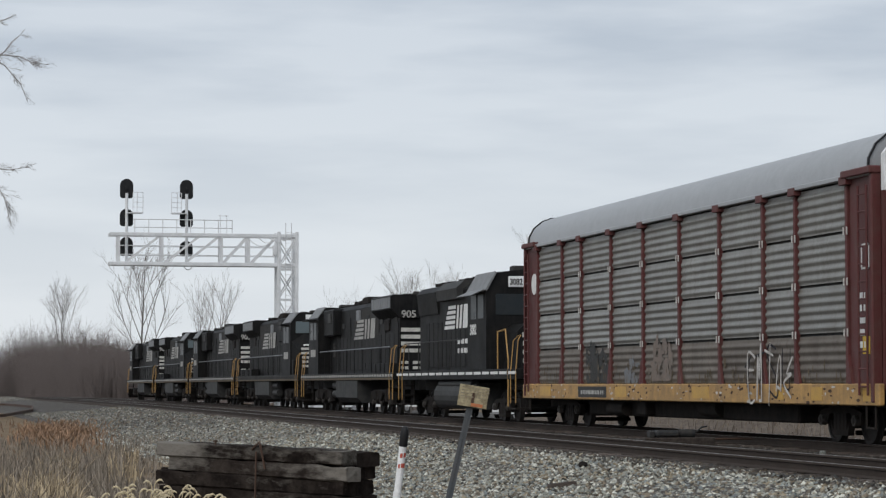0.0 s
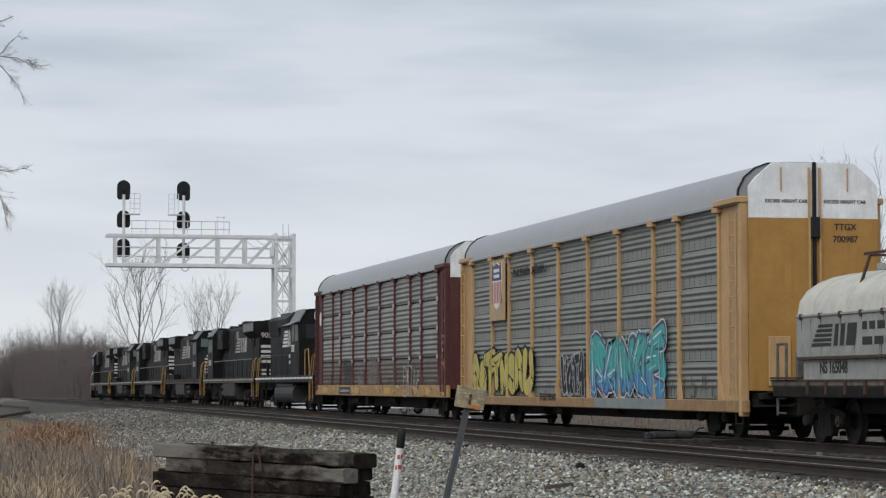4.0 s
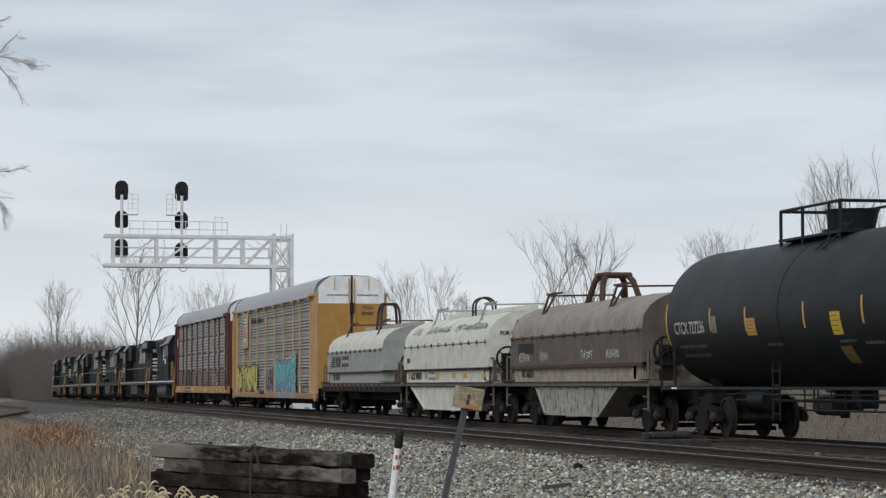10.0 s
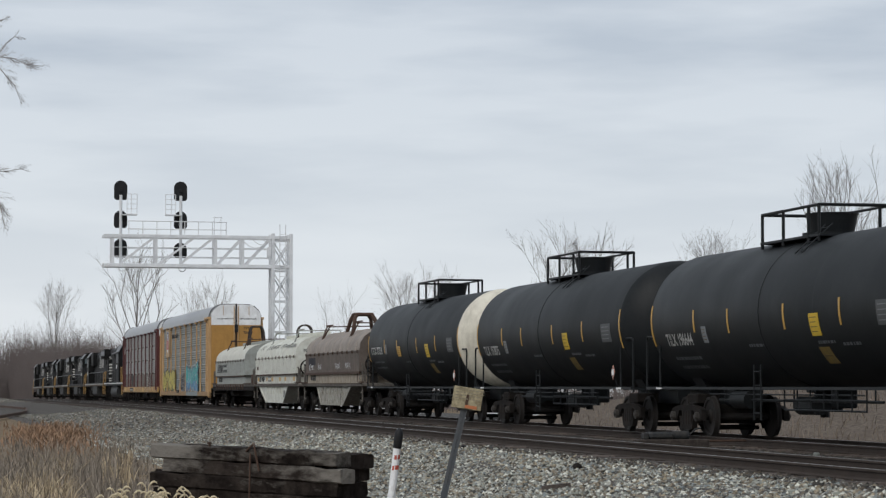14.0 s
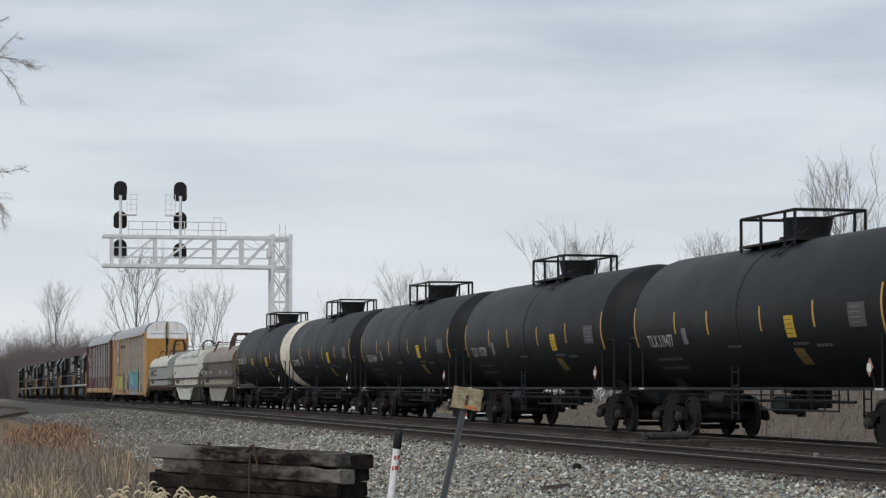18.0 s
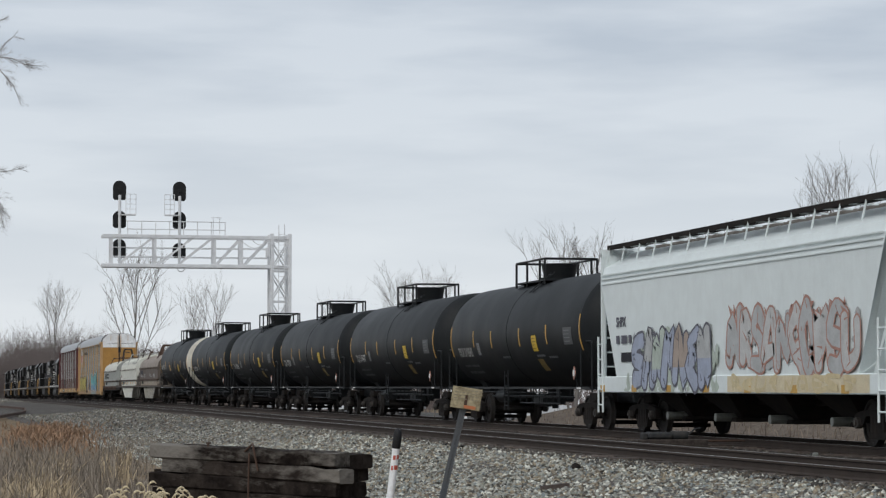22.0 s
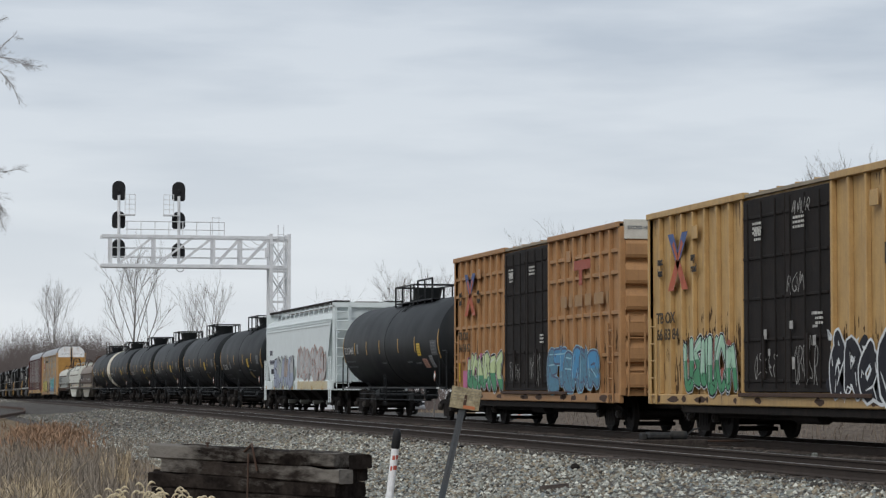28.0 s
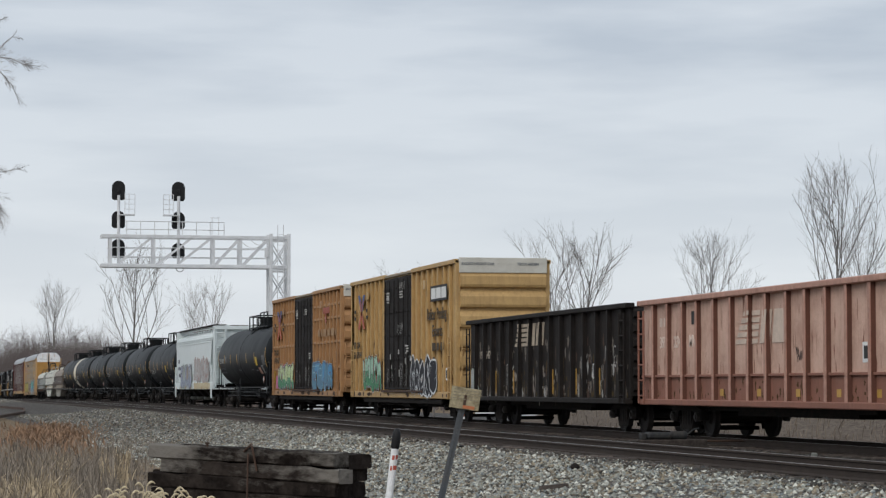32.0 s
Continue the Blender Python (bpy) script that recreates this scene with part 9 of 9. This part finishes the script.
bare_tree(31.4, 146.9, -1.0, 8.6, 1.5, 24, "thin bare tree behind the tracks", 9, 0.2, 0.007)
bare_tree(33.0, 146.6, -1.0, 7.2, 1.4, 25, "low bare tree behind the tracks", 8, 0.2, 0.008)
bare_tree(27.3, 158.0, -1.0, 7.9, 1.6, 28, "thin leaning bare saplings behind the tracks", 7, 0.12, 0.007, 2, levels=2)
bare_tree(47.5, 118.0, -1.0, 9.5, 2.0, 33, "bare tree beyond the tracks", 9, 0.2, 0.008)
bare_tree(36.5, 126.0, -1.0, 5.6, 1.4, 35, "low bare scrub tree beyond the tracks", 7, 0.15, 0.006, 2, levels=2)
bare_tree(24.7, 425.0, -3.0, 20.3, 3.6, 41, "tall bare cottonwood above the woods", 13, 0.3, 0.008)
bare_tree(23.0, 256.3, -1.5, 15.6, 3.4, 43, "bare spreading tree behind the signal bridge", 10, 0.22, 0.012)
bare_tree(31.4, 264.8, -1.5, 13.0, 3.4, 47, "bare fan-shaped tree beyond the signal bridge", 15, 0.16, 0.010, 2)
near_tree = bare_tree(-5.6, 36.8, -0.7, 8.4, 2.6, 52, "bare tree whose fine drooping twigs hang into view", 10, 0.3, 0.012)


PALEBARK = paint("pale_twig_bark", (0.36, 0.34, 0.33), 0.9, scale=6, dirty=0.4, dirt=(0.13, 0.11, 0.10), bump=0)


def hanging_limb(pts, twigs, seed, size=0.22):
    """A long thin limb of the near tree with tufts of fine twigs towards its tip."""
    rnd = random.Random(seed)
    m = Mesh()
    for k, (a, b) in enumerate(zip(pts, pts[1:])):
        f = k / len(pts)
        m.rod(a, b, 0.012 * (1 - f) + 0.002, 5, 0.012 * (1 - f - 1 / len(pts)) + 0.002, caps=False)
    for k in range(twigs):
        i = rnd.randrange(2, len(pts) - 1)
        a, b = Vector(pts[i]), Vector(pts[i + 1])
        p, d = a + (b - a) * rnd.random(), (b - a).normalized()
        w = (d * 0.9 + Vector((rnd.uniform(0.0, 0.5), rnd.uniform(-0.6, 0.6), rnd.uniform(-0.75, 0.7)))).normalized()
        branch(m, p, w, size * rnd.uniform(0.5, 1.1), 0.0022, rnd, 2, 0.0, 0.05, 0.0012)
    part("limb", m, PALEBARK, near_tree, "thin limb with fine twigs")


def limb_at(px, py):
    """A place on the near tree's outer limbs by its bearing from the eye at the tree's depth."""
    a, b = radians(12.13 + math.degrees(math.atan((px - 784) / 4388))), (680 - py) / 4388
    return (36.8 * math.tan(a) + 5.6, 0.0, 1.159 + b * 36.8 / math.cos(a) + 0.7)


for seed, tw, size, tip in ((1, 26, 0.20, ((-40, 112), (0, 104), (28, 106), (50, 116), (78, 119))),
                            (2, 18, 0.17, ((-40, 100), (2, 122), (18, 140), (31, 154), (44, 186))),
                            (3, 8, 0.14, ((-40, 70), (-8, 45), (5, 40), (22, 33))),
                            (4, 16, 0.17, ((-40, 300), (-6, 304), (14, 306), (46, 300))),
                            (5, 26, 0.20, ((-40, 310), (-6, 338), (4, 355), (9, 372), (14, 396))),
                            (6, 9, 0.15, ((-40, 130), (2, 98), (16, 80), (33, 65)))):
    hanging_limb([(0.2, 0, limb_at(*tip[0])[2] - 1.2), (3.2, 0, limb_at(*tip[0])[2] - 0.1)] + [limb_at(*q) for q in tip], tw, seed, size)


def woods(name, label, n, place, seed, low, high, mat, twigs=12):
    """Dense leafless scrub: many thin upright stems with fine twigs."""
    rnd = random.Random(seed)
    m = Mesh()
    for _ in range(n):
        x, y, z, tall = place(rnd)
        hgt = rnd.uniform(low, high) * tall
        for s in range(rnd.randrange(3, 6)):
            a = Vector((x + rnd.uniform(-1.0, 1.0), y + rnd.uniform(-0.8, 0.8), z))
            lean = Vector((rnd.uniform(-0.2, 0.2), rnd.uniform(-0.2, 0.2), 1))
            b = a + lean * hgt * rnd.uniform(0.5, 1.0)
            m.rod(a, b, 0.06, 3, 0.012, caps=False)
            for q in range(twigs):
                c = a + (b - a) * rnd.uniform(0.2, 1.0)
                m.rod(c, c + Vector((rnd.uniform(-0.9, 0.9), rnd.uniform(-0.6, 0.6), rnd.uniform(0.3, 1.3))) * hgt * rnd.uniform(0.1, 0.22), 0.018, 3, 0.007, caps=False)
    me = bpy.data.meshes.new(name)
    me.from_pydata(m.v, [], m.f)
    me.materials.append(mat)
    return tagged(new(name, me), label, "woods", kind="stuff")


def along_line(rnd):
    y = rnd.uniform(330, 560)
    x = rnd.uniform(22.5, 23.0 + (y - 300) * 0.17)
    return (x, y, -2.0 - (y - 330) * 0.006, 0.75 + 0.4 * (y - 330) / 230)


def line_end(rnd):
    x = rnd.uniform(18.5, 48)
    return (x, rnd.uniform(570, 650), -4.0, 1.0 + min(0.3, max(-0.1, (x - 20) * 0.04)))


woods("woods", "dense brown leafless woods along the line", 1300, along_line, 61, 6.0, 12.5, BRUSH)
woods("mid_woods", "brown leafless woods where the line passes out of sight", 1200, line_end, 64, 6.5, 15.0, BRUSH)
woods("far_woods", "distant grey-brown leafless woods across the horizon", 1500, lambda r: (r.choice((r.uniform(-120, 8), r.uniform(20, 260))), r.uniform(640, 860), -4.5, 1.0), 62, 7, 13, BRUSH, 5)
woods("scrub", "low brown scrub beyond the tracks", 420, lambda r: (r.uniform(34, 64), r.uniform(205, 330), -1.3, 1.0), 63, 1.6, 4.5, BRUSH, 6)


def hedge(rnd):
    y = rnd.uniform(165, 300)
    return (rnd.uniform(0.285, 0.62) * y, y, -1.3, 1.0)


woods("hedge", "low brown scrub behind the bank beyond the tracks", 700, hedge, 65, 1.6, 3.6, BRUSH, 8)


# ---------- movement ----------
def run(t):
    """Distance that the train has gone at t seconds: it gathers speed a little."""
    speeds = (9.18, 9.244, 9.34, 9.454, 9.526, 9.751, 9.812, 9.955, 9.994)
    s, k = 0.0, 0
    while t > 4 * (k + 1) and k < 7:
        s += 2 * (speeds[k] + speeds[k + 1])
        k += 1
    u = t - 4 * k
    return s + speeds[k] * u + (speeds[k + 1] - speeds[k]) * u * u / 8


def motions():
    for ob, mid in TRAIN:
        rows = []
        for i in range(33):
            y = mid + run(i)
            (xa, za), (xb, zb) = bend(y - 7), bend(y + 7)
            turn = math.degrees(math.atan2(xa - xb, 14))
            tilt = math.degrees(math.atan2(zb - za, 14))
            rows.append((i, pose(TRACK_X + (xa + xb) / 2, y, (za + zb) / 2, tilt, 0, turn)))
        walk(ob, rows)
    # every wheel rolls on the rail: one turning movement serves all of them
    steps = 540
    rows = [(32 * k / steps, pose(0, 0, 0, -math.degrees(run(32 * k / steps) / WHEEL_R) % 360)) for k in range(steps + 1)]
    first = WHEELSETS[0]
    walk(first, rows)
    for ob in WHEELSETS[1:]:
        ob.rotation_mode = "QUATERNION"
        ob.animation_data_create()
        ob.animation_data.action = first.animation_data.action
        ob.animation_data.action_slot = first.animation_data.action_slot


motions()
